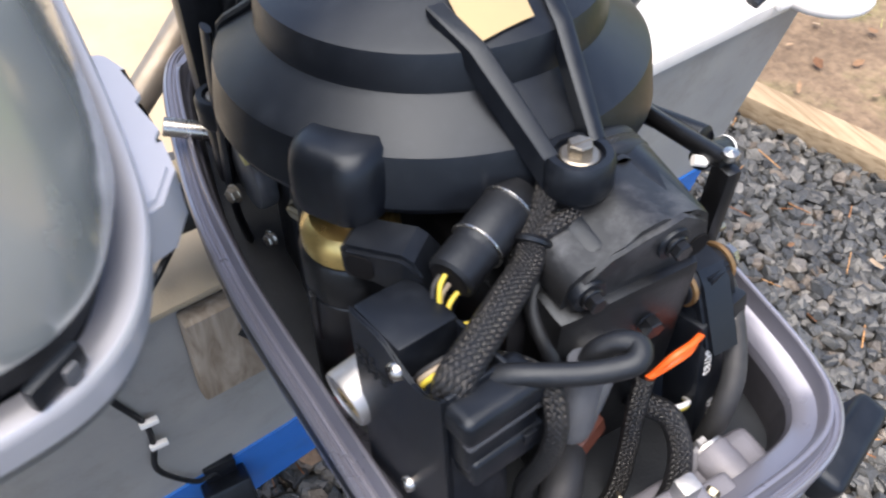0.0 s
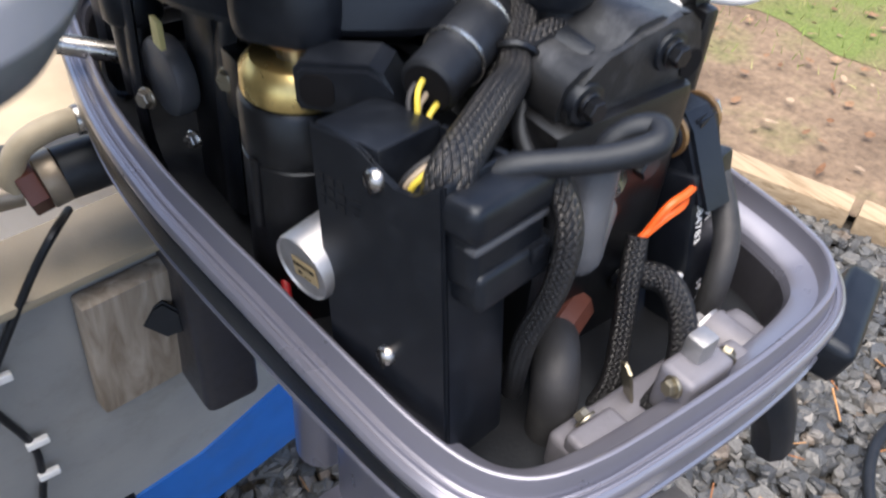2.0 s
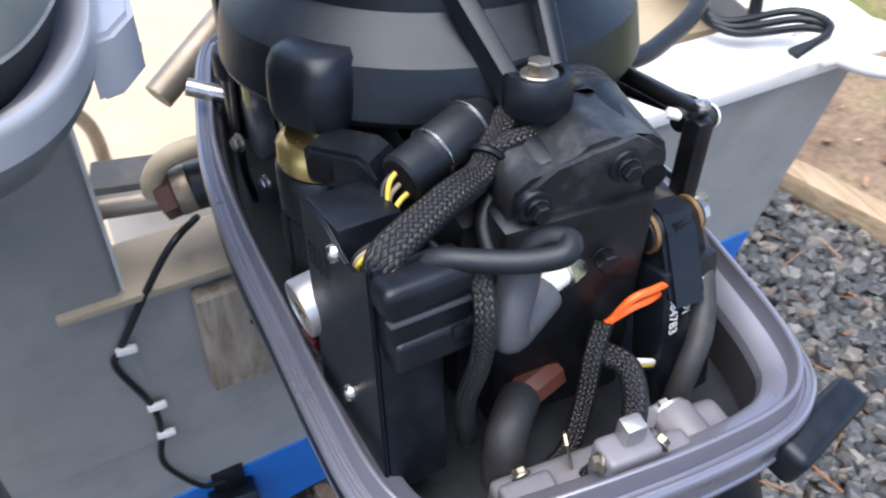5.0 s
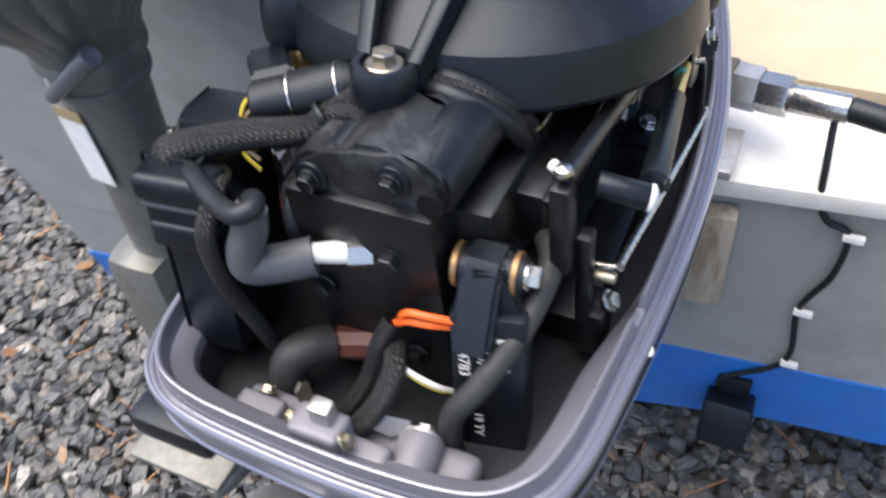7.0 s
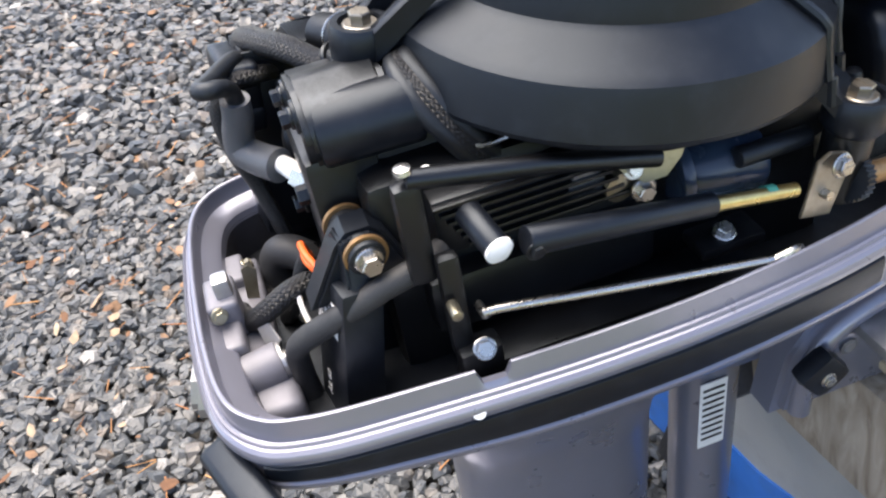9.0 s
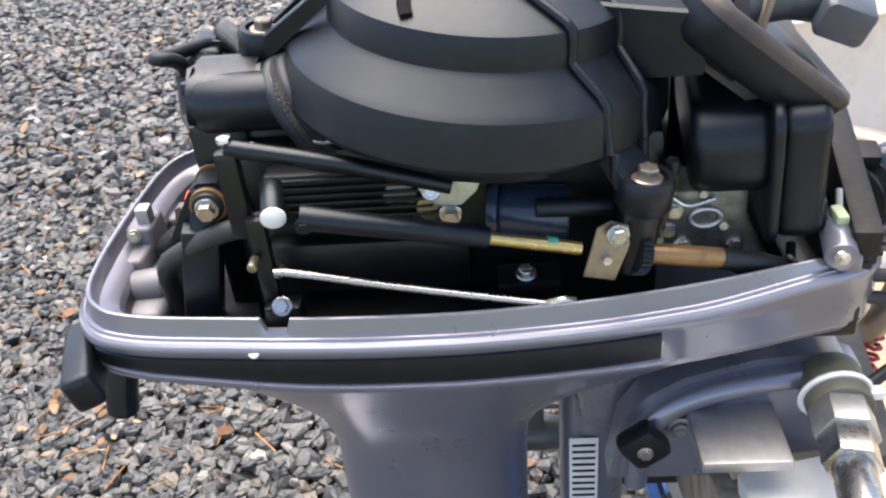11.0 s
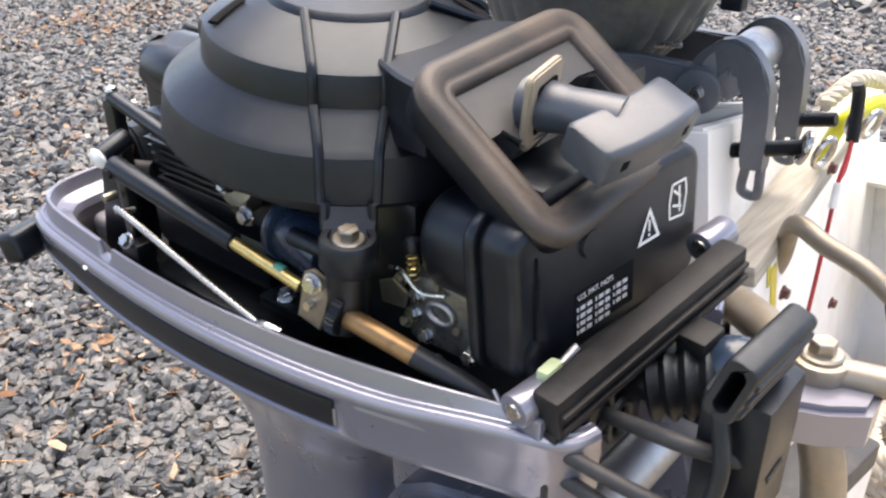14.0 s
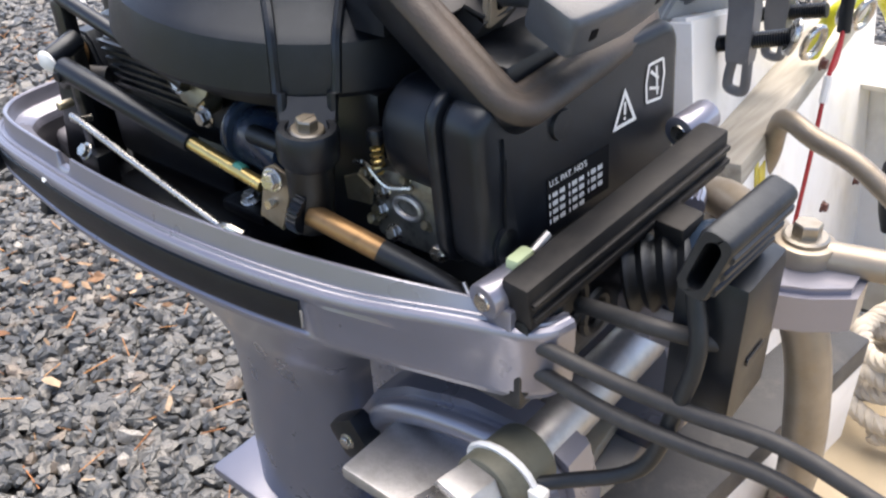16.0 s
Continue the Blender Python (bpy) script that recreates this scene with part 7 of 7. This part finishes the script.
    part("gear_case", lathe([(0.004, 0), (0.026, 0.03), (0.036, 0.09), (0.036, 0.2), (0.022, 0.27), (0.012, 0.29)], frame_to(on_leg(0.30) + V(0, 0.17, 0), (0, -1, 0)), 24), LEG_PAINT, s)
    part("fin", box(tuple(on_leg(0.38)), (0.03, 0.17, 0.17), 0.012), LEG_PAINT, s)
    # swivel arms and clamps
    for x in (-0.362, -0.50):
        part("swivel_arm", plate([(0.18, 1.175), (0.18, 1.215), (0.25, 1.222), (0.33, 1.222), (0.348, 1.205), (0.345, 1.185), (0.30, 1.176), (0.24, 1.165)], 0.020, axes((x - 0.01, 0, 0), (0, 1, 0), (0, 0, 1)), 0.004), CLAMP_GREY, s, "dark grey swivel arm")
    part("pivot_disc", cyl((-0.348, 0.334, 1.200), (-0.338, 0.335, 1.200), 0.024, n=32, bevel=0.002), CLAMP_GREY, s, "dark round pivot washer")
    bolt((-0.338, 0.335, 1.200), (1, 0.1, 0), 0.008, s, CHROME, 0.010, 1.0, slot=False)
    part("tilt_shaft", cyl((-0.365, 0.352, 1.216), (-0.515, 0.335, 1.212), 0.026, n=32), ALU, s, "bare alloy tilt shaft")
    part("shaft_pin", cyl((-0.40, 0.24, 1.222), (-0.385, 0.29, 1.232), 0.0035, n=8), CHROME, s)
    mid = spline([(0.318, 1.178, 0.028), (0.328, 1.216, 0.032), (0.356, 1.238, 0.031), (0.382, 1.216, 0.029), (0.390, 1.182, 0.027), (0.392, 1.150, 0.026), (0.394, 1.118, 0.024)], 4)
    left, right = [], []
    for i, p in enumerate(mid):
        d = mid[min(i + 1, len(mid) - 1)] - mid[max(i - 1, 0)]
        d = V(d.x, d.y, 0).normalized()
        left.append((p.x - d.y * p.z / 2, p.y + d.x * p.z / 2))
        right.append((p.x + d.y * p.z / 2, p.y - d.x * p.z / 2))
    C = (left + right[::-1])[::-1]
    for x, dy, dz, lab in ((-0.375, 0.0, 0.0, "smooth grey clamp arm over the transom"), (-0.505, -0.010, -0.004, "smooth grey clamp arm further along the transom")):
        ca = part("clamp_arm", plate([(y + dy, z + dz) for y, z in C], 0.022, axes((x - 0.011, 0, 0), (0, 1, 0), (0, 0, 1)), 0.003), CLAMP_GREY, s, lab, smooth=50)
        ring = [(x, y + dy, z + dz) for y, z in ((0.386, 1.120), (0.384, 1.096), (0.387, 1.088), (0.398, 1.086), (0.403, 1.092), (0.402, 1.120))]
        part("arm_loop", tube(ring, 0.0055, 10), CLAMP_GREY, ca)
        y0, y1, z0, z1 = 0.340 + dy, 0.430 + dy + (0.02 if dy else 0), 1.124 + dz, 1.150 + dz
        d = V(0, y1 - y0, z1 - z0).normalized()
        prof = []
        for k in range(40):
            prof += [(0.0088, k * 0.0027), (0.0072, k * 0.0027 + 0.00135)]
        sc = part("clamp_screw", lathe(prof, frame_to((x, y0, z0), d), 16), BLACK_PAINT, s, "black threaded clamp screw", smooth=0)
        part("screw_pad", cyl((x, y0 - 0.012, z0 - 0.004), (x, y0, z0), 0.016, 0.011, 24, 0.002), ALU, sc, "round swivel pad")
        e = V(x, y1 + 0.012, z1 + 0.003)
        for q, tilt in ((e, 0.6), (e + V(-0.03, 0.012, -0.012), -0.5)):
            rg = [q + V(0.012 * math.cos(a) * math.cos(tilt), 0.010 * math.cos(a) * math.sin(tilt) + 0.004 * math.sin(a), 0.016 * math.sin(a)) for a in [2 * math.pi * j / 16 for j in range(17)]]
            part("screw_handle", tube(rg, 0.0038, 8, smooth=False), CHROME, sc, "bright steel screw ring")
    part("rusty_washer", cyl((-0.361, 0.3415, 1.130), (-0.361, 0.3475, 1.131), 0.033, n=28, bevel=0.002), COPPER, s, "rust-stained clamp plate")
    # tiller and control rods towards the bow
    part("tiller_bracket", box((-0.235, 0.400, 1.400), (0.012, 0.10, 0.10), 0.006), COWL_PAINT, s, "grey tiller bracket plate")
    part("tiller", tube([(-0.40, 0.40, 1.345), (-0.38, 0.50, 1.35), (-0.36, 0.70, 1.36), (-0.35, 0.86, 1.365)], lambda t: 0.020 - 0.004 * t, 16), BLACK_PLASTIC, s, "black tiller arm")
    part("tiller_cable", tube([(-0.31, 0.425, 1.345), (-0.30, 0.470, 1.338), (-0.30, 0.49, 1.337)], 0.0085, 12), BLACK_RUBBER, s, "black cable boot")
    part("cable_rod", tube([(-0.30, 0.488, 1.338), (-0.30, 0.54, 1.329), (-0.30, 0.66, 1.310)], 0.0042, 10), CHROME, s, "bright steel cable rod")
    part("pan_bracket", box((-0.31, 0.372, 1.305), (0.016, 0.022, 0.020), 0.003), BLACK_PLASTIC, s)
    bolt((-0.30, 0.40, 1.322), (0.6, 0, -1), 0.006, s, BRASS, 0.012, 1.3, slot=False)


second_motor()


# ---------------------------------------------------------------- fittings on the boat
def fixture(name, bm, material, label, category, smooth=40):
    return tagged(part(name, bm, material, None, smooth=smooth), label, category)


def boat_fittings():
    fixture("rail_tube", tube([(-0.425, 0.413, 0.958), (-0.401, 0.433, 1.008), (-0.380, 0.443, 1.056), (-0.366, 0.456, 1.072), (-0.354, 0.488, 1.064), (-0.344, 0.546, 1.046), (-0.325, 0.635, 0.985), (-0.29, 0.75, 0.86), (-0.285, 0.80, 0.75), (-0.283, 0.82, 0.60)], 0.0108, 16), OLD_ALU_TUBE, "bent weathered alloy tube fixed to the transom ledge", "tube")
    ly = thing("kill_cord", (-0.50, 0.45, 1.16), "red safety cord with a black clip on the clamp", "cord")
    part("clip", tube([(-0.485, 0.452, 1.195), (-0.49, 0.455, 1.18), (-0.492, 0.458, 1.128)], 0.0072, 10, flat=0.6), BLACK_PLASTIC, ly, "black plastic clip")
    part("cord", tube([(-0.49, 0.458, 1.130), (-0.480, 0.46, 1.118), (-0.462, 0.461, 1.095), (-0.455, 0.462, 1.07), (-0.43, 0.468, 1.0), (-0.40, 0.474, 0.915)], 0.0024, 8), RED_WIRE, ly, "thin red cord")
    part("cord_loop", tube([(-0.492, 0.458, 1.130), (-0.488, 0.459, 1.112), (-0.475, 0.461, 1.098), (-0.46, 0.461, 1.092)], 0.0024, 8), RED_WIRE, ly)
    part("crimp", tube([(-0.459, 0.4615, 1.090), (-0.452, 0.463, 1.062)], 0.0048, 8, smooth=False), WHITE_PLASTIC, ly, "pale crimp sleeve")
    hs = thing("yellow_hose", (-0.65, 0.46, 1.1), "bright yellow hose looped over the port corner", "hose")
    part("hose", tube([(-0.60, 0.40, 1.06), (-0.575, 0.415, 1.098), (-0.56, 0.43, 1.128), (-0.60, 0.45, 1.142), (-0.66, 0.455, 1.12), (-0.74, 0.46, 1.06), (-0.79, 0.47, 0.985), (-0.83, 0.48, 0.90), (-0.85, 0.49, 0.83)], 0.0095, 14), YELLOW_HOSE, hs)
    part("nozzle", lathe([(0.016, 0), (0.024, 0.015), (0.026, 0.05), (0.018, 0.10), (0.010, 0.13)], frame_to((-0.85, 0.49, 0.84), (-0.05, 0.05, -1)), 20), BLACK_RUBBER, hs, "black hose end")
    # laid rope on the corner and a coil on the floor
    def laid_rope(pts, r, pitch=0.03):
        C = spline(pts, 14)
        bm = bmesh.new()
        L = 0.0
        rows = [[], [], []]
        x = None
        for i, p in enumerate(C):
            t = (C[min(i + 1, len(C) - 1)] - C[max(i - 1, 0)]).normalized()
            if i:
                L += (p - C[i - 1]).length
            if x is None:
                x = t.orthogonal().normalized()
            x = (x - t * x.dot(t)).normalized()
            y = t.cross(x)
            for j in range(3):
                a = 2 * math.pi * (L / pitch + j / 3)
                rows[j].append(p + (x * math.cos(a) + y * math.sin(a)) * r * 0.52)
        for q in rows:
            add_tube(bm, q, r * 0.55, 7, smooth=False)
        return bm
    fixture("rope", laid_rope([(-0.56, 0.40, 1.14), (-0.61, 0.42, 1.162), (-0.68, 0.44, 1.145), (-0.76, 0.46, 1.11), (-0.85, 0.52, 1.05), (-0.95, 0.62, 1.0)], 0.011), ROPE, "thick white laid rope tied over the corner", "rope")
    fixture("rope", laid_rope([(-0.80, 0.50, 1.02), (-0.78, 0.52, 0.92), (-0.755, 0.55, 0.80), (-0.74, 0.58, 0.68), (-0.72, 0.62, 0.62)], 0.010), ROPE, "white laid rope hanging inside the transom", "rope")
    pts = []
    for k in range(64):
        a = k * 0.42
        r = 0.115 - 0.012 * math.sin(k * 0.7) - 0.0006 * k
        pts.append((-0.575 + r * math.cos(a) * 0.8, 0.60 + r * math.sin(a) * 0.8, 0.622 + 0.0017 * k + 0.006 * math.sin(k * 1.9)))
    fixture("rope_coil", laid_rope(pts, 0.0125, 0.034), ROPE, "coil of thick dirty white rope on the floor", "rope")
    fixture("grey_hose", tube([(-0.16, 0.70, 0.615), (-0.26, 0.66, 0.66), (-0.38, 0.70, 0.69), (-0.52, 0.82, 0.66), (-0.62, 0.98, 0.615)], 0.014, 12), mat("grey_hose", (0.23, 0.24, 0.25), 0.5), "smooth grey hose lying on the boat floor", "hose")
    bm = tube([(-0.10 + 0.010 * math.cos(k * 0.9), 0.598 + 0.010 * math.sin(k * 0.9), 0.875 - 0.0022 * k) for k in range(120)], 0.0028, 6, smooth=False)
    fixture("coiled_cord", bm, RED_WIRE, "red coiled plastic cord hanging by the dark bar", "cord")
    # wires and transducer plates on the outside of the transom
    for name, pts in (("starboard", [(0.262, 0.428, 0.985), (0.266, 0.405, 0.94), (0.270, 0.400, 0.90), (0.283, 0.409, 0.861), (0.310, 0.413, 0.842), (0.309, 0.425, 0.759), (0.285, 0.435, 0.671), (0.290, 0.455, 0.533), (0.222, 0.459, 0.455), (0.209, 0.458, 0.43), (0.232, 0.46, 0.39)]), ("port", [(-0.19, 0.40, 0.93), (-0.219, 0.348, 0.949), (-0.244, 0.347, 0.917), (-0.277, 0.352, 0.86), (-0.308, 0.357, 0.802), (-0.320, 0.360, 0.771), (-0.298, 0.377, 0.669), (-0.299, 0.386, 0.60), (-0.309, 0.395, 0.52), (-0.272, 0.411, 0.42), (-0.242, 0.420, 0.40), (-0.232, 0.424, 0.36)])):
        w = thing("sensor_cable", pts[0], "black cable clipped down the grey transom to a sensor", "cable")
        part("cable", tube(pts, 0.0042, 8), BLACK_RUBBER, w)
        for i in (4, 6, 7):
            p = V(*pts[i])
            part("clip", box(tuple(p + V(0.006, -0.004, 0)), (0.024, 0.008, 0.010), 0.002), WHITE_PLASTIC, w, "pale plastic cable clip")
        e = V(*pts[-1])
        part("sensor", box((0, 0, 0), (0.075, 0.055, 0.085), 0.010, Matrix.Translation(e + V(0, -0.02, -0.02)) @ Matrix.Rotation(radians(-20), 4, "X")), BLACK_PLASTIC, w, "black plastic depth sensor")
        part("sensor_bracket", box(tuple(e + V(0, 0.005, 0.035)), (0.05, 0.02, 0.05), 0.004), BLACK_PLASTIC, w)
    # hose and fittings on the port end of the tilt tube
    f = thing("steering_fitting", (-0.2, 0.42, 0.97), "beige hose and brown nut on the steering tube end", "fitting")
    part("hose", tube([(-0.155, 0.40, 1.022), (-0.185, 0.40, 1.022), (-0.213, 0.40, 1.012), (-0.227, 0.40, 0.99), (-0.228, 0.40, 0.967)], 0.0115, 14), mat("beige_hose", (0.46, 0.39, 0.27), 0.5), f, "translucent beige hose")
    part("hose_tail", cyl((-0.165, 0.40, 1.022), (-0.13, 0.40, 1.020), 0.014, n=18, bevel=0.002), CHROME, f)
    part("nut", cyl((-0.224, 0.40, 0.966), (-0.206, 0.40, 0.970), 0.026, n=6, bevel=0.002), BROWN, f, "rusty brown nut")
    part("collar", cyl((-0.206, 0.40, 0.970), (-0.188, 0.40, 0.973), 0.027, n=28, bevel=0.002), OLD_ALU_TUBE, f)
    part("sleeve", cyl((-0.190, 0.40, 0.972), (-0.10, 0.40, 0.975), 0.026, n=28, bevel=0.002), BLACK_RUBBER, f, "black rubber sleeve")
    part("tube_end", cyl((-0.224, 0.40, 0.966), (-0.36, 0.41, 0.972), 0.013, n=18), OLD_ALU_TUBE, f)
    # starboard gunwale: black post, bundle of cables
    fixture("rod_post", cyl((0.685, 0.54, 0.92), (0.66, 0.55, 1.25), 0.011, n=14), BLACK_PLASTIC, "thin black post standing on the gunwale", "post")
    for k in range(3):
        fixture("loose_cable", tube([(0.66, 0.62, 0.955 + 0.006 * k), (0.60, 0.56, 0.955 + 0.006 * k), (0.62, 0.50 + 0.012 * k, 0.95 + 0.004 * k), (0.72, 0.475 + 0.012 * k, 0.952 + 0.008 * k), (0.735, 0.44, 0.955 + 0.006 * k), (0.66, 0.43 - 0.006 * k, 0.948)], 0.0058, 8), BLACK_RUBBER, "black cable looped along the starboard gunwale", "cable")


boat_fittings()


def ground_hose():
    h = thing("black_hose", (0.83, -0.33, GZ + 0.03), "black hose lying in a curve over the gravel", "hose")
    part("hose", tube([(0.80, -0.42, GZ + 0.03), (0.83, -0.33, GZ + 0.032), (0.915, -0.17, GZ + 0.034), (1.06, -0.075, GZ + 0.034), (1.21, -0.062, GZ + 0.034), (1.37, -0.072, GZ + 0.034), (1.54, -0.09, GZ + 0.034), (1.80, -0.14, GZ + 0.10), (2.2, -0.2, GZ + 0.03)], 0.012, 10), BLACK_RUBBER, h)


ground_hose()


def yard_things():
    t = thing("tree", (3.71, 1.70, GZ), "slim bare grey tree trunk standing in the yard", "tree")
    part("trunk", tube([(3.71, 1.70, GZ - 0.02), (3.72, 1.71, 1.0), (3.69, 1.72, 2.2), (3.74, 1.71, 4.0)], lambda u: 0.062 - 0.028 * u + (0.03 if u < 0.02 else 0), 16), BARK, t)
    for k in range(5):
        a = k * 1.3
        part("limb", tube([(3.72, 1.71, 2.4 + 0.3 * k), (3.72 + 0.4 * math.cos(a), 1.71 + 0.4 * math.sin(a), 2.8 + 0.35 * k), (3.72 + 0.9 * math.cos(a), 1.71 + 0.9 * math.sin(a), 3.5 + 0.35 * k)], lambda u: 0.02 - 0.014 * u, 8), BARK, t)
    p = thing("flower_pot", (2.94, 2.15, GZ), "large round terracotta pot standing on the lawn", "pot")
    part("pot", lathe([(0.0, 0.0), (0.20, 0.0), (0.235, 0.15), (0.265, 0.34), (0.285, 0.35), (0.285, 0.42), (0.26, 0.42), (0.25, 0.36)], Matrix.Translation((2.94, 2.15, GZ)), 36, cap=False), mat("terracotta", (0.33, 0.10, 0.06), 0.7, scale=15, dirt=(0.2, 0.08, 0.06), dirt_scale=6), p)
    part("soil", lathe([(0.0, 0.37), (0.252, 0.37)], Matrix.Translation((2.94, 2.15, GZ)), 24, cap=False), SOIL, p)

    tagged(part("loose_brick", box((3.23, 2.01, GZ + 0.06), (0.20, 0.10, 0.09), 0.006), mat("brown_brick", (0.22, 0.13, 0.085), 0.8, scale=30), None), "loose brown brick lying beside the pot", "brick")


yard_things()
